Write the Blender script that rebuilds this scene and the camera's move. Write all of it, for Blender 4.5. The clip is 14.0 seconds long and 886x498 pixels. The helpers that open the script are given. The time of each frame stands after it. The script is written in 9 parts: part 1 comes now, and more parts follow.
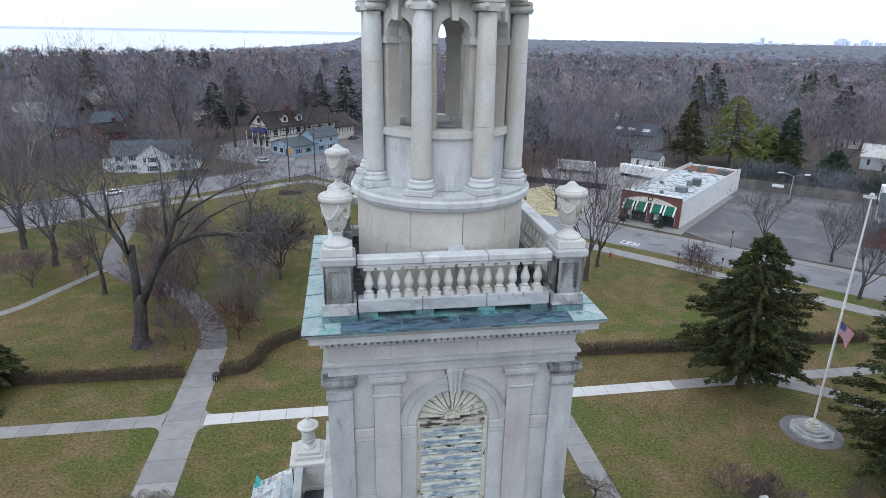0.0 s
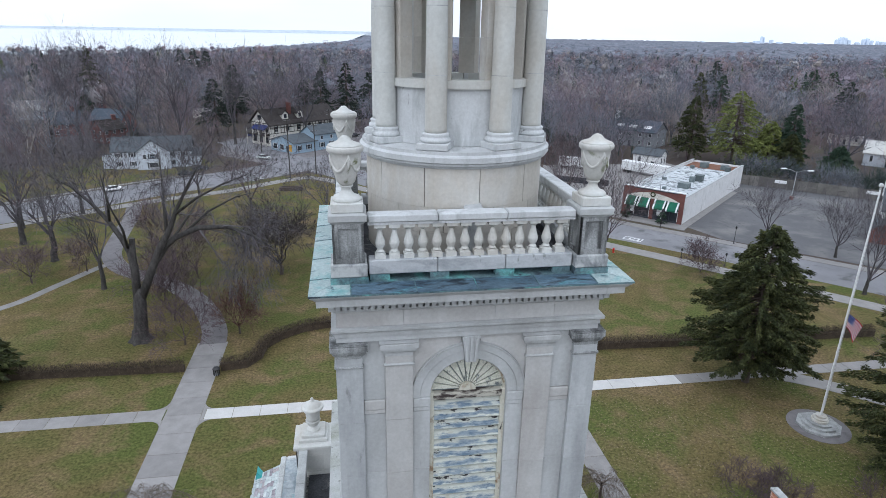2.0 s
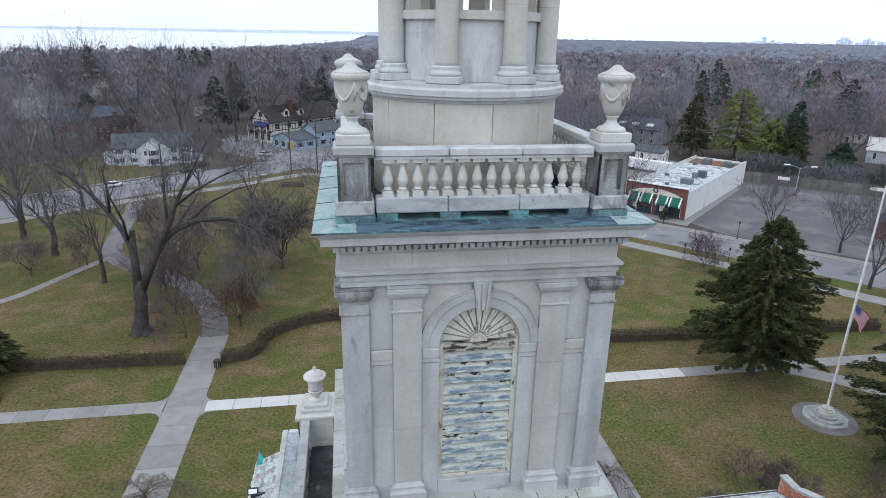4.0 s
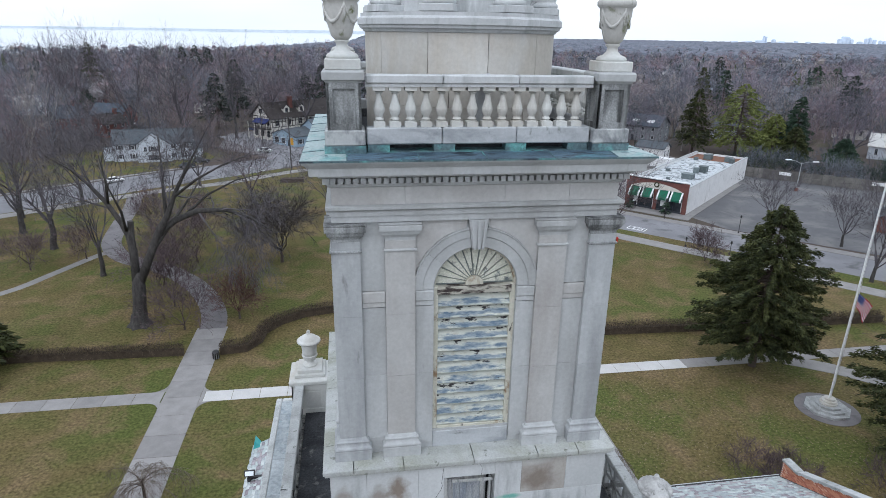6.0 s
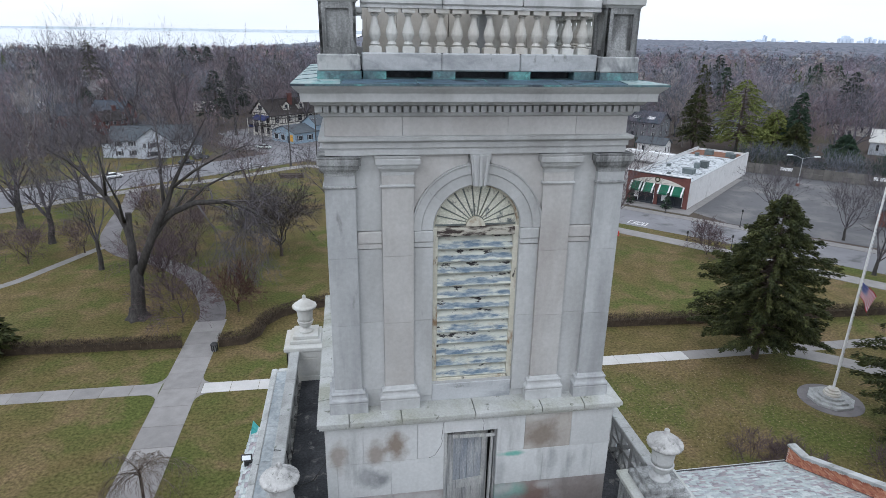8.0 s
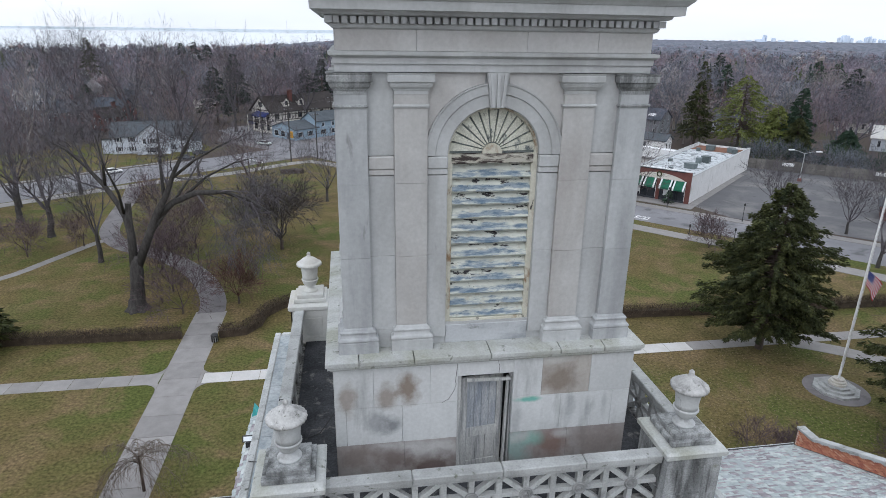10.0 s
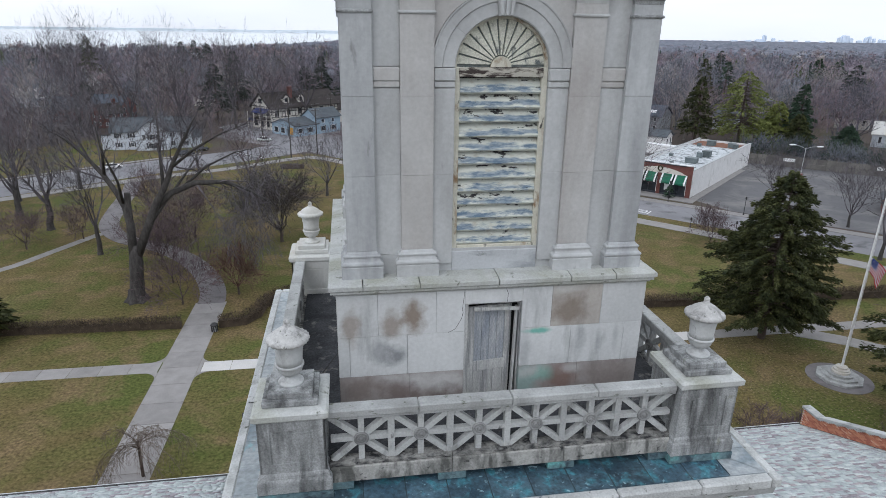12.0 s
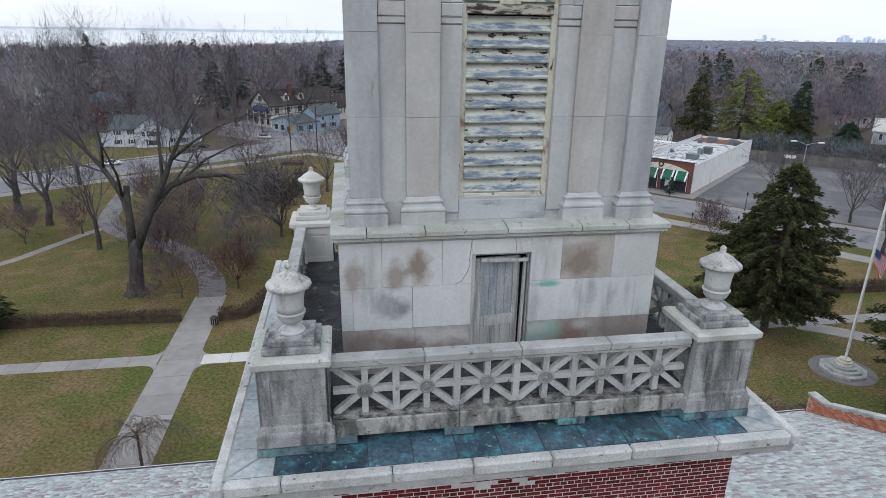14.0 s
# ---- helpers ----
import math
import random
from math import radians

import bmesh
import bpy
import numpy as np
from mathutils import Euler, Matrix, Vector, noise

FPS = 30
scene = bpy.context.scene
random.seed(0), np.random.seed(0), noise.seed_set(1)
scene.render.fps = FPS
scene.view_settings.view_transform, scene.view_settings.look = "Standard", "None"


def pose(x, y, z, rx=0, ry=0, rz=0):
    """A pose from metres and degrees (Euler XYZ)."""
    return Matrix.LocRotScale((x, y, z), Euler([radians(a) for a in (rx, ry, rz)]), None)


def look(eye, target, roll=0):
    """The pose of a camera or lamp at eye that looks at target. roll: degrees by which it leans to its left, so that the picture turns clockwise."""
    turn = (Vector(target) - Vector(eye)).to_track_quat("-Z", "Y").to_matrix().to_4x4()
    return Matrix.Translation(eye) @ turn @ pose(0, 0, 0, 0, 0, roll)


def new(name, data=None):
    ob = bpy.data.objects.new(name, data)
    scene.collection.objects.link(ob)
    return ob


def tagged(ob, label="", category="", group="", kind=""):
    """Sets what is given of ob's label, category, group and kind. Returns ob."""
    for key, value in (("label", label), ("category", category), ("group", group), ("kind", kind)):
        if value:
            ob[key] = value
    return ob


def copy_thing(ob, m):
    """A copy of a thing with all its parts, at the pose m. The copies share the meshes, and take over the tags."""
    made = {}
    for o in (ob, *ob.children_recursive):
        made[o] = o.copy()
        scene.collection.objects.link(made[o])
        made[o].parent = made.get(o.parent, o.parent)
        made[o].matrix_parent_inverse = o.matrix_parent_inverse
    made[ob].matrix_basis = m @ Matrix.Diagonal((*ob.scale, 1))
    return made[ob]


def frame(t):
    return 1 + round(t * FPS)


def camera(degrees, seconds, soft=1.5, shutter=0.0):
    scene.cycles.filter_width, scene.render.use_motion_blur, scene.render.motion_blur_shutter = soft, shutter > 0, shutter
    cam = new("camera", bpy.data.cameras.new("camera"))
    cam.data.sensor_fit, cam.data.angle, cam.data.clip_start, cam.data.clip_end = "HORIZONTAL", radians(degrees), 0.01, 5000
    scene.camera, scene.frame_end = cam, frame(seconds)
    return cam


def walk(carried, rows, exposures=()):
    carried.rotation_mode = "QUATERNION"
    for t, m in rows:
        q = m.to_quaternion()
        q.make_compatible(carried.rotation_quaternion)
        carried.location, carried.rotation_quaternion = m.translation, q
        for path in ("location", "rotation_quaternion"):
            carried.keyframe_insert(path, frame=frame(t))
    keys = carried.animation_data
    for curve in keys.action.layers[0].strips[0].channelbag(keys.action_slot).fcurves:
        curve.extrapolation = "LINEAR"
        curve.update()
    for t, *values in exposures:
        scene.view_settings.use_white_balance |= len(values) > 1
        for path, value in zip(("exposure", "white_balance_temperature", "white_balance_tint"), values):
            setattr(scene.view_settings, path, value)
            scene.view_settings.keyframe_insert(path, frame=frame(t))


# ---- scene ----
cam = camera(72.4, 14.0, soft=0.7)
METRES, EYE, TILT, LEAN, TURN = 8.5, 40.8, -19.35, -1.0, -9.0
ROWS = [
    (0.0, 0.0, 0.0, 0.0, 0.0, 0.0, -0.0),
    (0.5, 0.0002, 0.0232, -0.0316, 0.01, -0.01, 0.01),
    (1.0, -0.0061, 0.0452, -0.0553, 0.02, -0.04, 0.03),
    (1.5, -0.0187, 0.0656, -0.0747, 0.03, -0.06, 0.02),
    (2.0, -0.0344, 0.0881, -0.0903, 0.02, -0.06, 0.03),
    (2.5, -0.0494, 0.1132, -0.1173, 0.04, -0.04, 0.04),
    (3.0, -0.0566, 0.1349, -0.1487, 0.06, -0.02, 0.02),
    (5.5, -0.0454, 0.1889, -0.3149, 0.19, -0.05, 0.0),
    (6.0, -0.0412, 0.2033, -0.3471, 0.19, -0.05, 0.02),
    (6.5, -0.0361, 0.2218, -0.3788, 0.19, -0.06, 0.06),
    (7.0, -0.0373, 0.2373, -0.409, 0.19, -0.07, 0.07),
    (9.5, -0.0586, 0.3148, -0.5747, 0.22, -0.06, 0.11),
    (10.0, -0.0708, 0.3294, -0.6126, 0.19, -0.06, 0.11),
    (10.5, -0.079, 0.3407, -0.6522, 0.17, -0.03, 0.1),
    (11.0, -0.0844, 0.3487, -0.6903, 0.15, -0.04, 0.12),
    (11.5, -0.0862, 0.3596, -0.7301, 0.15, -0.04, 0.13),
    (12.0, -0.085, 0.3714, -0.7709, 0.18, -0.02, 0.14),
    (12.5, -0.0879, 0.3838, -0.806, 0.2, -0.02, 0.14),
    (13.0, -0.0911, 0.3976, -0.8365, 0.21, -0.01, 0.13),
    (13.5, -0.0957, 0.4102, -0.8587, 0.19, -0.01, 0.15),
    (14.0, -0.0982, 0.4152, -0.8736, 0.17, -0.02, 0.16),
]
walk(cam, [(t, pose(-2.05, -10.65, EYE, TILT, LEAN, TURN) @ pose(METRES * x, METRES * y, METRES * z, 90 + pitch, roll, yaw)) for t, x, y, z, yaw, pitch, roll in ROWS],
     exposures=[(0.0, -0.22, 5860, 12), (5.5, -0.25, 5910, 12), (9.5, -0.31, 6090, 13), (14.0, -0.37, 6150, 13)])

# ---- world, sun, exposure ----
world = bpy.data.worlds.new("overcast")
scene.world = world
world.use_nodes = True
wn, wl = world.node_tree.nodes, world.node_tree.links
sky = wn.new("ShaderNodeTexSky")
sky.sky_type, sky.sun_disc = "NISHITA", False
sky.sun_elevation, sky.sun_rotation = radians(45), radians(212)
sky.air_density, sky.dust_density = 1.0, 4.0
cloud_noise = wn.new("ShaderNodeTexNoise")
cloud_noise.inputs["Scale"].default_value, cloud_noise.inputs["Detail"].default_value = 2.2, 5
cloud_map = wn.new("ShaderNodeMapping")
cloud_map.inputs["Scale"].default_value = (1, 1, 5)
sky_at = wn.new("ShaderNodeTexCoord")
wl.new(sky_at.outputs["Generated"], cloud_map.inputs["Vector"])
wl.new(cloud_map.outputs[0], cloud_noise.inputs["Vector"])
cloud_ramp = wn.new("ShaderNodeValToRGB")
cloud_ramp.color_ramp.elements[0].position, cloud_ramp.color_ramp.elements[0].color = 0.36, (10.3, 10.9, 11.4, 1)
cloud_ramp.color_ramp.elements[1].position, cloud_ramp.color_ramp.elements[1].color = 0.62, (11.7, 12.05, 12.1, 1)
wl.new(cloud_noise.outputs[0], cloud_ramp.inputs[0])
sky_mix = wn.new("ShaderNodeMix")
sky_mix.data_type = "RGBA"
sky_mix.inputs["Factor"].default_value = 0.92
wl.new(sky.outputs[0], sky_mix.inputs["A"])
wl.new(cloud_ramp.outputs[0], sky_mix.inputs["B"])
# an overcast dome, brighter overhead than at the horizon
sep = wn.new("ShaderNodeSeparateXYZ")
wl.new(sky_at.outputs["Generated"], sep.inputs[0])
dome = wn.new("ShaderNodeMapRange")
dome.inputs["From Min"].default_value, dome.inputs["From Max"].default_value = 0.0, 1.0
dome.inputs["To Min"].default_value, dome.inputs["To Max"].default_value = 1.0, 1.28
wl.new(sep.outputs["Z"], dome.inputs["Value"])
sky_scale = wn.new("ShaderNodeVectorMath")
sky_scale.operation = "SCALE"
wl.new(sky_mix.outputs["Result"], sky_scale.inputs[0])
wl.new(dome.outputs[0], sky_scale.inputs["Scale"])
wl.new(sky_scale.outputs[0], wn["Background"].inputs["Color"])
wn["Background"].inputs["Strength"].default_value = 0.12

sun = new("sun", bpy.data.lights.new("sun", "SUN"))
sun.data.energy, sun.data.angle, sun.data.color = 0.8, radians(40), (1.0, 0.97, 0.94)
sun.matrix_world = look((-50, -80, 95), (0, 0, 0))


# ---- mesh helpers ----
def thing(name, m, label, category, group="", kind=""):
    ob = new(name)
    ob.empty_display_size = 0.3
    ob.matrix_world = m
    return tagged(ob, label, category, group, kind)


def finish(bm, name, smooth):
    bmesh.ops.recalc_face_normals(bm, faces=bm.faces)
    me = bpy.data.meshes.new(name)
    bm.to_mesh(me)
    bm.free()
    if smooth:
        me.shade_smooth()
    return me


def part(name, bm, material, parent, label="", smooth=False, m=None, kind=""):
    me = bm if isinstance(bm, bpy.types.Mesh) else finish(bm, name, smooth)
    if not me.materials:
        me.materials.append(material)
    ob = new(name, me)
    ob.parent = parent
    if m is not None:
        ob.matrix_basis = m
    return tagged(ob, label, "", "", kind)


def solid(name, bm, material, label, category, kind="", smooth=False, m=None, group=""):
    me = bm if isinstance(bm, bpy.types.Mesh) else finish(bm, name, smooth)
    if not me.materials:
        me.materials.append(material)
    ob = new(name, me)
    if m is not None:
        ob.matrix_basis = m
    return tagged(ob, label, category, group, kind)


def box(bm, x0, x1, y0, y1, z0, z1, bevel=0.0, inset_top=0.0):
    k = inset_top
    v = [bm.verts.new(p) for p in ((x0, y0, z0), (x1, y0, z0), (x1, y1, z0), (x0, y1, z0),
                                   (x0 + k, y0 + k, z1), (x1 - k, y0 + k, z1), (x1 - k, y1 - k, z1), (x0 + k, y1 - k, z1))]
    f = [bm.faces.new([v[i] for i in q]) for q in ((3, 2, 1, 0), (4, 5, 6, 7), (0, 1, 5, 4), (1, 2, 6, 5), (2, 3, 7, 6), (3, 0, 4, 7))]
    if bevel:
        bmesh.ops.bevel(bm, geom=list({e for q in f for e in q.edges}), offset=bevel, segments=1, affect="EDGES")
    return bm


def boxes(*dims, bevel=0.0):
    bm = bmesh.new()
    for d in dims:
        box(bm, *d, bevel=bevel)
    return bm


def ring(bm, profile, close=True):
    """A square moulding: each (half width, height) is a square loop round the axis."""
    loops = []
    for h, z in profile:
        loops.append([bm.verts.new(p) for p in ((-h, -h, z), (h, -h, z), (h, h, z), (-h, h, z))])
    for a, b in zip(loops, loops[1:]):
        for i in range(4):
            j = (i + 1) % 4
            bm.faces.new((a[i], a[j], b[j], b[i]))
    if close:
        bm.faces.new(loops[0][::-1])
        bm.faces.new(loops[-1])
    return bm


def hollow(bm, profile):
    """A square frame from a closed profile of (half width, height)."""
    loops = []
    for h, z in profile:
        loops.append([bm.verts.new(p) for p in ((-h, -h, z), (h, -h, z), (h, h, z), (-h, h, z))])
    for a, b in zip(loops, loops[1:] + loops[:1]):
        for i in range(4):
            j = (i + 1) % 4
            bm.faces.new((a[i], a[j], b[j], b[i]))
    return bm


def lathe(bm, profile, n=24, cx=0.0, cy=0.0, wave=None):
    loops = []
    for r, z in profile:
        loops.append([bm.verts.new((cx + (r + (wave(k, r, z) if wave else 0)) * math.cos(2 * math.pi * k / n),
                                    cy + (r + (wave(k, r, z) if wave else 0)) * math.sin(2 * math.pi * k / n), z)) for k in range(n)])
    for a, b in zip(loops, loops[1:]):
        for i in range(n):
            j = (i + 1) % n
            bm.faces.new((a[i], a[j], b[j], b[i]))
    bm.faces.new(loops[0][::-1])
    bm.faces.new(loops[-1])
    return bm


def prism(bm, pts, axis, a, b):
    """Extrude a polygon: pts are (x, z) for axis 'y', (y, z) for 'x', (x, y) for 'z'."""
    def at(p, d):
        return {"y": (p[0], d, p[1]), "x": (d, p[0], p[1]), "z": (p[0], p[1], d)}[axis]
    lo, hi = [bm.verts.new(at(p, a)) for p in pts], [bm.verts.new(at(p, b)) for p in pts]
    bm.faces.new(lo), bm.faces.new(hi[::-1])
    for i in range(len(pts)):
        j = (i + 1) % len(pts)
        bm.faces.new((lo[i], lo[j], hi[j], hi[i]))
    return bm


def rect_frame(bm, x0, x1, z0, z1, wx, wz, y0, y1):
    """An upright rectangular frame with a hole through it."""
    loops = [[bm.verts.new((x, y, z)) for x, z in ((x0 + i * wx, z0 + i * wz), (x1 - i * wx, z0 + i * wz), (x1 - i * wx, z1 - i * wz), (x0 + i * wx, z1 - i * wz))] for i, y in ((0, y0), (1, y0), (1, y1), (0, y1))]
    for a, b in zip(loops, loops[1:] + loops[:1]):
        for i in range(4):
            j = (i + 1) % 4
            bm.faces.new((a[i], a[j], b[j], b[i]))
    return bm


def bar(bm, p, q, w, d, up=(0, 1, 0)):
    """A straight bar from p to q, w wide and d deep along up."""
    p, q, up = Vector(p), Vector(q), Vector(up)
    side = (q - p).cross(up).normalized() * (w / 2)
    up = side.cross(q - p).normalized() * (d / 2)
    v = [bm.verts.new(c + s * side + u * up) for c in (p, q) for s, u in ((-1, -1), (1, -1), (1, 1), (-1, 1))]
    for f in ((0, 1, 2, 3), (7, 6, 5, 4), (0, 4, 5, 1), (1, 5, 6, 2), (2, 6, 7, 3), (3, 7, 4, 0)):
        bm.faces.new([v[i] for i in f])
    return bm


def tube(bm, pts, r, n=6):
    loops, a = [], None
    for i, p in enumerate(pts):
        d = (Vector(pts[min(i + 1, len(pts) - 1)]) - Vector(pts[max(i - 1, 0)])).normalized()
        a = d.orthogonal().normalized() if a is None else (a - d * a.dot(d)).normalized()
        b = d.cross(a)
        rr = r[i] if isinstance(r, (list, tuple)) else r
        loops.append([bm.verts.new(Vector(p) + rr * (math.cos(2 * math.pi * k / n) * a + math.sin(2 * math.pi * k / n) * b)) for k in range(n)])
    for p, q in zip(loops, loops[1:]):
        for i in range(n):
            j = (i + 1) % n
            bm.faces.new((p[i], p[j], q[j], q[i]))
    bm.faces.new(loops[0][::-1]), bm.faces.new(loops[-1])
    return bm


# ---- materials ----
def mat(name, c1, c2, scale=4.0, rough=0.85, bump=0.15, fine=40.0, rand=0.0, stain=None, stain_at=(2.0, 0.55, 0.1, 1.0), stain2=None,
        stain2_at=(2.0, 0.55, 0.1, 1.0), metal=0.0, island=0.0, rand_to=None, spec=0.3, stretch=(1, 1, 1), palette=None, by="island", contrast=(0.93, 1.06)):
    """Two-tone noise, fine grain and relief; up to two stains (colour; scale, threshold, softness, stretch in z) and a random shade per piece."""
    m = bpy.data.materials.new(name)
    m.use_nodes = True
    n, l = m.node_tree.nodes, m.node_tree.links
    out = n["Principled BSDF"]
    out.inputs["Roughness"].default_value, out.inputs["Metallic"].default_value = rough, metal
    out.inputs["Specular IOR Level"].default_value = spec
    at = n.new("ShaderNodeNewGeometry")

    def tex(s, detail, z=1.0, warp=0.0):
        mp = n.new("ShaderNodeMapping")
        mp.inputs["Scale"].default_value = (stretch[0], stretch[1], stretch[2] * z)
        l.new(at.outputs["Position"], mp.inputs["Vector"])
        t = n.new("ShaderNodeTexNoise")
        t.inputs["Scale"].default_value, t.inputs["Detail"].default_value = s, detail
        t.inputs["Roughness"].default_value, t.inputs["Distortion"].default_value = 0.6, warp
        l.new(mp.outputs[0], t.inputs["Vector"])
        return t.outputs["Fac"]

    def mix(f, a, b, kind="MIX"):
        x = n.new("ShaderNodeMix")
        x.data_type, x.blend_type = "RGBA", kind
        for socket, value in (("Factor", f), ("A", a), ("B", b)):
            if isinstance(value, (int, float)):
                x.inputs[socket].default_value = value
            elif isinstance(value, tuple):
                x.inputs[socket].default_value = (*value, 1)
            else:
                l.new(value, x.inputs[socket])
        return x.outputs["Result"]

    def ramp(v, lo, hi, a=0.0, b=1.0):
        x = n.new("ShaderNodeMapRange")
        x.inputs["From Min"].default_value, x.inputs["From Max"].default_value = lo, hi
        x.inputs["To Min"].default_value, x.inputs["To Max"].default_value = a, b
        l.new(v, x.inputs["Value"])
        return x.outputs[0]

    grain = tex(fine, 3)
    col = mix(ramp(tex(scale, 5), 0.3, 0.7), c1, c2)
    if palette:
        cr = n.new("ShaderNodeValToRGB")
        cr.color_ramp.interpolation = "CONSTANT"
        for i, (pos, c) in enumerate(palette):
            e = cr.color_ramp.elements[i] if i < 2 else cr.color_ramp.elements.new(pos)
            e.position, e.color = pos, (*c, 1)
        if by == "island":
            l.new(at.outputs["Random Per Island"], cr.inputs[0])
        else:
            l.new(n.new("ShaderNodeObjectInfo").outputs["Random"], cr.inputs[0])
        col = mix(1.0, col, cr.outputs[0], "MULTIPLY")
    if rand:
        info = n.new("ShaderNodeObjectInfo")
        if rand_to:
            col = mix(ramp(info.outputs["Random"], 0.0, 1.0, 0.0, rand), col, rand_to)
        else:
            r = n.new("ShaderNodeCombineColor")
            for s in "Red", "Green", "Blue":
                l.new(ramp(info.outputs["Random"], 0, 1, 1 - rand, 1 + rand * 0.6), r.inputs[s])
            col = mix(1.0, col, r.outputs[0], "MULTIPLY")
    if island:
        if rand_to:
            col = mix(ramp(at.outputs["Random Per Island"], 0.0, 1.0, 0.0, island), col, rand_to)
        else:
            r = n.new("ShaderNodeCombineColor")
            for s in "Red", "Green", "Blue":
                l.new(ramp(at.outputs["Random Per Island"], 0, 1, 1 - island, 1 + island * 0.6), r.inputs[s])
            col = mix(1.0, col, r.outputs[0], "MULTIPLY")
    for c, (s, th, soft, z) in ((stain, stain_at), (stain2, stain2_at)):
        if c:
            col = mix(ramp(tex(s, 6, z, 0.4), th - soft, th + soft), col, c)
    g = n.new("ShaderNodeCombineColor")
    for s in "Red", "Green", "Blue":
        l.new(ramp(grain, 0.3, 0.7, *contrast), g.inputs[s])
    col = mix(1.0, col, g.outputs[0], "MULTIPLY")
    l.new(col, out.inputs["Base Color"])
    if bump:
        b = n.new("ShaderNodeBump")
        b.inputs["Strength"].default_value, b.inputs["Distance"].default_value = bump, 0.02
        l.new(grain, b.inputs["Height"])
        l.new(b.outputs[0], out.inputs["Normal"])
    return m


STONE = mat("limestone", (0.398, 0.410, 0.412), (0.485, 0.500, 0.500), 1.2, 0.85, 0.1, 14, rand=0.06, stain=(0.310, 0.315, 0.309), stain_at=(1.3, 0.61, 0.14, 0.28), stain2=(0.262, 0.270, 0.268), stain2_at=(3.4, 0.71, 0.05, 0.3))
STONE_PIER = mat("limestone_streaked_pier", (0.372, 0.388, 0.395), (0.46, 0.477, 0.482), 1.2, 0.85, 0.1, 14, rand=0.08, stain=(0.245, 0.255, 0.262), stain_at=(1.5, 0.58, 0.15, 0.16), stain2=(0.17, 0.175, 0.17), stain2_at=(3.6, 0.68, 0.05, 0.2))
STONE_PINK = mat("limestone_warm", (0.407, 0.405, 0.397), (0.485, 0.485, 0.474), 1.0, 0.85, 0.1, 14, rand=0.06, stain=(0.349, 0.335, 0.319), stain_at=(1.3, 0.6, 0.15, 0.3))
STONE_PALE = mat("limestone_pale", (0.485, 0.500, 0.505), (0.601, 0.620, 0.628), 1.4, 0.8, 0.12, 22, rand=0.06, stain=(0.320, 0.335, 0.335), stain_at=(2.4, 0.62, 0.1, 0.25), stain2=(0.194, 0.200, 0.196), stain2_at=(5.0, 0.71, 0.04, 0.5))
STONE_TAN = mat("limestone_tan", (0.45, 0.422, 0.372), (0.56, 0.53, 0.475), 0.9, 0.85, 0.1, 14, rand=0.07, stain=(0.58, 0.58, 0.56), stain_at=(1.2, 0.58, 0.12, 0.4))
STONE_CREAM = mat("limestone_cream", (0.514, 0.520, 0.494), (0.621, 0.635, 0.618), 0.9, 0.82, 0.1, 14, rand=0.06, stain=(0.45, 0.42, 0.37), stain_at=(1.0, 0.60, 0.14, 0.3))
STONE_LICHEN = mat("limestone_lichen", (0.46, 0.455, 0.43), (0.58, 0.575, 0.55), 2.0, 0.88, 0.15, 20, rand=0.06, stain=(0.24, 0.24, 0.225), stain_at=(2.6, 0.62, 0.08, 0.4), stain2=(0.16, 0.175, 0.09), stain2_at=(2.3, 0.61, 0.04, 0.8))
STONE_DARK = mat("limestone_weathered", (0.235, 0.245, 0.245), (0.40, 0.415, 0.415), 2.2, 0.9, 0.3, 34, rand=0.06, stain=(0.085, 0.088, 0.088), stain_at=(3.6, 0.55, 0.10, 0.16), stain2=(0.15, 0.16, 0.10), stain2_at=(2.4, 0.73, 0.05, 0.7), contrast=(0.72, 1.18))
STONE_COPING = mat("limestone_coping", (0.344, 0.355, 0.350), (0.436, 0.450, 0.448), 1.1, 0.88, 0.25, 26, rand=0.1, stain=(0.242, 0.250, 0.242), stain_at=(1.6, 0.58, 0.16, 0.7), stain2=(0.107, 0.120, 0.088), stain2_at=(5.5, 0.655, 0.05, 2.5), contrast=(0.86, 1.08))
STONE_EDGE = mat("limestone_gutter_kerb", (0.42, 0.435, 0.43), (0.54, 0.555, 0.55), 1.3, 0.88, 0.25, 30, rand=0.1, stain=(0.30, 0.31, 0.30), stain_at=(2.0, 0.60, 0.12, 0.7), stain2=(0.11, 0.115, 0.10), stain2_at=(6.0, 0.66, 0.04, 2.0), contrast=(0.8, 1.1))
STONE_LATTICE = mat("limestone_lattice", (0.349, 0.360, 0.355), (0.446, 0.460, 0.453), 1.6, 0.88, 0.2, 26, rand=0.12, stain=(0.194, 0.200, 0.196), stain_at=(3.0, 0.61, 0.10, 0.6), stain2=(0.078, 0.080, 0.080), stain2_at=(5.0, 0.70, 0.04, 0.6), contrast=(0.84, 1.1))
ROSETTE = mat("limestone_rosette_grey", (0.17, 0.175, 0.175), (0.28, 0.285, 0.28), 5.0, 0.9, 0.3, 26, rand=0.2)
STONE_BLOT = mat("limestone_brown_blots", (0.42, 0.415, 0.395), (0.53, 0.525, 0.505), 0.8, 0.85, 0.12, 14, rand=0.08, stain=(0.20, 0.165, 0.135), stain_at=(1.7, 0.61, 0.12, 0.9), stain2=(0.30, 0.30, 0.295), stain2_at=(3.6, 0.62, 0.05, 0.6))
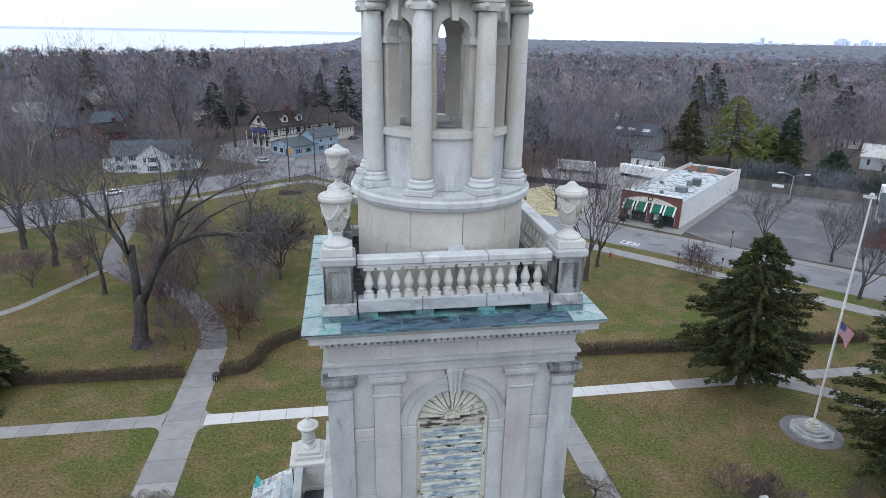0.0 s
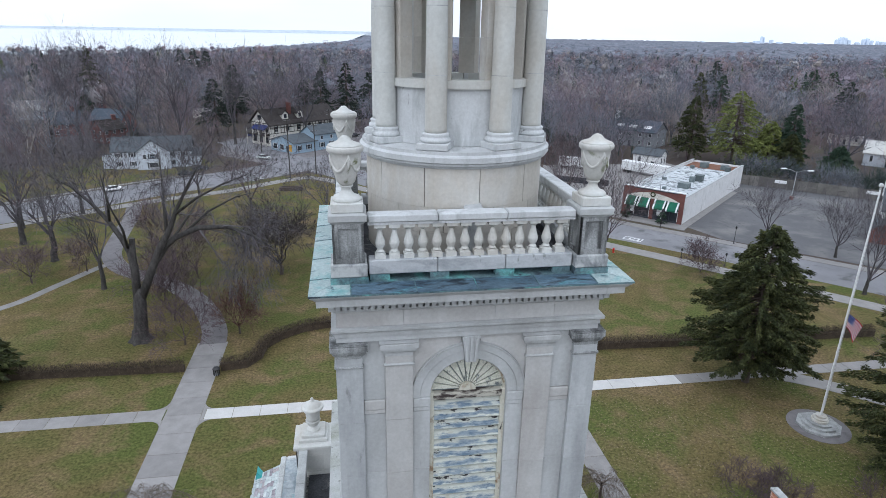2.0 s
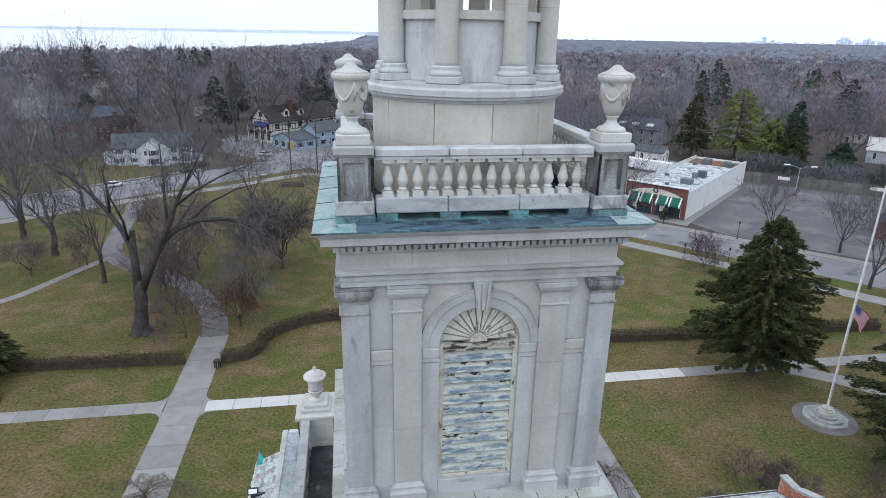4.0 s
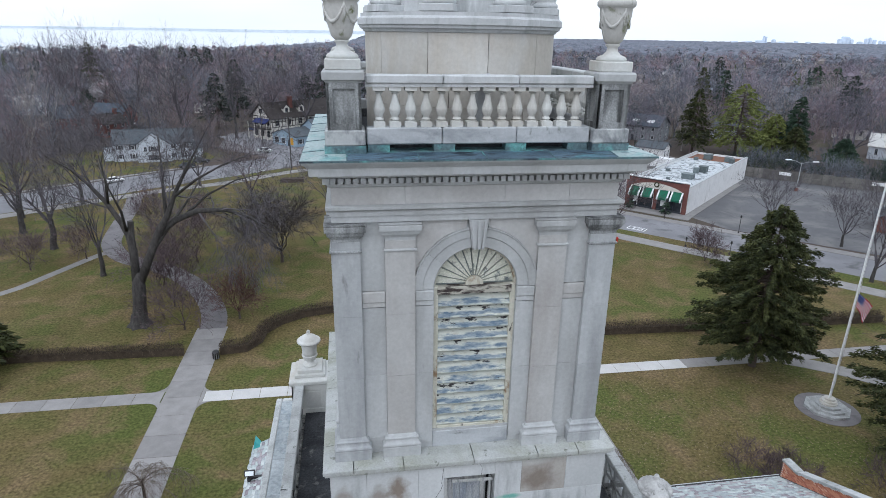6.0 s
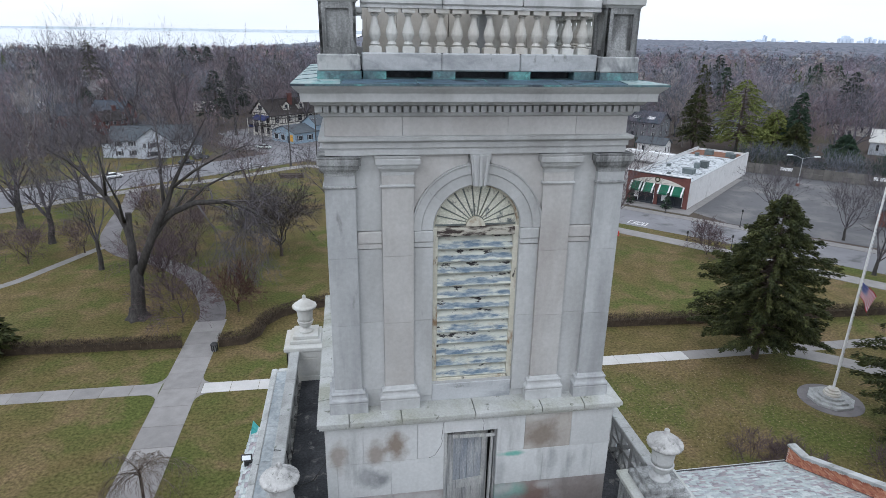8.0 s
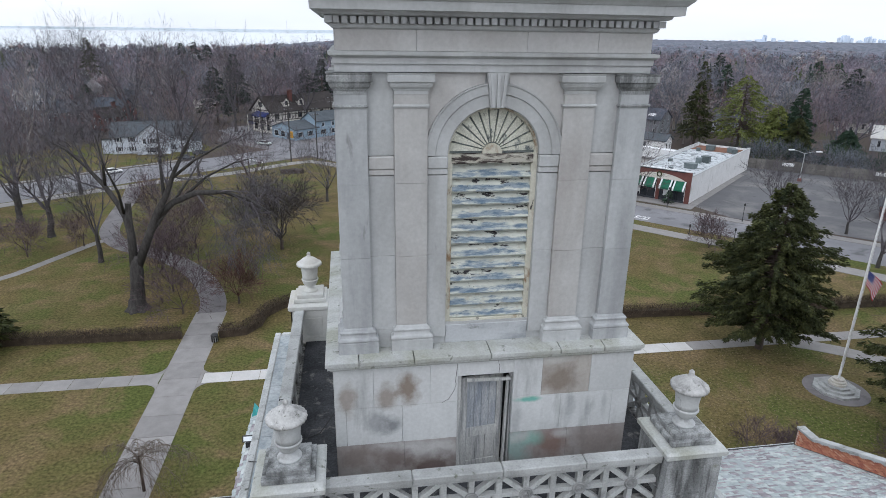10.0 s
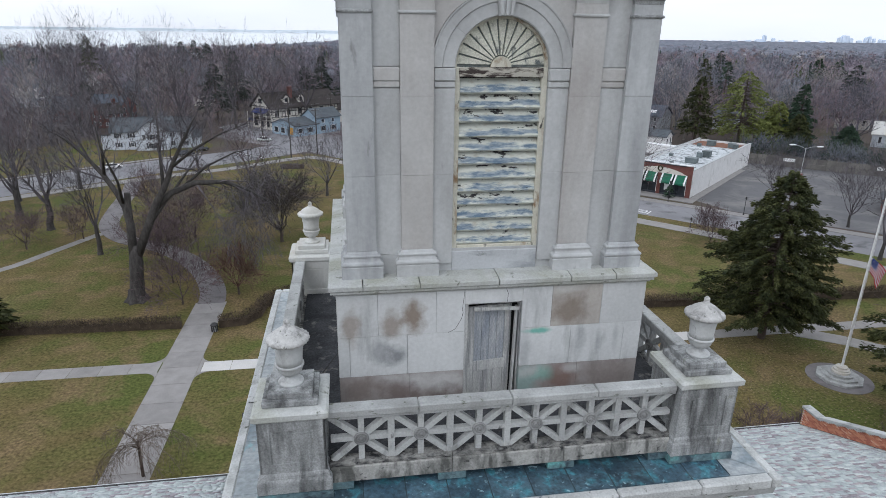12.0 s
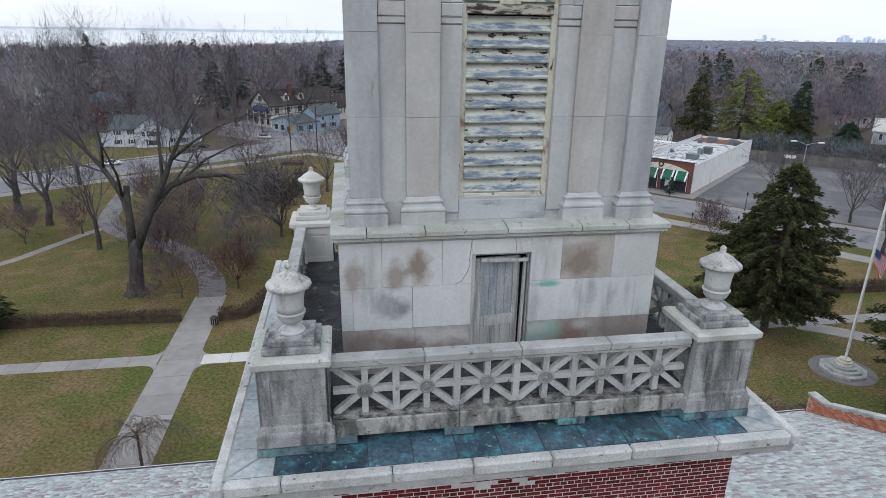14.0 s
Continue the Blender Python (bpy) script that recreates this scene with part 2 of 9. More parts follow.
STONE_SMEAR = mat("limestone_grey_smears", (0.417, 0.430, 0.427), (0.524, 0.540, 0.541), 0.8, 0.85, 0.12, 14, rand=0.08, stain=(0.165, 0.175, 0.185), stain_at=(1.9, 0.55, 0.07, 0.55), stain2=(0.310, 0.330, 0.330), stain2_at=(4.6, 0.58, 0.05, 0.6))
STONE_GRIME = mat("limestone_black_grime", (0.27, 0.27, 0.255), (0.40, 0.40, 0.38), 1.6, 0.9, 0.3, 24, rand=0.1, stain=(0.095, 0.097, 0.09), stain_at=(2.4, 0.55, 0.07, 0.35), stain2=(0.03, 0.031, 0.032), stain2_at=(5.5, 0.64, 0.05, 1.6), contrast=(0.8, 1.12))
STONE_LEDGE = mat("limestone_blackened_ledge", (0.20, 0.20, 0.19), (0.34, 0.34, 0.32), 2.0, 0.9, 0.4, 24, rand=0.1, stain=(0.02, 0.021, 0.024), stain_at=(5.0, 0.52, 0.11, 2.0), contrast=(0.75, 1.15))
STONE_LID = mat("limestone_streaked_lid", (0.42, 0.42, 0.41), (0.54, 0.54, 0.53), 3.0, 0.85, 0.3, 26, rand=0.1, stain=(0.24, 0.24, 0.235), stain_at=(5.0, 0.56, 0.07, 0.6), stain2=(0.11, 0.115, 0.09), stain2_at=(10.0, 0.66, 0.04, 1.0), contrast=(0.84, 1.1))
STONE_URN = mat("limestone_urn", (0.427, 0.440, 0.438), (0.524, 0.540, 0.541), 2.0, 0.8, 0.15, 26, rand=0.1, stain=(0.262, 0.265, 0.258), stain_at=(3.4, 0.61, 0.09, 0.5), stain2=(0.116, 0.120, 0.113), stain2_at=(6.0, 0.70, 0.04, 0.6))
SEAM = mat("grey_soldered_seam", (0.03, 0.05, 0.06), (0.07, 0.09, 0.10), 4.0, 0.7, 0.2, 30, stain=(0.08, 0.12, 0.13), stain_at=(3.0, 0.58, 0.06, 1))
STONE_TEAL = mat("limestone_copper_run", (0.44, 0.44, 0.425), (0.54, 0.54, 0.52), 0.9, 0.85, 0.12, 22, stain=(0.30, 0.44, 0.38), stain_at=(1.6, 0.57, 0.05, 2.2), stain2=(0.32, 0.31, 0.29), stain2_at=(3.0, 0.62, 0.05, 0.5))
STONE_BASE = mat("limestone_base", (0.407, 0.415, 0.407), (0.524, 0.535, 0.530), 0.8, 0.85, 0.12, 14, rand=0.12, stain=(0.228, 0.205, 0.185), stain_at=(1.35, 0.62, 0.06, 0.7), stain2=(0.213, 0.225, 0.232), stain2_at=(2.6, 0.65, 0.06, 0.4), contrast=(0.9, 1.08))
STONE_STAIN = mat("limestone_brown_stained", (0.235, 0.205, 0.19), (0.36, 0.335, 0.31), 1.4, 0.88, 0.15, 22, rand=0.14, stain=(0.15, 0.14, 0.135), stain_at=(2.2, 0.57, 0.08, 0.6), stain2=(0.45, 0.44, 0.42), stain2_at=(1.8, 0.64, 0.04, 0.8), contrast=(0.88, 1.1))
PATINA = mat("copper_patina", (0.055, 0.105, 0.125), (0.15, 0.22, 0.235), 2.6, 0.6, 0.2, 18, stain=(0.13, 0.33, 0.32), stain_at=(2.1, 0.58, 0.07, 1), stain2=(0.035, 0.05, 0.065), stain2_at=(3.4, 0.60, 0.06, 1), spec=0.4, contrast=(0.7, 1.25))
PATINA_GREY = mat("copper_sheet_grey_blue", (0.25, 0.285, 0.30), (0.37, 0.40, 0.415), 1.3, 0.4, 0.15, 10, rand=0.12, stain=(0.11, 0.16, 0.19), stain_at=(1.1, 0.60, 0.1, 1), stain2=(0.20, 0.33, 0.36), stain2_at=(3.2, 0.66, 0.05, 1), spec=0.5, contrast=(0.75, 1.2))
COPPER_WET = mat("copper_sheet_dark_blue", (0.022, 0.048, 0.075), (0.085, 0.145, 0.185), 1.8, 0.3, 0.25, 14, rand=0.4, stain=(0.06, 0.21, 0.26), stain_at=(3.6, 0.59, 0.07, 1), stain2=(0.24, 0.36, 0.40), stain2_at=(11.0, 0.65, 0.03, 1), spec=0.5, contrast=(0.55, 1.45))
BRICK = mat("red_brick", (0.090, 0.008, 0.012), (0.158, 0.016, 0.020), 9, 0.85, 0.3, 60, rand=0.45)
MORTAR = mat("mortar", (0.50, 0.475, 0.46), (0.64, 0.61, 0.59), 6, 0.95, 0.3, 60, stain=(0.40, 0.40, 0.39), stain_at=(1.2, 0.58, 0.1, 1))
BRICK_ORANGE = mat("orange_brick", (0.9, 0.9, 0.9), (1.0, 1.0, 1.0), 9, 0.85, 0.3, 60, palette=[(0.0, (0.40, 0.16, 0.10)), (0.35, (0.47, 0.21, 0.13)), (0.65, (0.33, 0.12, 0.08)), (0.88, (0.52, 0.29, 0.20))])
SLATES = [mat("grey_slate", (0.84, 0.84, 0.84), (1.0, 1.0, 1.0), 0.9, 0.7, 0.2, 25, by=b, palette=[(0.0, (0.45, 0.50, 0.50)), (0.24, (0.52, 0.57, 0.565)), (0.46, (0.42, 0.455, 0.47)), (0.60, (0.39, 0.365, 0.385)), (0.72, (0.31, 0.28, 0.30)), (0.83, (0.60, 0.64, 0.63)), (0.94, (0.42, 0.38, 0.385))]) for b in ("island", "piece")]

def blade_paint(name, z0, pitch):
    """Pale peeling paint: on each blade a worn blue-grey strip and black flakes."""
    m = bpy.data.materials.new(name)
    m.use_nodes = True
    n, l = m.node_tree.nodes, m.node_tree.links
    out = n["Principled BSDF"]
    out.inputs["Roughness"].default_value, out.inputs["Specular IOR Level"].default_value = 0.75, 0.3
    at, info = n.new("ShaderNodeTexCoord"), n.new("ShaderNodeObjectInfo")
    xyz = n.new("ShaderNodeSeparateXYZ")
    l.new(at.outputs["Object"], xyz.inputs[0])

    def calc(op, a, b=0.0, c=0.0):
        x = n.new("ShaderNodeMath")
        x.operation = op
        for i, v in enumerate((a, b, c)):
            if isinstance(v, (int, float)):
                x.inputs[i].default_value = v
            else:
                l.new(v, x.inputs[i])
        return x.outputs[0]

    def noise_at(scale, stretch, detail):
        mp = n.new("ShaderNodeMapping")
        mp.inputs["Scale"].default_value = stretch
        l.new(at.outputs["Object"], mp.inputs["Vector"])
        t = n.new("ShaderNodeTexNoise")
        t.noise_dimensions = "4D"
        t.inputs["Scale"].default_value, t.inputs["Detail"].default_value, t.inputs["Roughness"].default_value = scale, detail, 0.65
        l.new(mp.outputs[0], t.inputs["Vector"])
        l.new(calc("MULTIPLY", info.outputs["Random"], 37.0), t.inputs["W"])
        return t.outputs["Fac"]

    def soft(v, lo, hi):
        x = n.new("ShaderNodeMapRange")
        x.inputs["From Min"].default_value, x.inputs["From Max"].default_value = lo, hi
        l.new(v, x.inputs["Value"])
        return x.outputs[0]

    def blend(f, a, b):
        x = n.new("ShaderNodeMix")
        x.data_type = "RGBA"
        l.new(f, x.inputs["Factor"])
        for k, v in (("A", a), ("B", b)):
            if isinstance(v, tuple):
                x.inputs[k].default_value = (*v, 1)
            else:
                l.new(v, x.inputs[k])
        return x.outputs["Result"]

    up_blade = calc("FRACT", calc("DIVIDE", calc("SUBTRACT", xyz.outputs["Z"], z0 - 0.03), pitch))
    mid = calc("SUBTRACT", 1.0, calc("MULTIPLY", calc("ABSOLUTE", calc("SUBTRACT", up_blade, 0.36)), 3.4))
    ends = calc("SUBTRACT", 1.0, calc("POWER", calc("ABSOLUTE", calc("DIVIDE", xyz.outputs["X"], 0.66)), 3.0))
    worn = calc("ADD", calc("ADD", noise_at(6.5, (0.5, 1, 2.2), 10), calc("MULTIPLY", mid, 0.20)), calc("MULTIPLY", ends, 0.06))
    col = blend(soft(noise_at(6.0, (0.4, 1, 1.6), 4), 0.35, 0.65), (0.44, 0.47, 0.425), (0.58, 0.60, 0.54))
    col = blend(soft(noise_at(11.0, (0.6, 1, 1), 5), 0.52, 0.66), col, (0.40, 0.39, 0.33))
    col = blend(soft(worn, 0.565, 0.71), col, blend(soft(noise_at(9.0, (0.5, 1, 2), 4), 0.4, 0.6), (0.10, 0.15, 0.205), (0.25, 0.30, 0.335)))
    col = blend(soft(calc("ADD", noise_at(7.0, (0.55, 1, 1.6), 6), calc("MULTIPLY", up_blade, 0.13)), 0.675, 0.71), col, (0.035, 0.034, 0.036))
    l.new(col, out.inputs["Base Color"])
    b = n.new("ShaderNodeBump")
    b.inputs["Strength"].default_value, b.inputs["Distance"].default_value = 0.5, 0.01
    l.new(worn, b.inputs["Height"])
    l.new(b.outputs[0], out.inputs["Normal"])
    return m


def patched(name, c1, c2, patches, rand=0.08):
    """Limestone with single soft-edged stains on the front wall: (x, z, half width, half height, colour, strength)."""
    m = bpy.data.materials.new(name)
    m.use_nodes = True
    n, l = m.node_tree.nodes, m.node_tree.links
    out = n["Principled BSDF"]
    out.inputs["Roughness"].default_value, out.inputs["Specular IOR Level"].default_value = 0.86, 0.3
    at = n.new("ShaderNodeNewGeometry")

    def noise_at(scale, detail, z=1.0):
        mp = n.new("ShaderNodeMapping")
        mp.inputs["Scale"].default_value = (1, 1, z)
        l.new(at.outputs["Position"], mp.inputs["Vector"])
        t = n.new("ShaderNodeTexNoise")
        t.inputs["Scale"].default_value, t.inputs["Detail"].default_value, t.inputs["Roughness"].default_value = scale, detail, 0.62
        l.new(mp.outputs[0], t.inputs["Vector"])
        return t.outputs["Fac"]

    def calc(op, a, b=0.0):
        x = n.new("ShaderNodeMath")
        x.operation = op
        for i, v in enumerate((a, b)):
            if isinstance(v, (int, float)):
                x.inputs[i].default_value = v
            else:
                l.new(v, x.inputs[i])
        return x.outputs[0]

    def soft(v, lo, hi, a=0.0, b=1.0):
        x = n.new("ShaderNodeMapRange")
        for k, val in (("From Min", lo), ("From Max", hi), ("To Min", a), ("To Max", b)):
            x.inputs[k].default_value = val
        l.new(v, x.inputs["Value"])
        return x.outputs[0]

    def blend(f, a, b, kind="MIX"):
        x = n.new("ShaderNodeMix")
        x.data_type, x.blend_type = "RGBA", kind
        if isinstance(f, float):
            x.inputs["Factor"].default_value = f
        else:
            l.new(f, x.inputs["Factor"])
        for k, v in (("A", a), ("B", b)):
            if isinstance(v, tuple):
                x.inputs[k].default_value = (*v, 1)
            else:
                l.new(v, x.inputs[k])
        return x.outputs["Result"]

    col = blend(soft(noise_at(0.9, 5, 0.6), 0.32, 0.68), c1, c2)
    col = blend(soft(noise_at(2.6, 6, 0.22), 0.55, 0.72, 0.0, 0.75), col, tuple(0.62 * k for k in c1))
    info, r = n.new("ShaderNodeObjectInfo"), n.new("ShaderNodeCombineColor")
    for s_ in "Red", "Green", "Blue":
        l.new(soft(info.outputs["Random"], 0, 1, 1 - rand, 1 + rand * 0.6), r.inputs[s_])
    col = blend(1.0, col, r.outputs[0], "MULTIPLY")
    xyz = n.new("ShaderNodeSeparateXYZ")
    l.new(at.outputs["Position"], xyz.inputs[0])
    rag = calc("MULTIPLY", calc("SUBTRACT", noise_at(2.4, 6), 0.5), 2.6)
    for x, z, rx, rz, c, k in patches:
        dx, dz = calc("DIVIDE", calc("SUBTRACT", xyz.outputs["X"], x), rx), calc("DIVIDE", calc("SUBTRACT", xyz.outputs["Z"], z), rz)
        d = calc("ADD", calc("SQRT", calc("ADD", calc("MULTIPLY", dx, dx), calc("MULTIPLY", dz, dz))), rag)
        col = blend(soft(d, 1.3, 0.4, 0.0, k), col, c)
    grain, g = noise_at(16, 3), n.new("ShaderNodeCombineColor")
    for s_ in "Red", "Green", "Blue":
        l.new(soft(grain, 0.3, 0.7, 0.93, 1.06), g.inputs[s_])
    l.new(blend(1.0, col, g.outputs[0], "MULTIPLY"), out.inputs["Base Color"])
    b = n.new("ShaderNodeBump")
    b.inputs["Strength"].default_value, b.inputs["Distance"].default_value = 0.12, 0.02
    l.new(grain, b.inputs["Height"])
    l.new(b.outputs[0], out.inputs["Normal"])
    return m


BROWN, SMEAR, TEAL = (0.225, 0.185, 0.15), (0.19, 0.20, 0.21), (0.17, 0.40, 0.34)
STONE_FRONT = patched("limestone_front_blots", (0.44, 0.455, 0.455), (0.56, 0.575, 0.575), [
    (-2.57, 28.84, 0.15, 0.33, BROWN, 0.7), (-1.86, 28.80, 0.19, 0.24, BROWN, 0.75), (-1.47, 28.93, 0.20, 0.30, BROWN, 0.95),
    (-2.06, 28.28, 0.20, 0.26, SMEAR, 0.6), (-1.78, 28.20, 0.22, 0.20, SMEAR, 0.9), (0.78, 28.53, 0.30, 0.055, TEAL, 1.0),
    (1.62, 28.25, 0.10, 0.30, SMEAR, 0.4), (1.98, 28.20, 0.07, 0.26, SMEAR, 0.4), (2.30, 28.30, 0.06, 0.25, SMEAR, 0.35), (0.56, 28.10, 0.10, 0.40, SMEAR, 0.4)])
STONE_BROWN = patched("limestone_brown_block", (0.33, 0.31, 0.285), (0.42, 0.40, 0.37), [(1.42, 28.92, 0.42, 0.34, (0.19, 0.155, 0.125), 0.8), (1.2, 29.35, 0.35, 0.10, (0.50, 0.50, 0.48), 0.8)])
PALE_RUN = (0.47, 0.47, 0.465)
STONE_FOOT = patched("limestone_damp_foot", (0.27, 0.248, 0.238), (0.375, 0.355, 0.34), [
    (-1.35, 27.66, 0.45, 0.22, PALE_RUN, 0.9), (-0.85, 27.45, 0.30, 0.5, PALE_RUN, 0.8), (-1.9, 27.72, 0.3, 0.12, PALE_RUN, 0.6), (-1.0, 27.2, 0.6, 0.26, (0.12, 0.085, 0.075), 0.9), (-1.75, 27.45, 0.35, 0.25, (0.16, 0.125, 0.115), 0.8), (-2.45, 27.55, 0.4, 0.3, (0.185, 0.15, 0.135), 0.7),
    (0.65, 27.5, 0.28, 0.4, (0.25, 0.34, 0.32), 1.0), (0.8, 27.68, 0.3, 0.12, PALE_RUN, 0.7), (1.25, 27.5, 0.34, 0.3, (0.20, 0.135, 0.115), 0.9), (1.5, 27.7, 0.2, 0.1, PALE_RUN, 0.6), (0.95, 27.6, 0.22, 0.18, TEAL, 0.6), (2.2, 27.5, 0.5, 0.4, (0.215, 0.185, 0.175), 0.7)])
STONE_ALGAE = mat("limestone_algae_edge", (0.40, 0.415, 0.405), (0.51, 0.525, 0.515), 1.2, 0.88, 0.25, 26, rand=0.1, stain=(0.33, 0.342, 0.295), stain_at=(1.3, 0.55, 0.12, 0.5), stain2=(0.13, 0.14, 0.11), stain2_at=(5.0, 0.66, 0.05, 1.5), contrast=(0.86, 1.08))
PAINT_FAN = mat("peeling_fan_paint", (0.52, 0.53, 0.45), (0.63, 0.63, 0.55), 4, 0.75, 0.2, 40, stain=(0.12, 0.14, 0.145), stain_at=(7.0, 0.62, 0.05, 0.6), contrast=(0.75, 1.15))
PAINT_HEAD = mat("blackened_head_paint", (0.36, 0.35, 0.30), (0.48, 0.46, 0.40), 4, 0.75, 0.2, 40, stain=(0.045, 0.035, 0.032), stain_at=(5.0, 0.51, 0.05, 2.0), stretch=(0.5, 1, 1))
FAN_DARK = mat("bare_fan_wood", (0.13, 0.16, 0.165), (0.26, 0.28, 0.27), 8, 0.8, 0.2, 30)
PAINT_CREAM = mat("cream_frame_paint", (0.47, 0.46, 0.38), (0.60, 0.59, 0.51), 4, 0.75, 0.2, 30, stain=(0.25, 0.17, 0.10), stain_at=(3.5, 0.62, 0.06, 0.6), stain2=(0.04, 0.037, 0.035), stain2_at=(6.0, 0.65, 0.03, 0.45))
WOOD_DOOR = mat("weathered_door_wood", (0.20, 0.225, 0.26), (0.40, 0.415, 0.42), 2.2, 0.8, 0.3, 30, stain=(0.09, 0.125, 0.18), stain_at=(1.1, 0.57, 0.1, 0.4), stretch=(5, 5, 0.6), contrast=(0.65, 1.25))
WOOD_FRAME = mat("grey_frame_wood", (0.35, 0.36, 0.355), (0.50, 0.505, 0.49), 2.2, 0.8, 0.3, 30, stain=(0.17, 0.18, 0.19), stain_at=(2.0, 0.6, 0.1, 0.4), stretch=(5, 5, 0.6), contrast=(0.7, 1.2))
# near-black: the shade of hollow openings put into the colour; cracks share it
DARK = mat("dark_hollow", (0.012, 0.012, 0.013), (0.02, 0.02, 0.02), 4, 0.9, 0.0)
ROOF_TAR = mat("dark_membrane", (0.042, 0.045, 0.05), (0.085, 0.088, 0.095), 1.6, 0.9, 0.2, 20, stain=(0.19, 0.19, 0.18), stain_at=(3.0, 0.62, 0.05, 1), spec=0.1, contrast=(0.7, 1.3))
PATINA_PALE = mat("chalky_copper_patina", (0.27, 0.36, 0.36), (0.40, 0.48, 0.48), 1.6, 0.6, 0.15, 18, rand=0.12, stain=(0.16, 0.33, 0.33), stain_at=(2.2, 0.58, 0.08, 1), stain2=(0.07, 0.12, 0.14), stain2_at=(4.2, 0.66, 0.05, 1), spec=0.4, contrast=(0.8, 1.15))
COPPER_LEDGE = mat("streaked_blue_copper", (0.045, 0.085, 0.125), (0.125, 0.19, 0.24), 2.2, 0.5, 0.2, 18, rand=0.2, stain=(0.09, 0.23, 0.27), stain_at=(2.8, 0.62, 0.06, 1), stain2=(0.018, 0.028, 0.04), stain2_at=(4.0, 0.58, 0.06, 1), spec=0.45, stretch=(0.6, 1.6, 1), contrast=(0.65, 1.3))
STONE_RAIL = mat("limestone_smudged_rail", (0.407, 0.425, 0.438), (0.504, 0.525, 0.541), 1.0, 0.85, 0.15, 22, rand=0.08, stain=(0.233, 0.250, 0.263), stain_at=(1.5, 0.57, 0.12, 2.0), stain2=(0.116, 0.130, 0.103), stain2_at=(4.0, 0.68, 0.06, 0.8))
METAL_DULL = mat("dull_zinc", (0.36, 0.375, 0.385), (0.48, 0.495, 0.50), 3.0, 0.55, 0.05, 20)
IRON = mat("black_iron", (0.012, 0.012, 0.013), (0.025, 0.025, 0.026), 5, 0.5, 0.05, 40, spec=0.5)

# ---- the tower: all heights above the lawn, the axis at AXIS ----
AXIS = Matrix.Translation((0.0, 2.55, 0.0))
QUARTERS = [Matrix.Rotation(radians(a), 4, "Z") for a in (0, 90, 180, 270)]
GAP = 0.0035


tower = thing("bell_tower", AXIS, "square grey limestone bell tower stage with pilasters and arched louvres", "tower")

# core walls behind the ashlar, with the four louvred openings cut through
WALL_Y = -2.44


def wall_with_arch(bm, half, y0, y1, z0, z1, r, spring, sill, n=20):
    """A wall slab with a round-headed hole: pieces left, right, below, and a fan above."""
    box(bm, -half, -r, y0, y1, z0, z1)
    box(bm, r, half, y0, y1, z0, z1)
    box(bm, -r, r, y0, y1, z0, sill)
    for k in range(n):
        a, b = math.pi * k / n, math.pi * (k + 1) / n
        p, q = (r * math.cos(a), spring + r * math.sin(a)), (r * math.cos(b), spring + r * math.sin(b))
        prism(bm, [p, (p[0], z1), (q[0], z1), q], "y", y0, y1)
    return bm


def moulded(bm, x0, x1, yf, yb, profile):
    """A moulding round the front and both flanks of a pier: (projection, height) from below up."""
    loops = [[bm.verts.new(p) for p in ((x0 - d, yf - d, z), (x1 + d, yf - d, z), (x1 + d, yb, z), (x0 - d, yb, z))] for d, z in profile]
    for a, b in zip(loops, loops[1:]):
        for i in range(4):
            bm.faces.new((a[i], a[(i + 1) % 4], b[(i + 1) % 4], b[i]))
    bm.faces.new(loops[0][::-1]), bm.faces.new(loops[-1])
    return bm


facade = []          # (name, mesh, material, label): made once, set on all four sides


def side_part(name, bm, material, label="", smooth=False):
    facade.append((name, finish(bm, name, smooth), material, label))


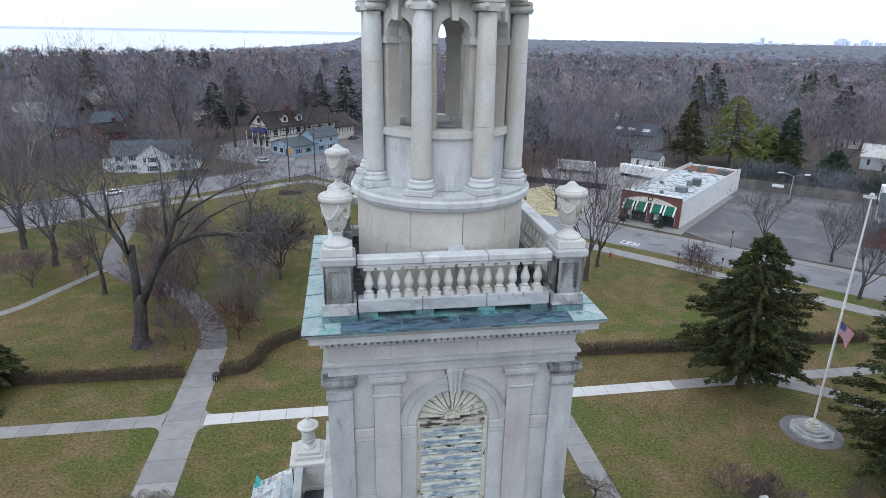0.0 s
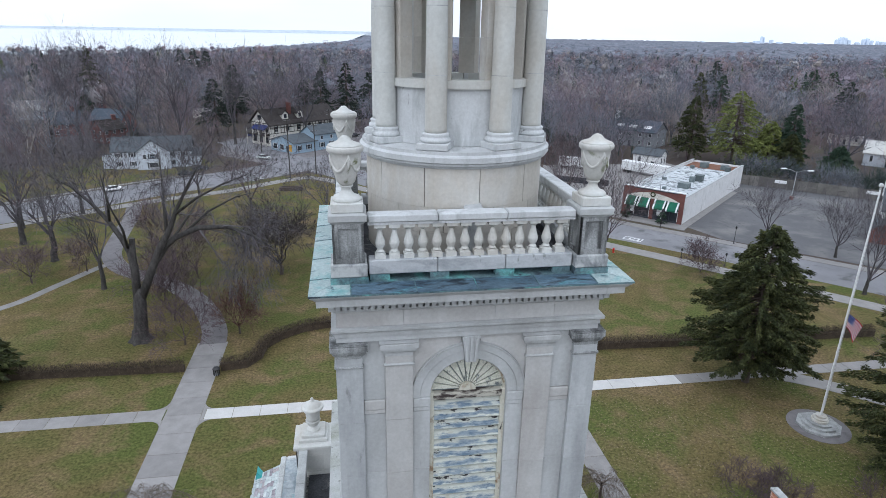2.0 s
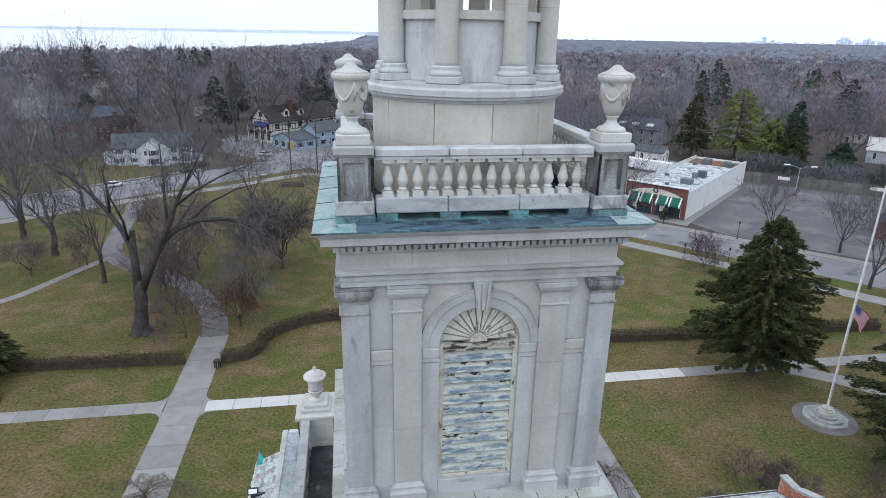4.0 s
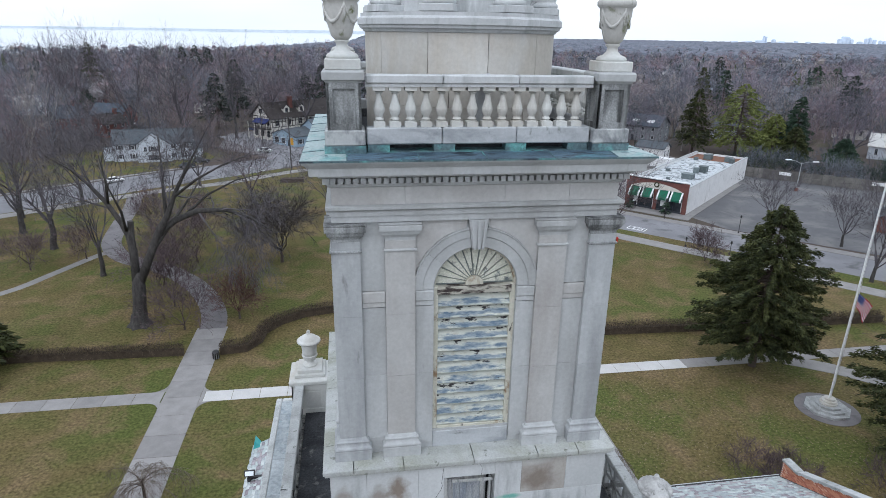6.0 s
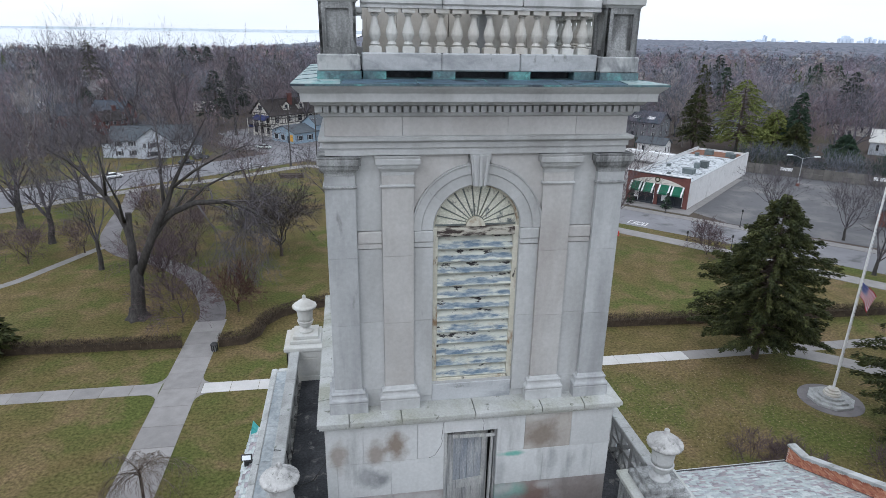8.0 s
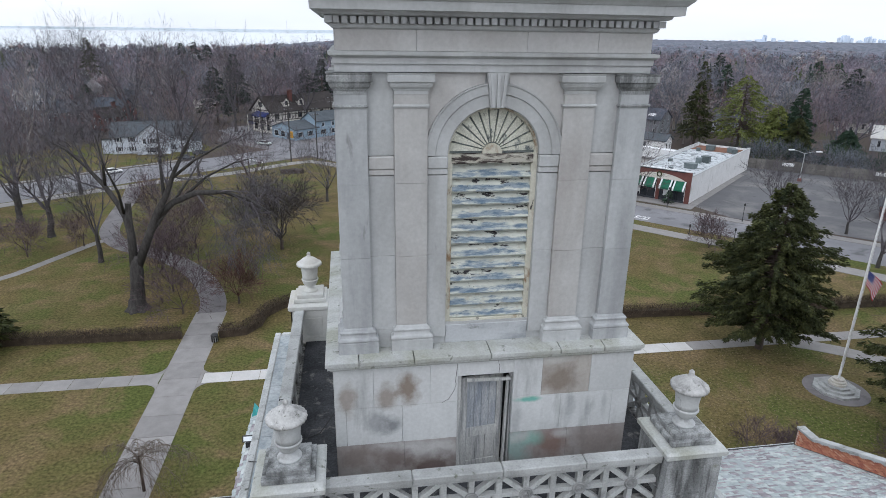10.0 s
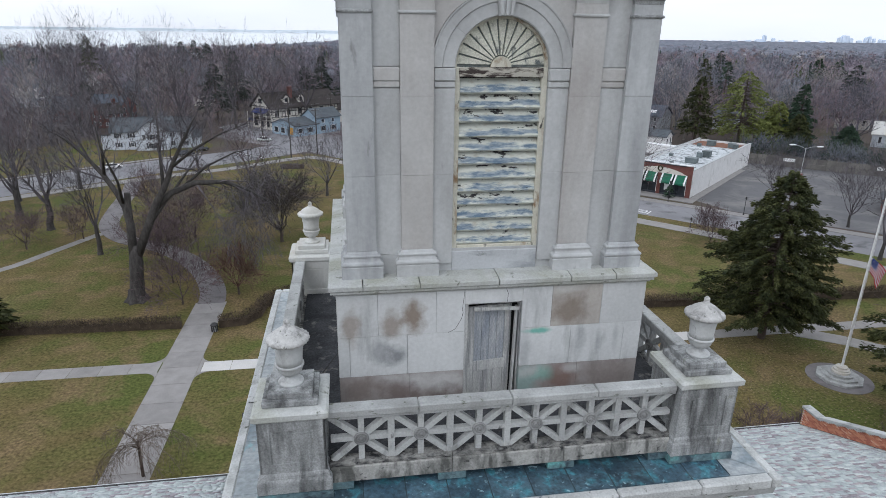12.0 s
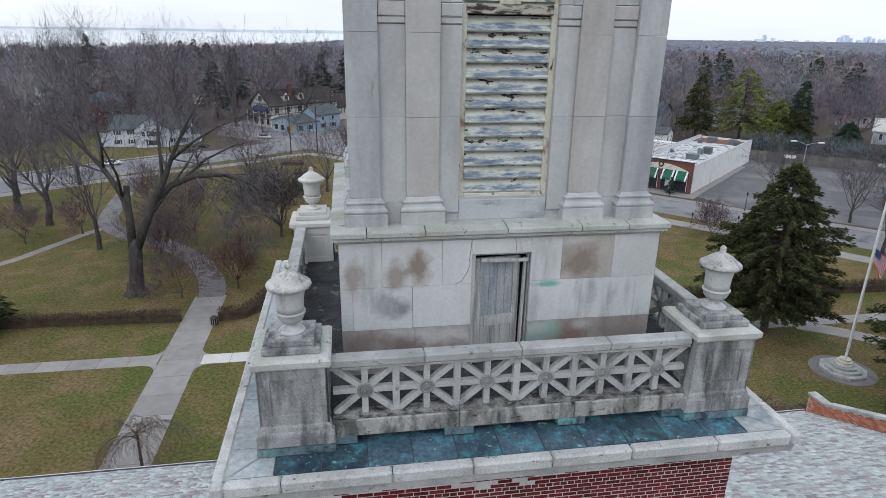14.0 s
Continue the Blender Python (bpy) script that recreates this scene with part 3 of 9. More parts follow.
bm = bmesh.new()
wall_with_arch(bm, 2.43, WALL_Y, WALL_Y + 0.3, 29.5, 34.5, 0.80, 33.10, 30.05)
side_part("wall_panel", bm, STONE)
for s in (-1, 1):
    # corner and inner pilasters: shafts of three blocks, moulded base, capital
    for xa, xb, yf in ((2.08, 2.565, -2.58), (1.12, 1.655, -2.56)):
        xa, xb = sorted((s * xa, s * xb))
        js = (30.10, 31.39, 32.66, 34.08)
        mat_p = STONE_PIER if abs(xa) > 2 and abs(xb) > 2 else STONE_PINK
        for a, b in zip(js, js[1:]):
            side_part("pilaster_block", boxes((xa, xb, yf, WALL_Y + 0.05, a + GAP / 2, b - GAP / 2), bevel=0.004), mat_p)
        side_part("pilaster_base", moulded(bmesh.new(), xa, xb, yf, WALL_Y + 0.05, ((0.10, 29.63), (0.10, 29.84), (0.09, 29.848), (0.088, 29.855), (0.103, 29.868), (0.108, 29.89), (0.10, 29.915), (0.08, 29.93),
                  (0.066, 29.94), (0.055, 29.965), (0.05, 29.99), (0.052, 30.005), (0.064, 30.015), (0.066, 30.035), (0.052, 30.05), (0.028, 30.056), (0.022, 30.07), (0.008, 30.095), (0.002, 30.10))), STONE_PIER if abs(xa) > 2 and abs(xb) > 2 else STONE)
        bm = moulded(bmesh.new(), xa, xb, yf, WALL_Y + 0.05, ((0.0, 34.08), (0.0, 34.14), (0.018, 34.15), (0.022, 34.165), (0.034, 34.175), (0.055, 34.20), (0.062, 34.225), (0.066, 34.23), (0.066, 34.265), (0.098, 34.275), (0.10, 34.36), (0.09, 34.37), (0.105, 34.40)))
        moulded(bm, xa, xb, yf, WALL_Y + 0.05, ((0.0, 33.875), (0.02, 33.88), (0.028, 33.90), (0.02, 33.92), (0.0, 33.925)))
        side_part("capital", bm, STONE_DARK if abs(xa) > 2 and abs(xb) > 2 else STONE)
    # narrow bays between them, with a string course
    xa, xb = sorted((s * 1.656, s * 2.079))
    for za, zb in ((29.64, 30.0), (30.0, 31.39), (31.39, 32.78), (33.11, 34.41)):
        side_part("bay_block", boxes((xa, xb, WALL_Y - 0.045, WALL_Y + 0.04, za + GAP / 2, zb - GAP / 2), bevel=0.0035), STONE)
    bm = boxes((xa, xb, WALL_Y - 0.082, WALL_Y + 0.04, 32.89, 33.10), bevel=0.014)
    box(bm, xa, xb, WALL_Y - 0.064, WALL_Y + 0.04, 32.79, 32.885, bevel=0.01)
    side_part("string_course", bm, STONE_PINK)
    # window jambs with impost blocks
    xa, xb = sorted((s * 0.775, s * 1.119))
    for za, zb in ((29.80, 31.39), (31.39, 32.78)):
        side_part("jamb_block", boxes((xa, xb, WALL_Y - 0.06, WALL_Y + 0.04, za + GAP / 2, zb - GAP / 2), bevel=0.0035), STONE)
    bm = boxes((xa, xb, WALL_Y - 0.10, WALL_Y + 0.04, 32.89, 33.09), bevel=0.018)
    box(bm, xa, xb, WALL_Y - 0.078, WALL_Y + 0.04, 32.79, 32.885, bevel=0.012)
    side_part("impost", bm, STONE)
# archivolt of five voussoirs and the keystone
for a0, a1 in ((0, 38), (38, 82), (98, 142), (142, 180)):
    bm = bmesh.new()
    rows = []
    for k in range(9):
        a = radians(a0 + 0.06 + (a1 - a0 - 0.12) * k / 8)
        rows.append([bm.verts.new((r * math.cos(a), y, 33.10 + r * math.sin(a))) for r, y in ((0.775, WALL_Y + 0.03), (0.775, WALL_Y - 0.05), (0.79, WALL_Y - 0.065), (0.975, WALL_Y - 0.065), (0.99, WALL_Y - 0.09), (1.12, WALL_Y - 0.095), (1.14, WALL_Y - 0.112), (1.155, WALL_Y - 0.112), (1.155, WALL_Y + 0.03))])
    for p, q in zip(rows, rows[1:]):
        for i in range(9):
            bm.faces.new((p[i], p[(i + 1) % 9], q[(i + 1) % 9], q[i]))
    bm.faces.new(rows[0]), bm.faces.new(rows[-1][::-1])
    side_part("voussoir", bm, STONE)
bm = bmesh.new()
prism(bm, [(-0.105, 33.87), (0.105, 33.87), (0.175, 34.41), (-0.175, 34.41)], "y", WALL_Y - 0.15, WALL_Y + 0.03)
for x in (-0.09, 0.0, 0.09):
    bar(bm, (x * 0.8, WALL_Y - 0.16, 33.88), (x * 1.3, WALL_Y - 0.16, 34.40), 0.045, 0.05, (0, 1, 0))
side_part("keystone", bm, STONE)
# spandrels beside the arch
for s in (-1, 1):
    bm = bmesh.new()
    pts = [(s * 1.119, 33.42), (s * 1.119, 34.41), (s * 0.19, 34.41)] + [(s * 1.161 * math.cos(t), 33.10 + 1.161 * math.sin(t)) for t in [radians(80 - 5.8 * k) for k in range(12)]]
    prism(bm, [p for p in pts if abs(p[0]) <= 1.12], "y", WALL_Y - 0.045, WALL_Y + 0.03)
    side_part("spandrel", bm, STONE_PINK)
# sill under the louvres
side_part("window_sill", boxes((-0.77, 0.77, WALL_Y - 0.02, WALL_Y + 0.25, 29.64, 30.0), bevel=0.01), STONE_RAIL)
# the timber frame, twelve louvre blades and the fan
bm = boxes((-0.78, -0.68, WALL_Y + 0.03, WALL_Y + 0.17, 30.02, 33.10), (0.68, 0.78, WALL_Y + 0.03, WALL_Y + 0.17, 30.02, 33.10),
           (-0.68, 0.68, WALL_Y + 0.02, WALL_Y + 0.17, 30.01, 30.10), bevel=0.01)
side_part("louvre_frame", bm, PAINT_CREAM)
side_part("louvre_head", boxes((-0.70, 0.70, WALL_Y + 0.01, WALL_Y + 0.17, 32.945, 33.095), bevel=0.01), PAINT_HEAD, "blackened flaking head board")
N_BLADE = 12
PITCH = (32.935 - 30.12) / N_BLADE
PAINT_OLD = blade_paint("peeling_blade_paint", 30.12, PITCH)
for k in range(N_BLADE):
    z = 30.12 + PITCH * k
    wob = 0.007 * math.sin(k * 2.3)
    bm = bmesh.new()
    prism(bm, [(WALL_Y + 0.03, z + 0.012 + wob), (WALL_Y + 0.045, z - 0.014 + wob), (WALL_Y + 0.175, z + PITCH * 0.93), (WALL_Y + 0.150, z + PITCH * 0.96)], "x", -0.68, 0.68)
    side_part("louvre_blade", bm, PAINT_OLD)
bm = bmesh.new()
prism(bm, [(0.79 * math.cos(t), 33.10 + 0.79 * math.sin(t)) for t in [math.pi * k / 24 for k in range(25)]], "y", WALL_Y + 0.14, WALL_Y + 0.19)
side_part("fan_panel", bm, FAN_DARK, "half-round sunburst panel with flaking cream paint")
for k in range(13):
    a = math.pi * (k + 0.5) / 13
    w = 0.073
    bm = bmesh.new()
    r0, r1 = 0.16, 0.74
    d, e = (math.cos(a), math.sin(a)), (-math.sin(a), math.cos(a))
    prism(bm, [(r * d[0] + q * e[0], 33.13 + r * d[1] + q * e[1]) for r, q in ((r0, -0.010), (r1, -w), (r1 + 0.012, 0), (r1, w), (r0, 0.010))], "y", WALL_Y + 0.105, WALL_Y + 0.14)
    side_part("fan_ray", bm, PAINT_FAN)
bm = bmesh.new()
prism(bm, [(0.17 * math.cos(t), 33.10 + 0.17 * math.sin(t)) for t in [math.pi * k / 12 for k in range(13)]], "y", WALL_Y + 0.07, WALL_Y + 0.15)
side_part("fan_hub", bm, PAINT_CREAM)
bm = bmesh.new()
for k in range(24):
    a, b = math.pi * k / 24, math.pi * (k + 1) / 24
    prism(bm, [(r * math.cos(t), 33.10 + r * math.sin(t)) for r, t in ((0.735, a), (0.795, a), (0.795, b), (0.735, b))], "y", WALL_Y + 0.05, WALL_Y + 0.16)
side_part("fan_rim", bm, PAINT_CREAM)
# black sheet stands in for the shade inside the bell stage
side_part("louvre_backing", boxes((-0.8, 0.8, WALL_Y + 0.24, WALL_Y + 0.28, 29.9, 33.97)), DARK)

for q in QUARTERS:
    for name, me, material, label in facade:
        part(name, me, material, tower, label, m=q)

# entablature and cornice
part("architrave", ring(bmesh.new(), [(2.55, 34.415), (2.55, 34.53), (2.575, 34.535), (2.575, 34.62), (2.60, 34.635), (2.635, 34.66), (2.64, 34.71), (2.55, 34.72)]), STONE, tower)
for q in QUARTERS:
    for xa, xb in ((-2.52, -1.30), (-1.30, 0.45), (0.45, 1.62), (1.62, 2.53)):
        part("frieze_block", boxes((xa + GAP / 2, xb - GAP / 2, -2.54, -2.3, 34.723, 35.03), bevel=0.0035), STONE_PINK, tower, m=q)
part("frieze_core", ring(bmesh.new(), [(2.5, 34.72), (2.5, 35.04)]), STONE_PINK, tower)
part("bed_moulding", ring(bmesh.new(), [(2.55, 35.03), (2.58, 35.05), (2.60, 35.09), (2.60, 35.105), (2.555, 35.107), (2.555, 35.21), (2.66, 35.22)]), STONE, tower)
part("corona", ring(bmesh.new(), [(2.66, 35.215), (2.72, 35.235), (2.74, 35.28), (2.86, 35.29), (2.865, 35.42), (2.885, 35.43), (2.91, 35.46), (2.955, 35.50), (2.965, 35.53)]), STONE, tower)
den = finish(boxes((-0.043, 0.043, -2.665, -2.55, 35.11, 35.208), bevel=0.003), "dentil", False)
N_DEN = 43
for q in QUARTERS:
    for k in range(N_DEN):
        part("dentil", den, STONE, tower, m=q @ Matrix.Translation((-2.62 + 5.24 * k / (N_DEN - 1), 0, 0)))
part("cornice_flashing", ring(bmesh.new(), [(2.975, 35.533), (2.985, 35.533), (2.985, 35.56), (2.55, 35.60), (2.2, 35.61)]), PATINA, tower, "weathered blue-green copper sheet over the cornice")

# copper sheets laid over the cornice, dark and wet along the front, chalky at the corners and sides
for qi, q in enumerate(QUARTERS):
    cuts = (-2.98, -2.25, -1.1, 0.0, 1.15, 2.25, 2.98)
    for k, (xa, xb) in enumerate(zip(cuts, cuts[1:])):
        bm = bmesh.new()
        ia, ib = (xa + 0.43 if k == 0 else xa), (xb - 0.43 if k == 5 else xb)
        lo = [bm.verts.new(v) for v in ((xa + 0.004, -2.982, 35.562), (xb - 0.004, -2.982, 35.562), (ib - 0.004, -2.555, 35.601), (ia + 0.004, -2.555, 35.601))]
        hi = [bm.verts.new(v.co + Vector((0, 0, 0.007))) for v in lo]
        bm.faces.new(hi), bm.faces.new(lo[::-1])
        for i in range(4):
            bm.faces.new((lo[i], lo[(i + 1) % 4], hi[(i + 1) % 4], hi[i]))
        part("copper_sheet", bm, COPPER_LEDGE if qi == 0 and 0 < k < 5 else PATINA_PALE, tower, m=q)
        if k:
            part("standing_seam", bar(bmesh.new(), (xa, -2.98, 35.573), (ia, -2.56, 35.611), 0.022, 0.012, (0, 0, 1)), PATINA, tower, m=q)

# the base block with its ledge
COURSES = [(26.95, 27.82, (-2.79, -1.55, -0.57)), (27.82, 28.60, (-2.79, -2.60, -1.59, -0.57)), (28.60, 29.40, (-2.79, -2.10, -1.08, -0.57))]
COURSES_R = [(26.95, 27.82, (0.47, 1.60, 2.79)), (27.82, 28.60, (0.47, 1.42, 2.45, 2.79)), (28.60, 29.40, (0.47, 1.02, 1.96, 2.79))]
base = tower
part("core", boxes((-2.68, 2.68, -2.35, 2.68, 26.6, 29.42)), STONE_BASE, base)
part("core_front", boxes((-2.68, -0.62, -2.68, -2.34, 26.6, 29.42), (0.52, 2.68, -2.68, -2.34, 26.6, 29.42), (-0.63, 0.53, -2.68, -2.34, 29.14, 29.42)), STONE_BASE, base)
for qi, q in enumerate(QUARTERS):
    for row, courses in enumerate(zip(COURSES, COURSES_R)):
        for za, zb, xs in courses:
            for xa, xb in zip(xs, xs[1:]):
                warm = row == 0 or (row == 2 and xa == 1.02)
                part("ashlar_block", boxes((xa + GAP / 2, xb - GAP / 2, -2.80, -2.67, za + GAP / 2, zb - GAP / 2), bevel=0.004), STONE_FOOT if row == 0 and qi == 0 else STONE_BROWN if warm and qi == 0 else STONE_FRONT if qi == 0 else STONE_STAIN if warm else STONE_TEAL if row == 1 and xa == 0.47 else STONE_BLOT if row == 2 and xa in (-2.79, -2.10) else STONE_SMEAR if row == 1 and xa in (-2.60, 1.42) else STONE_BASE, base, m=q)
    part("lintel_block", boxes((-0.57, 0.47, -2.80, -2.67, 29.13, 29.397), bevel=0.004), STONE_FRONT if qi == 0 else STONE_BASE, base, m=q)
    if qi:
        part("ashlar_block", boxes((-0.565, 0.465, -2.80, -2.67, 26.95, 29.12), bevel=0.004), STONE_BASE, base, m=q)
# ledge stones, each side of four lengths, mitred by the profile
part("ledge", ring(bmesh.new(), [(2.80, 29.40), (2.83, 29.415), (2.85, 29.45), (2.885, 29.46), (2.885, 29.50), (2.87, 29.51), (2.87, 29.56), (2.35, 29.56)]), STONE_ALGAE, base)
LEDGE_CUT = [(-2.885, 29.505), (-2.90, 29.512), (-2.921, 29.525), (-2.921, 29.595), (-2.912, 29.608), (-2.70, 29.640), (-2.36, 29.645), (-2.36, 29.505)]
for q in QUARTERS:
    cuts = (None, -2.34, -1.38, 0.0, 1.30, 2.14, None)
    for xa, xb in zip(cuts, cuts[1:]):
        bm = bmesh.new()
        lo = [bm.verts.new((y + 0.004 if xa is None else xa + 0.009, y, z)) for y, z in LEDGE_CUT]
        hi = [bm.verts.new((-y - 0.004 if xb is None else xb - 0.009, y, z)) for y, z in LEDGE_CUT]
        bm.faces.new(lo), bm.faces.new(hi[::-1])
        for k in range(len(lo)):
            bm.faces.new((lo[k], lo[(k + 1) % len(lo)], hi[(k + 1) % len(lo)], hi[k]))
        part("ledge_stone", bm, STONE_ALGAE, base, m=q)

# the old door, standing ajar in its frame
door = thing("door", AXIS @ Matrix.Translation((-0.05, -2.72, 26.97)), "weathered grey-blue panelled wooden door, ajar, paint worn off", "door")
part("door_frame", boxes((-0.52, -0.45, -0.05, 0.12, 0, 2.15), (0.485, 0.515, 0.0, 0.12, 0, 2.15), (-0.45, 0.485, 0.02, 0.12, 2.10, 2.15), bevel=0.004), WOOD_FRAME, door)
ajar = Matrix.Translation((-0.44, 0.02, 0)) @ Matrix.Rotation(radians(7), 4, "Z")
leaf = part("door_leaf", boxes((0, 0.12, -0.02, 0.03, 0.02, 2.05), (0.70, 0.82, -0.02, 0.03, 0.02, 2.05), (0.12, 0.70, -0.02, 0.03, 1.95, 2.05), (0.12, 0.70, -0.02, 0.03, 0.75, 0.95), (0.12, 0.70, -0.02, 0.03, 0.02, 0.2)), WOOD_FRAME, door, m=ajar)
for k in range(4):
    part("plank", boxes((0.12 + k * 0.145 + 0.003, 0.12 + (k + 1) * 0.145 - 0.003, -0.005, 0.02, 0.95, 1.95)), WOOD_DOOR, leaf)
for k in range(3):
    part("plank", boxes((0.12 + k * 0.193 + 0.004, 0.12 + (k + 1) * 0.193 - 0.004, -0.005, 0.02, 0.2, 0.75)), WOOD_FRAME, leaf)
part("inner_jamb", boxes((0.385, 0.425, -0.03, 0.06, 0.0, 2.04)), WOOD_FRAME, door, "pale loose jamb board leaning out", m=Matrix.Rotation(radians(1.0), 4, "Y"))
part("top_board", boxes((-0.40, 0.42, -0.06, -0.03, 2.0, 2.06)), WOOD_FRAME, door, "loose head board", m=Matrix.Rotation(radians(1.6), 4, "Y"))
# near-black sheet paints the unlit room beyond the ajar door
part("dark_interior", boxes((-0.54, 0.54, 0.28, 0.32, 0.0, 2.2)), DARK, door)


# ---- upper balustrade, pedestals and swagged urns ----
def pedestal_small():
    ped = thing("corner_pedestal", Matrix.Identity(4), "grey stained limestone corner pedestal with sunk panels", "pedestal", "cornice pedestals")
    part("plinth", boxes((-0.335, 0.335, -0.335, 0.335, 0.0, 0.12)), PATINA, ped, "copper-flashed green foot")
    part("base", boxes((-0.325, 0.325, -0.325, 0.325, 0.12, 0.37), bevel=0.02), STONE_SMEAR, ped)
    part("die", boxes((-0.235, 0.235, -0.235, 0.235, 0.37, 1.13)), STONE_DARK, ped)
    me = finish(rect_frame(bmesh.new(), -0.275, 0.275, 0.37, 1.12, 0.105, 0.10, -0.275, -0.23), "panel_frame", False)
    for q in QUARTERS:
        part("panel_frame", me, STONE_DARK, ped, m=q)
    bm = bmesh.new()
    ring(bm, [(0.28, 1.11), (0.30, 1.14), (0.33, 1.16), (0.335, 1.27), (0.31, 1.30), (0.2, 1.305)])
    part("cap", bm, STONE, ped)
    return ped


def urn_open():
    """A tall vase with draped swags and a low domed top."""
    urn = thing("swagged_urn", Matrix.Identity(4), "weathered pale stone urn with carved drapery swags, lichen stained", "urn", "cornice urns")
    part("plinth", boxes((-0.28, 0.28, -0.28, 0.28, 0.0, 0.17), bevel=0.015), STONE_CREAM, urn)
    bm = bmesh.new()
    lathe(bm, [(0.25, 0.17), (0.26, 0.20), (0.23, 0.24), (0.15, 0.27), (0.095, 0.33), (0.085, 0.39), (0.12, 0.42), (0.12, 0.44)], 28)
    part("stem", bm, STONE_CREAM, urn, smooth=True)
    bm = bmesh.new()
    lathe(bm, [(0.10, 0.44), (0.16, 0.50), (0.19, 0.60), (0.235, 0.75), (0.262, 0.90), (0.265, 1.0), (0.29, 1.02), (0.315, 1.05), (0.318, 1.10), (0.30, 1.13)], 28)
    part("body", bm, STONE_LICHEN, urn, smooth=True)
    part("lid", lathe(bmesh.new(), [(0.295, 1.13), (0.28, 1.15), (0.20, 1.175), (0.125, 1.215), (0.085, 1.26), (0.055, 1.285), (0.02, 1.295)], 28), STONE_CREAM, urn, smooth=True)
    for k in range(4):
        a0 = math.pi / 2 * k + 0.2
        pts = []
        for i in range(9):
            t = i / 8
            a, z = a0 + t * (math.pi / 2), 0.97 - 0.26 * math.sin(math.pi * t) ** 0.8
            r = 0.215 + 0.05 * (z - 0.6) / 0.3 - 0.006
            pts.append((r * math.cos(a), r * math.sin(a), z))
        part("swag", tube(bmesh.new(), pts, [0.012, 0.018, 0.024, 0.029, 0.031, 0.029, 0.024, 0.018, 0.012], 6), STONE_LICHEN, urn, smooth=True)
        r = 0.250
        part("drop", tube(bmesh.new(), [(r * math.cos(a0), r * math.sin(a0), z) for z in (1.0, 0.92, 0.82, 0.72)], [0.02, 0.024, 0.02, 0.008], 6), STONE_LICHEN, urn, smooth=True)
    return urn


PED_AT = [(-2.265, -2.265), (2.265, -2.265), (2.265, 2.265), (-2.265, 2.265)]
first_ped, first_urn = pedestal_small(), urn_open()
for k, (x, y) in enumerate(PED_AT):
    m = AXIS @ Matrix.Translation((x, y, 35.605))
    u = AXIS @ Matrix.Translation((x, y, 36.908))
    if k == 0:
        first_ped.matrix_world, first_urn.matrix_world = m, u
    else:
        copy_thing(first_ped, m), copy_thing(first_urn, u)

BAL = [(0.055, 0.0), (0.085, 0.0), (0.085, 0.07), (0.05, 0.08), (0.078, 0.10), (0.06, 0.125), (0.052, 0.14), (0.074, 0.18), (0.092, 0.235), (0.094, 0.265), (0.082, 0.32), (0.06, 0.39), (0.044, 0.46), (0.040, 0.50), (0.05, 0.515), (0.072, 0.535), (0.05, 0.55), (0.055, 0.60)]


def balustrade():
    b = thing("balustrade", Matrix.Identity(4), "pale limestone balustrade with turned balusters, streaked with grime", "balustrade", "cornice balustrades")
    for xa, xb in ((-1.92, -0.66), (-0.66, 0.62), (0.62, 1.92)):
        bm = boxes((xa + 0.004, xb - 0.004, -0.15, 0.15, 1.10, 1.24), bevel=0.02)
        box(bm, xa + 0.004, xb - 0.004, -0.12, 0.12, 1.05, 1.10)
        part("top_rail", bm, STONE_PALE, b)
        part("bottom_rail", boxes((xa + 0.004, xb - 0.004, -0.15, 0.15, 0.125, 0.40), bevel=0.02), STONE_RAIL, b)
    for x in (-1.72, -0.62, 0.62, 1.72):
        part("rail_foot", boxes((x - 0.18, x + 0.18, -0.13, 0.13, 0.0, 0.13)), PATINA, b)
    bm = lathe(bmesh.new(), [(r, z + 0.40 + 0.025) for r, z in BAL], 12)
    box(bm, -0.095, 0.095, -0.095, 0.095, 0.40, 0.485)
    box(bm, -0.1, 0.1, -0.1, 0.1, 0.985, 1.06)
    me = finish(bm, "baluster", False)
    for k in range(14):
        part("baluster", me, STONE_CREAM, b, m=Matrix.Translation((-1.70 + 3.38 * k / 13, 0, 0)))
    return b


first_bal = balustrade()
for k, q in enumerate(QUARTERS):
    m = AXIS @ q @ Matrix.Translation((0, -2.33, 35.60))
    if k == 0:
        first_bal.matrix_world = m
    else:
        copy_thing(first_bal, m)

# ---- the round lantern ----
lantern = thing("lantern", AXIS @ Matrix.Translation((0.03, 0, 0)), "round open limestone lantern with eight columns above a drum", "lantern")
# dark ring added behind the balustrade so the rail slots look shaded
part("upstand", hollow(bmesh.new(), [(2.06, 35.60), (2.12, 35.60), (2.12, 35.80), (2.06, 35.80)]), ROOF_TAR, lantern, "dark band added behind the balustrade to shade the rail slots")
part("deck", ring(bmesh.new(), [(2.059, 35.56), (2.059, 35.62)]), ROOF_TAR, lantern)


def arc_block(bm, r0, r1, a0, a1, z0, z1, n=6):
    """A curved block; z0 may be a function of the angle."""
    cols = []
    for k in range(n + 1):
        a = a0 + (a1 - a0) * k / n
        lo = z0(a) if callable(z0) else z0
        c, s = math.sin(a), -math.cos(a)
        cols.append([bm.verts.new((r * c, r * s, z)) for r, z in ((r0, lo), (r1, lo), (r1, z1), (r0, z1))])
    for p, q in zip(cols, cols[1:]):
        for i in range(4):
            j = (i + 1) % 4
            bm.faces.new((p[i], p[j], q[j], q[i]))
    bm.faces.new(cols[0]), bm.faces.new(cols[-1][::-1])
    return bm


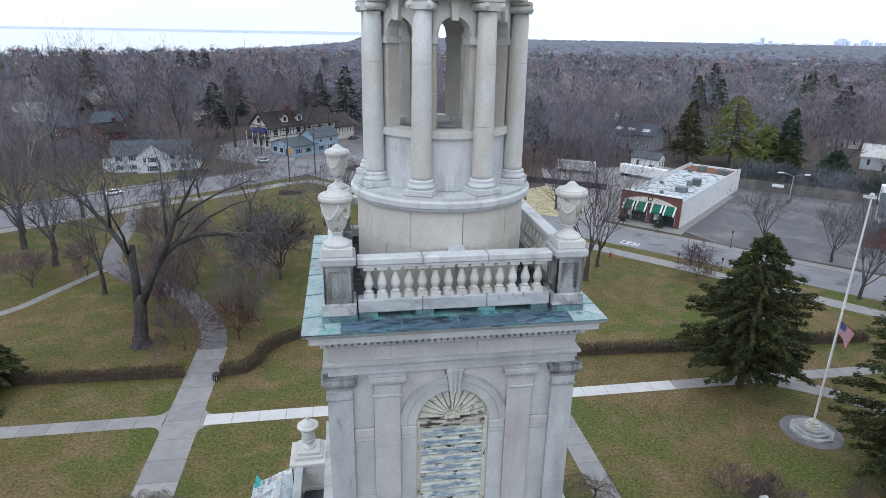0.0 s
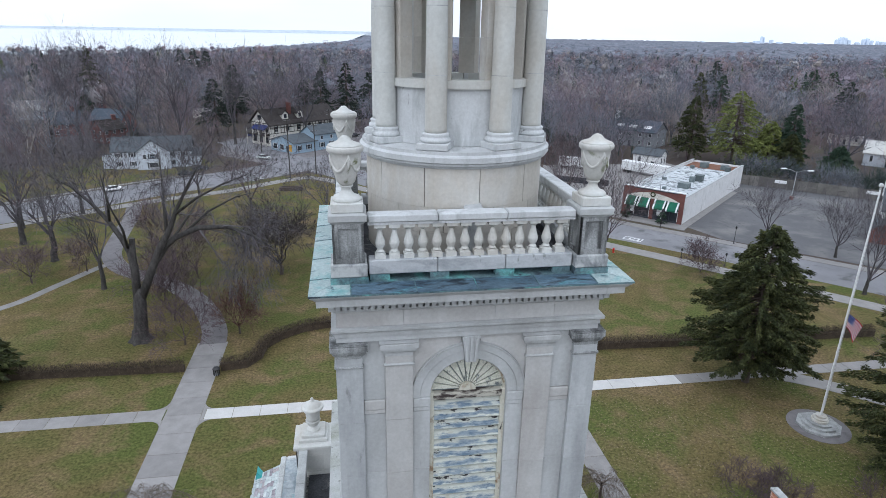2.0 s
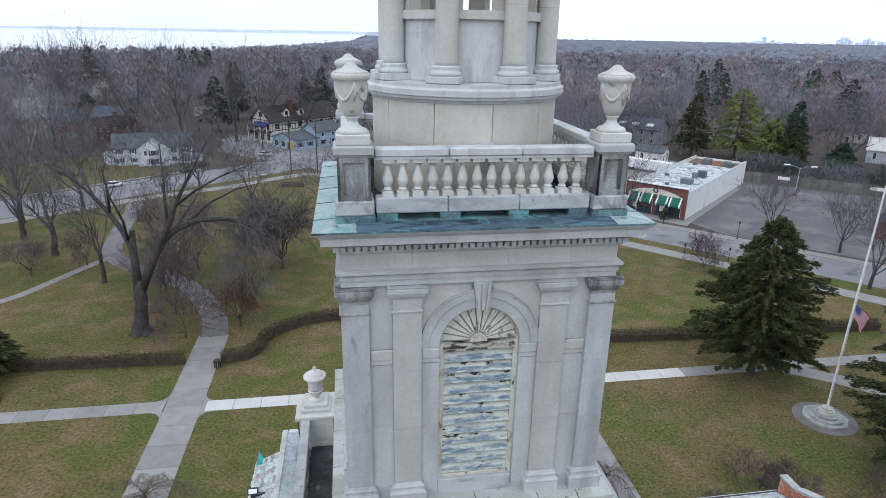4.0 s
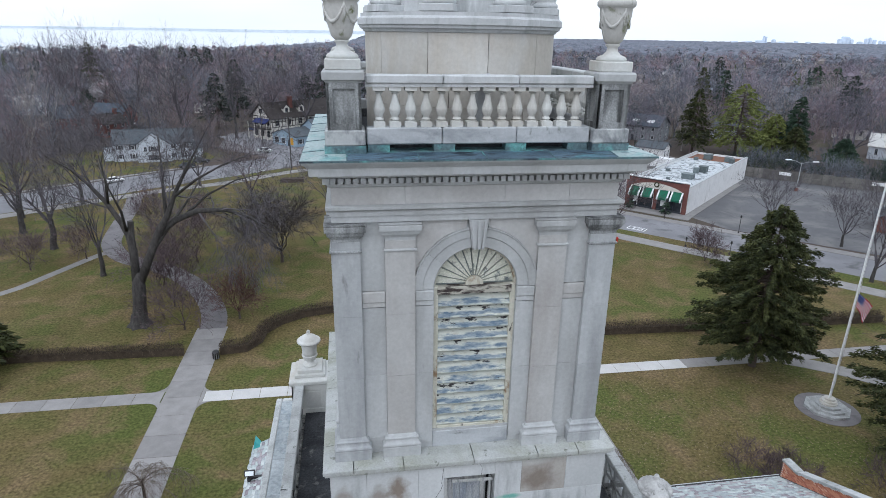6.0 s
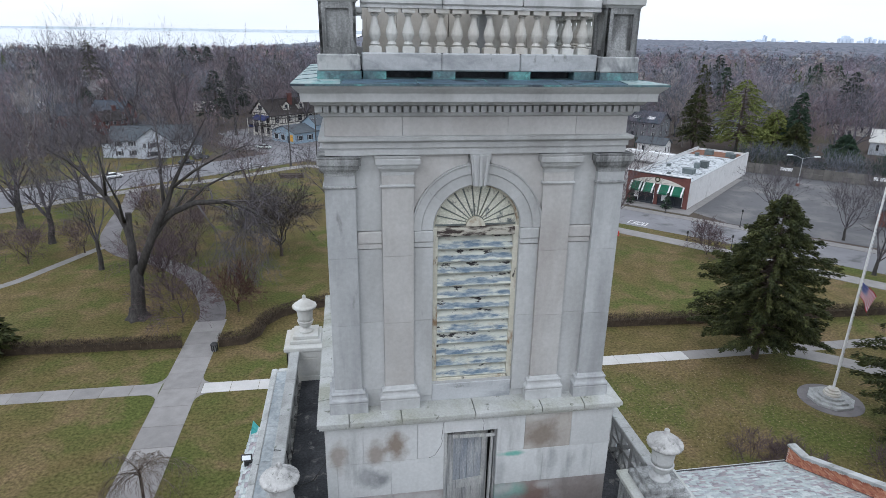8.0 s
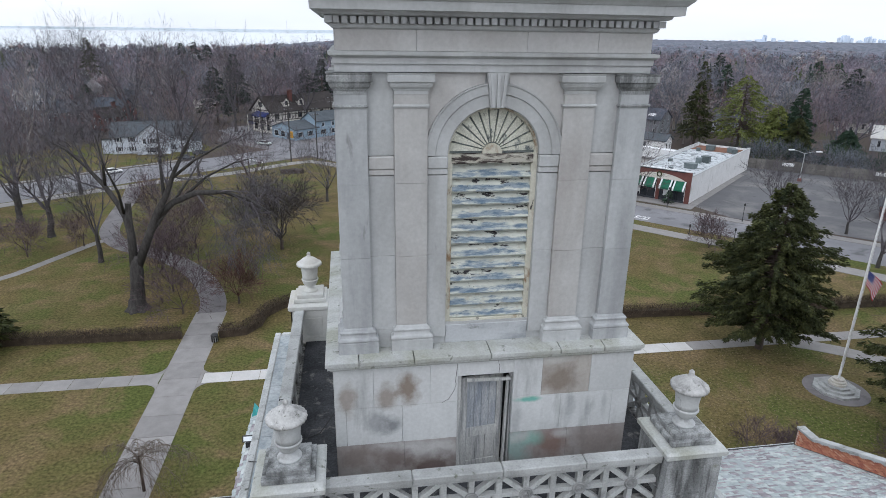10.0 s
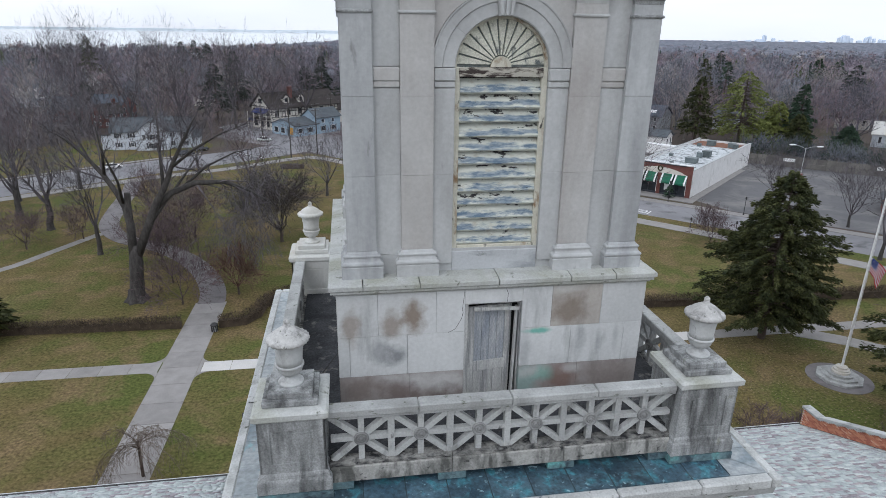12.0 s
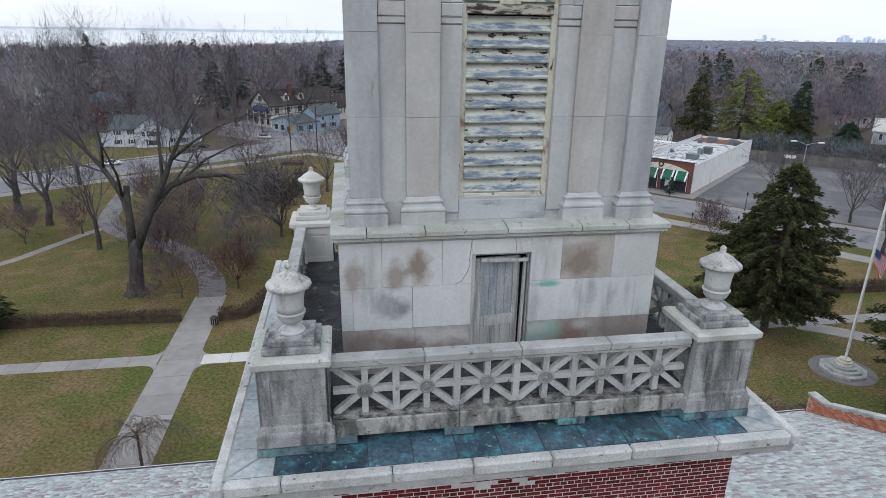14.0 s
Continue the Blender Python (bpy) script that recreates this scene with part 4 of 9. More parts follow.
part("drum_core", lathe(bmesh.new(), [(1.80, 35.6), (1.80, 37.6)], 48), STONE_TAN, lantern, smooth=False)
for row, (za, zb, n, off) in enumerate(((35.62, 36.24, 12, 0.0), (36.24, 36.74, 12, 0.26), (36.74, 37.50, 11, 0.10))):
    for k in range(n):
        a0 = 2 * math.pi * k / n + off
        g = 0.0035
        part("drum_stone", arc_block(bmesh.new(), 1.78, 1.85, a0 + g, a0 + 2 * math.pi / n - g, za + GAP / 2, zb - GAP / 2), STONE_TAN, lantern)
part("drum_ledge", lathe(bmesh.new(), [(1.85, 37.49), (1.88, 37.50), (1.90, 37.54), (1.95, 37.56), (1.96, 37.60), (1.99, 37.62), (1.99, 37.72), (1.93, 37.76), (1.93, 37.82), (1.2, 37.84)], 64), STONE_PALE, lantern)
RC = 1.6
for k in range(8):
    a = radians(22.5 + 45 * k)
    cx, cy = RC * math.sin(a), -RC * math.cos(a)
    m = Matrix.Translation((cx, cy, 0)) @ Matrix.Rotation(a, 4, "Z")
    col = part("column", lathe(bmesh.new(), [(0.205, 38.12), (0.205, 38.2), (0.20, 39.2), (0.19, 40.3), (0.175, 41.24)], 24), STONE_CREAM, lantern, smooth=True, m=m)
    for zj, rj in ((39.15, 0.2015), (40.31, 0.1915)):
        part("bed_joint", lathe(bmesh.new(), [(rj, zj), (rj, zj + 0.009)], 24), STONE_SMEAR, col)
    bm = boxes((-0.30, 0.30, -0.30, 0.30, 37.83, 37.95), bevel=0.01)
    part("column_base", bm, STONE_PALE, col)
    part("base_torus", lathe(bmesh.new(), [(0.27, 37.95), (0.29, 37.98), (0.285, 38.02), (0.25, 38.04), (0.245, 38.07), (0.26, 38.10), (0.235, 38.125), (0.2, 38.13)], 24), STONE_PALE, col, smooth=True)
    bm = boxes((-0.24, 0.24, -0.22, 0.2, 41.40, 41.47), bevel=0.01)
    box(bm, -0.19, 0.19, -0.20, 0.18, 41.25, 41.40)
    part("capital", bm, STONE_CREAM, col)
    for s in (-1, 1):
        vm = lathe(bmesh.new(), [(0.03, -0.235), (0.03, -0.215), (0.062, -0.215), (0.078, -0.21), (0.062, 0.0), (0.078, 0.19), (0.07, 0.2)], 14)
        bmesh.ops.transform(vm, matrix=Matrix.Translation((s * 0.185, 0, 41.325)) @ Matrix.Rotation(radians(-90), 4, "X"), verts=vm.verts)
        part("volute", vm, STONE_CREAM, col, smooth=True)
    # wall pier behind the column, parapet below the openings, arch above
    w = radians(13.5)
    for za, zb in ((39.05, 39.8), (39.8, 40.66), (40.79, 41.5)):
        part("pier_stone", arc_block(bmesh.new(), 1.12, 1.40, a - (radians(22.5) - w), a + (radians(22.5) - w), za + GAP / 2, zb - GAP / 2), STONE_TAN, lantern)
    part("impost", arc_block(bmesh.new(), 1.08, 1.45, a - (radians(22.5) - w) - 0.02, a + (radians(22.5) - w) + 0.02, 40.66, 40.79), STONE_CREAM, lantern)
    c = a + radians(22.5)
    part("parapet_stone", arc_block(bmesh.new(), 1.15, 1.42, c - radians(20), c + radians(20), 37.84, 38.90, 8), STONE_PALE, lantern)
    part("sill", arc_block(bmesh.new(), 1.08, 1.49, c - radians(19.5), c + radians(19.5), 38.90, 39.05, 8), STONE_CREAM, lantern)
    part("parapet_pier", arc_block(bmesh.new(), 1.15, 1.46, a - radians(2.6), a + radians(2.6), 37.84, 39.05, 2), STONE_PALE, lantern)
    part("arch", arc_block(bmesh.new(), 1.14, 1.40, c - w, c + w, lambda t: 40.79 + 0.36 * math.sqrt(max(0.0, 1 - ((t - c) / w) ** 2)), 41.5, 14), STONE_CREAM, lantern)
    part("archivolt", arc_block(bmesh.new(), 1.38, 1.43, c - w * 1.22, c + w * 1.22, lambda t: 40.79 + (0.36 * math.sqrt(max(0.0, 1 - ((t - c) / w) ** 2)) if abs(t - c) < w else 0), 41.30, 16), STONE_CREAM, lantern)
    bm = bmesh.new()
    prism(bm, [(-0.06, 41.08), (0.06, 41.08), (0.10, 41.5), (-0.10, 41.5)], "y", -1.52, -1.38)
    part("keystone", bm, STONE_CREAM, lantern, m=Matrix.Rotation(c, 4, "Z"))
part("floor_slab", lathe(bmesh.new(), [(1.2, 38.70), (1.2, 38.78)], 32), STONE_DARK, lantern)
part("entablature", lathe(bmesh.new(), [(1.55, 41.47), (1.72, 41.475), (1.74, 41.65), (1.80, 41.68), (1.80, 41.95), (1.95, 42.0), (2.10, 42.15), (2.12, 42.28), (1.7, 42.35)], 64), STONE_CREAM, lantern)
part("roof_dome", lathe(bmesh.new(), [(1.6, 42.33), (1.55, 42.7), (1.35, 43.2), (1.0, 43.6), (0.5, 43.85), (0.1, 43.9)], 48), STONE_PALE, lantern, smooth=True)

hatch = thing("vent_hood", AXIS @ Matrix.Translation((0.08, -1.98, 36.52)), "small tilted grey metal vent hood against the drum", "vent")
part("back_plate", boxes((-0.14, 0.14, 0.11, 0.14, -0.9, 0.30), bevel=0.004), METAL_DULL, hatch)
part("cover", boxes((-0.17, 0.17, -0.16, 0.14, 0.0, 0.03), bevel=0.006), METAL_DULL, hatch, m=Matrix.Translation((0, 0, 0.24)) @ Matrix.Rotation(radians(14), 4, "X") @ Matrix.Rotation(radians(-8), 4, "Y"))
part("throat", boxes((-0.07, 0.07, -0.02, 0.11, -0.9, 0.17), bevel=0.004), METAL_DULL, hatch)

# cracks in the base stones
for pts in ([(-0.60, 28.98), (-0.63, 28.86), (-0.66, 28.80), (-0.74, 28.66), (-0.86, 28.60)], [(-0.58, 29.39), (-0.60, 29.2), (-0.62, 29.0)], [(0.16, 29.40), (0.20, 29.30), (0.19, 29.14)]):
    bm = bmesh.new()
    for a, b in zip(pts, pts[1:]):
        bar(bm, (a[0], -2.801, a[1]), (b[0], -2.801, b[1]), 0.006, 0.006, (0, 1, 0))
    part("crack", bm, DARK, tower)

# ---- the terrace: lattice parapet, pedestals, lidded urns, copper gutter, coping, brick ----
def pedestal_large():
    p = thing("terrace_pedestal", Matrix.Identity(4), "square weathered limestone pedestal with sunk panels", "pedestal", "terrace pedestals")
    part("copper_foot", boxes((-0.60, 0.60, -0.60, 0.60, 0.0, 0.14)), PATINA, p)
    part("plinth", boxes((-0.595, 0.595, -0.595, 0.595, 0.14, 0.33), bevel=0.015), STONE_DARK, p)
    bm = bmesh.new()
    ring(bm, [(0.595, 0.33), (0.585, 0.37), (0.56, 0.40), (0.55, 0.46), (0.525, 0.50)])
    part("base_moulding", bm, STONE_DARK, p)
    part("die", boxes((-0.50, 0.50, -0.50, 0.50, 0.50, 1.47)), STONE_DARK, p)
    me = finish(rect_frame(bmesh.new(), -0.525, 0.525, 0.50, 1.46, 0.185, 0.17, -0.525, -0.49), "panel_frame", False)
    field = finish(boxes((-0.29, 0.29, -0.515, -0.49, 0.72, 1.23)), "panel_field", False)
    for q in QUARTERS:
        part("panel_frame", me, STONE_DARK, p, m=q), part("panel_field", field, STONE_DARK, p, m=q)
    part("cap", ring(bmesh.new(), [(0.53, 1.46), (0.55, 1.475), (0.56, 1.50), (0.585, 1.51), (0.59, 1.60), (0.55, 1.635), (0.3, 1.66)]), STONE_ALGAE, p)
    return p


def urn_lidded():
    u = thing("lidded_urn", Matrix.Identity(4), "pale limestone urn with lid and finial on stepped foot", "urn", "terrace urns")
    part("lower_step", boxes((-0.43, 0.43, -0.43, 0.43, 0.0, 0.10), bevel=0.012), STONE_DARK, u)
    part("upper_step", boxes((-0.35, 0.35, -0.35, 0.35, 0.10, 0.20), bevel=0.012), STONE_DARK, u)
    part("foot", lathe(bmesh.new(), [(0.20, 0.20), (0.205, 0.225), (0.185, 0.245), (0.115, 0.275), (0.083, 0.31), (0.085, 0.335), (0.12, 0.35)], 28), STONE_URN, u, smooth=True)
    part("bowl", lathe(bmesh.new(), [(0.10, 0.345), (0.155, 0.375), (0.188, 0.42), (0.207, 0.475), (0.213, 0.505), (0.227, 0.515), (0.227, 0.54), (0.21, 0.55)], 28), STONE_URN, u, smooth=True)
    part("body", lathe(bmesh.new(), [(0.205, 0.55), (0.206, 0.64), (0.215, 0.76), (0.234, 0.88), (0.255, 0.94), (0.29, 0.97)], 28), STONE_URN, u, smooth=True)
    part("lid", lathe(bmesh.new(), [(0.27, 0.965), (0.325, 0.945), (0.335, 0.975), (0.325, 1.01), (0.285, 1.03), (0.262, 1.035), (0.25, 1.06), (0.20, 1.105), (0.13, 1.15), (0.075, 1.18), (0.05, 1.19), (0.05, 1.24)], 96, wave=lambda k, r, z: 0.007 * math.sin(2 * math.pi * k / 4) if 0.94 < z < 1.02 and r > 0.3 else 0.0), STONE_LID, u, smooth=True)
    part("finial", lathe(bmesh.new(), [(0.03, 1.225), (0.052, 1.25), (0.048, 1.28), (0.03, 1.30), (0.012, 1.315)], 12), STONE_LID, u, smooth=True)
    return u


first_tped, first_turn = pedestal_large(), urn_lidded()
for k, (x, y) in enumerate(((-3.545, -3.545), (3.545, -3.545), (3.545, 3.545), (-3.545, 3.545))):
    m, u = AXIS @ Matrix.Translation((x, y, 26.42)), AXIS @ Matrix.Translation((x, y, 28.075))
    if k == 0:
        first_tped.matrix_world, first_turn.matrix_world = m, u
    else:
        pair = copy_thing(first_tped, m), copy_thing(first_turn, u)
        if k == 3:
            # brighter light on the far corner facing the lake is put into a paler stone
            for piece in [c for ob in pair for c in ob.children if c.name.split(".")[0] != "copper_foot"]:
                piece.material_slots[0].link = "OBJECT"
                piece.material_slots[0].material = STONE_CREAM


def lattice_parapet():
    p = thing("lattice_parapet", Matrix.Identity(4), "pierced limestone parapet with star lattice panels and rosettes", "parapet", "terrace parapets")
    W = 0.985
    for xa, xb in ((-2.99, -1.52), (-1.52, 0.05), (0.05, 1.55), (1.55, 2.99)):
        bm = boxes((xa + 0.004, xb - 0.004, -0.13, 0.13, 1.36, 1.50), bevel=0.018)
        box(bm, xa + 0.004, xb - 0.004, -0.10, 0.10, 1.31, 1.36)
        part("top_rail", bm, STONE_COPING, p)
    for xa, xb in ((-2.99, -0.95), (-0.95, 1.02), (1.02, 2.99)):
        bm = boxes((xa + 0.004, xb - 0.004, -0.14, 0.14, 0.12, 0.42), bevel=0.015)
        rail = part("bottom_rail", bm, STONE_GRIME, p)
        part("rail_ledge", boxes((xa + 0.004, xb - 0.004, -0.11, 0.11, 0.42, 0.50), bevel=0.006), STONE_LEDGE, rail, "blackened sloping ledge")
    for x in (-2.85, -0.95, 0.98, 2.85):
        part("rail_foot", boxes((x - 0.24, x + 0.24, -0.15, 0.13, 0.0, 0.13)), PATINA, p)
    z0, z1 = 0.50, 1.31
    zc = (z0 + z1) / 2
    bm = bmesh.new()
    h = W / 2
    box(bm, -0.05, 0.05, -0.055, 0.055, z0, z1)
    box(bm, -h, -0.05, -0.0545, 0.0545, zc - 0.045, zc + 0.045)
    box(bm, 0.05, h, -0.0545, 0.0545, zc - 0.045, zc + 0.045)
    for s in (-1, 1):
        for e in (z0, z1):
            bar(bm, (s * 0.03, 0.0, zc + (0.03 if e > zc else -0.03)), (s * (h - 0.02), 0.0, e), 0.095, 0.106, (0, 1, 0))
    me = finish(bm, "lattice_panel", False)
    turned = [(0.122, 0.05), (0.122, 0.078), (0.112, 0.09), (0.098, 0.09), (0.088, 0.074), (0.076, 0.070), (0.066, 0.082), (0.054, 0.086), (0.046, 0.074), (0.036, 0.074), (0.028, 0.092), (0.012, 0.10)]
    ro = lathe(bmesh.new(), [(r, -y) for r, y in reversed(turned)] + turned, 20)
    bmesh.ops.transform(ro, matrix=Matrix.Translation((0, 0, zc)) @ Matrix.Rotation(radians(90), 4, "X"), verts=ro.verts)
    rosette = finish(ro, "rosette", False)
    post = finish(boxes((-0.055, 0.055, -0.06, 0.06, z0, z1), bevel=0.006), "post", False)
    for k in range(6):
        m = Matrix.Translation((-2.475 + W * k + 0.012, 0, 0))
        pan = part("lattice_panel", me, STONE_LATTICE, p, m=m)
        part("rosette", rosette, ROSETTE, pan)
        if k < 5:
            part("post", post, STONE_LATTICE, p, m=m @ Matrix.Translation((h, 0, 0)))
    return p


first_par = lattice_parapet()
for k, q in enumerate(QUARTERS):
    m = AXIS @ q @ Matrix.Translation((0, -3.84, 26.43))
    if k == 0:
        first_par.matrix_world = m
    else:
        copy_thing(first_par, m)

terrace = thing("terrace", AXIS, "tower terrace with dark floor, copper gutter sheets and pale stone coping", "terrace")
part("terrace_floor", hollow(bmesh.new(), [(2.6, 26.3), (3.72, 26.3), (3.72, 26.96), (2.6, 26.96)]), ROOF_TAR, terrace)
part("gutter_bed", hollow(bmesh.new(), [(3.7, 26.0), (4.58, 26.0), (4.58, 26.395), (3.7, 26.395)]), PATINA_GREY, terrace)
for qi, q in enumerate(QUARTERS):
    n = 13
    for k in range(n):
        xa, xb = -4.57 + 9.14 * k / n, -4.57 + 9.14 * (k + 1) / n
        if k in (0, n - 1):
            pts = [(xa, -4.56), (xb, -4.56), (xb, -3.86)] if k == 0 else [(xa, -4.56), (xb, -4.56), (xa, -3.86)]
        else:
            pts = [(xa, -4.56), (xb, -4.56), (xb, -3.72), (xa, -3.72)]
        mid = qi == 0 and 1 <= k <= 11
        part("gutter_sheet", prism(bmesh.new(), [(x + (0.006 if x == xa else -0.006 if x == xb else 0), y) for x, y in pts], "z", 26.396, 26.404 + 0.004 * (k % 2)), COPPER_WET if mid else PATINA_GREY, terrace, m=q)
        part("seam", boxes((xb - 0.009, xb + 0.009, -4.55, -3.75, 26.40, 26.414)), SEAM if qi == 0 else PATINA_GREY, terrace, m=q) if k < n - 1 else None
    for xa, xb in ((-4.57, -3.75), (-3.75, -2.1), (-2.1, -0.85), (-0.85, 0.42), (0.42, 1.75), (1.75, 3.25), (3.25, 4.57)):
        part("coping_stone", boxes((xa + 0.006, xb - 0.006, -4.76, -4.565, 26.20, 26.42), bevel=0.035), STONE_EDGE, terrace, m=q)
    part("coping_corner", boxes((4.576, 4.76, -4.76, -4.565, 26.20, 26.42), bevel=0.035), STONE_EDGE, terrace, m=q)
part("cornice_bed", hollow(bmesh.new(), [(4.0, 25.75), (4.16, 25.75), (4.2, 25.80), (4.3, 25.9), (4.35, 26.0), (4.68, 26.04), (4.70, 26.20), (4.0, 26.20)]), STONE_COPING, terrace)
part("cable", tube(bmesh.new(), [(-4.7, -1.2, 26.44), (-4.2, -1.35, 26.46), (-4.02, -1.3, 27.2), (-3.95, -1.3, 27.96), (-3.70, -1.3, 27.9), (-3.62, -1.4, 27.0), (-3.2, -1.2, 26.99), (-2.85, -0.7, 27.2), (-2.82, -0.6, 29.3)], 0.012, 5), IRON, terrace)

# ---- brick body of the tower down into the roof ----
shaft = thing("tower_shaft", AXIS, "red brick tower shaft with pale mortar joints below the stone cornice", "brick wall")
part("mortar_core", boxes((-4.075, 4.075, -4.075, 4.075, 12.0, 26.0)), MORTAR, shaft)

# ---- ground, lawns, paths, roads, water ----
GRASS = mat("winter_grass", (0.090, 0.077, 0.031), (0.142, 0.111, 0.049), 0.42, 0.95, 0.6, 3.2, stain=(0.082, 0.096, 0.028), stain_at=(0.07, 0.51, 0.10, 1), stain2=(0.158, 0.116, 0.062), stain2_at=(0.20, 0.57, 0.09, 1), spec=0.1, contrast=(0.52, 1.42))
CONCRETE_OLD = mat("old_path_concrete", (0.150, 0.143, 0.146), (0.205, 0.194, 0.198), 0.7, 0.9, 0.15, 12, stain=(0.115, 0.105, 0.108), stain_at=(0.35, 0.58, 0.08, 1))
CONCRETE = mat("path_concrete", (0.225, 0.217, 0.212), (0.29, 0.279, 0.272), 0.7, 0.9, 0.15, 12, rand=0.13)
CONCRETE_NEW = mat("new_concrete", (0.46, 0.455, 0.44), (0.54, 0.53, 0.52), 0.7, 0.9, 0.1, 12, rand=0.06)
ASPHALT = mat("asphalt", (0.17, 0.17, 0.182), (0.23, 0.23, 0.243), 0.12, 0.9, 0.15, 6, stain=(0.11, 0.11, 0.115), stain_at=(0.2, 0.6, 0.06, 1))
ASPHALT_LOT = mat("car_park_asphalt", (0.092, 0.092, 0.098), (0.125, 0.125, 0.132), 0.06, 0.9, 0.15, 6, stain=(0.19, 0.185, 0.18), stain_at=(0.09, 0.60, 0.1, 1), stain2=(0.08, 0.08, 0.085), stain2_at=(0.5, 0.66, 0.05, 1))
WATER = mat("lake_water", (0.55, 0.60, 0.64), (0.60, 0.65, 0.69), 0.01, 0.25, 0.0, 1, spec=0.5)
WOODFLOOR = mat("forest_floor", (0.055, 0.043, 0.035), (0.085, 0.065, 0.055), 0.02, 0.95, 0.3, 0.8, stain=(0.07, 0.07, 0.035), stain_at=(0.02, 0.6, 0.06, 1))
FAR = 4600

bm = bmesh.new()
box(bm, -FAR, FAR, -FAR, FAR, -3.0, 0.0)
solid("ground", bm, WOODFLOOR, "brown leaf-littered ground with patchy winter turf", "ground", "structure")
solid("lawn", prism(bmesh.new(), [(-75, -30), (126, -30), (126, 40), (88, 71), (71, 88), (54, 104), (42, 114), (16, 154), (-14, 174), (-40, 159), (-74, 132), (-98, 100), (-98, 0)][::-1], "z", -0.02, 0.02),
      GRASS, "dormant olive and brown park lawn", "lawn", "structure")


def slab_run(name, material, x0, x1, y0, y1, n, along, new_from=None, new_to=None, label="pale concrete footpath of square slabs"):
    p = thing(name, Matrix.Identity(4), label, "path", kind="structure")
    for k in range(n):
        if along == "x":
            d = (x0 + (x1 - x0) * k / n + 0.02, x0 + (x1 - x0) * (k + 1) / n - 0.02, y0, y1)
        else:
            d = (x0, x1, y0 + (y1 - y0) * k / n + 0.02, y0 + (y1 - y0) * (k + 1) / n - 0.02)
        fresh = new_from is not None and new_from <= k < new_to
        part("slab", boxes((*d, 0.0, 0.05), bevel=0.01), CONCRETE_NEW if fresh else material, p)
    return p


slab_run("path_cross", CONCRETE, -100, -23.0, 49.4, 51.5, 26, "x")
slab_run("path_cross", CONCRETE, -18.6, 70, 49.0, 51.0, 30, "x", 0, 19)
main_walk = slab_run("path_walk", CONCRETE, -22.9, -19.0, 20.0, 67.0, 14, "y")
for cx, cy, sx, sy in ((-22.92, 51.5, -1, 1), (-22.92, 49.4, -1, -1), (-18.98, 51.0, 1, 1), (-18.98, 49.0, 1, -1)):
    r = 1.5
    pts = [(cx, cy)] + [(cx + sx * r * (1 - math.sin(a)), cy + sy * r * (1 - math.cos(a))) for a in [math.pi / 2 * k / 6 for k in range(7)]]
    part("corner_slab", prism(bmesh.new(), pts, "z", 0.0, 0.047), CONCRETE, main_walk, "curved corner slab")
part("corner_slab", boxes((-18.97, -18.62, 49.0, 51.0, 0.0, 0.05)), CONCRETE, main_walk)
slab_run("path_walk", CONCRETE, 20.0, 22.5, 20.0, 49.0, 10, "y")


def ribbon(name, pts, width, material, z0, z1, label, category, step=2.0):
    """A strip of ground along a smooth line, as wide as given."""
    P = [Vector((*p, 0)) for p in pts]
    line = []
    for i in range(len(P) - 1):
        a, b, c, d = P[max(i - 1, 0)], P[i], P[i + 1], P[min(i + 2, len(P) - 1)]
        n = max(2, int((c - b).length / step))
        for k in range(n):
            t = k / n
            line.append(0.5 * (2 * b + (c - a) * t + (2 * a - 5 * b + 4 * c - d) * t * t + (3 * b - a - 3 * c + d) * t ** 3))
    line.append(P[-1])
    bm, rows = bmesh.new(), []
    for i, p in enumerate(line):
        d = (line[min(i + 1, len(line) - 1)] - line[max(i - 1, 0)]).normalized()
        s = Vector((-d.y, d.x, 0)) * width / 2
        rows.append([bm.verts.new(q) for q in (p + s + Vector((0, 0, z0)), p - s + Vector((0, 0, z0)), p - s + Vector((0, 0, z1)), p + s + Vector((0, 0, z1)))])
    for a, b in zip(rows, rows[1:]):
        for i in range(4):
            j = (i + 1) % 4
            bm.faces.new((a[i], a[j], b[j], b[i]))
    bm.faces.new(rows[0]), bm.faces.new(rows[-1][::-1])
    return solid(name, bm, material, label, category, "structure")


ribbon("path_curved", [(-20.95, 66.6), (-21.3, 70), (-23.2, 76), (-27, 83), (-33, 90), (-41, 96), (-46, 104), (-48.5, 116), (-50.5, 130), (-53, 141)], 3.4, CONCRETE_OLD, 0.0, 0.055, "curving pale concrete park path", "path")
ribbon("path_side", [(-80, 62), (-67, 72), (-54.5, 81.8), (-50, 90), (-46, 98.5), (-43, 101)], 1.6, CONCRETE, 0.0, 0.05, "narrow concrete footpath across the lawn", "path")
# roads: one along the park to the junction, one crossing beyond
ribbon("road_avenue", [(-170, 60), (-110, 112), (-75, 139), (-55, 156), (-33, 172), (-10, 192), (15, 212), (60, 250)], 17, ASPHALT, 0.0, 0.03, "wide grey asphalt avenue past the park", "road", 4)
ribbon("road_street", [(-45, 235), (-25, 200), (-8, 180), (20, 145), (45, 120), (60, 106), (75, 91), (92, 73), (125, 35), (160, -10)], 13, ASPHALT, 0.0, 0.034, "grey asphalt street in front of the shop", "road", 4)
ribbon("pavement_park", [(-120, 92), (-76, 124.5), (-50, 144), (-33, 153.5), (-17, 166), (-9, 165), (14, 138), (36, 116), (49, 101), (65, 84), (80, 67), (112, 32)], 3.4, CONCRETE, 0.0, 0.08, "pale concrete pavement along the park edge", "pavement", 3)
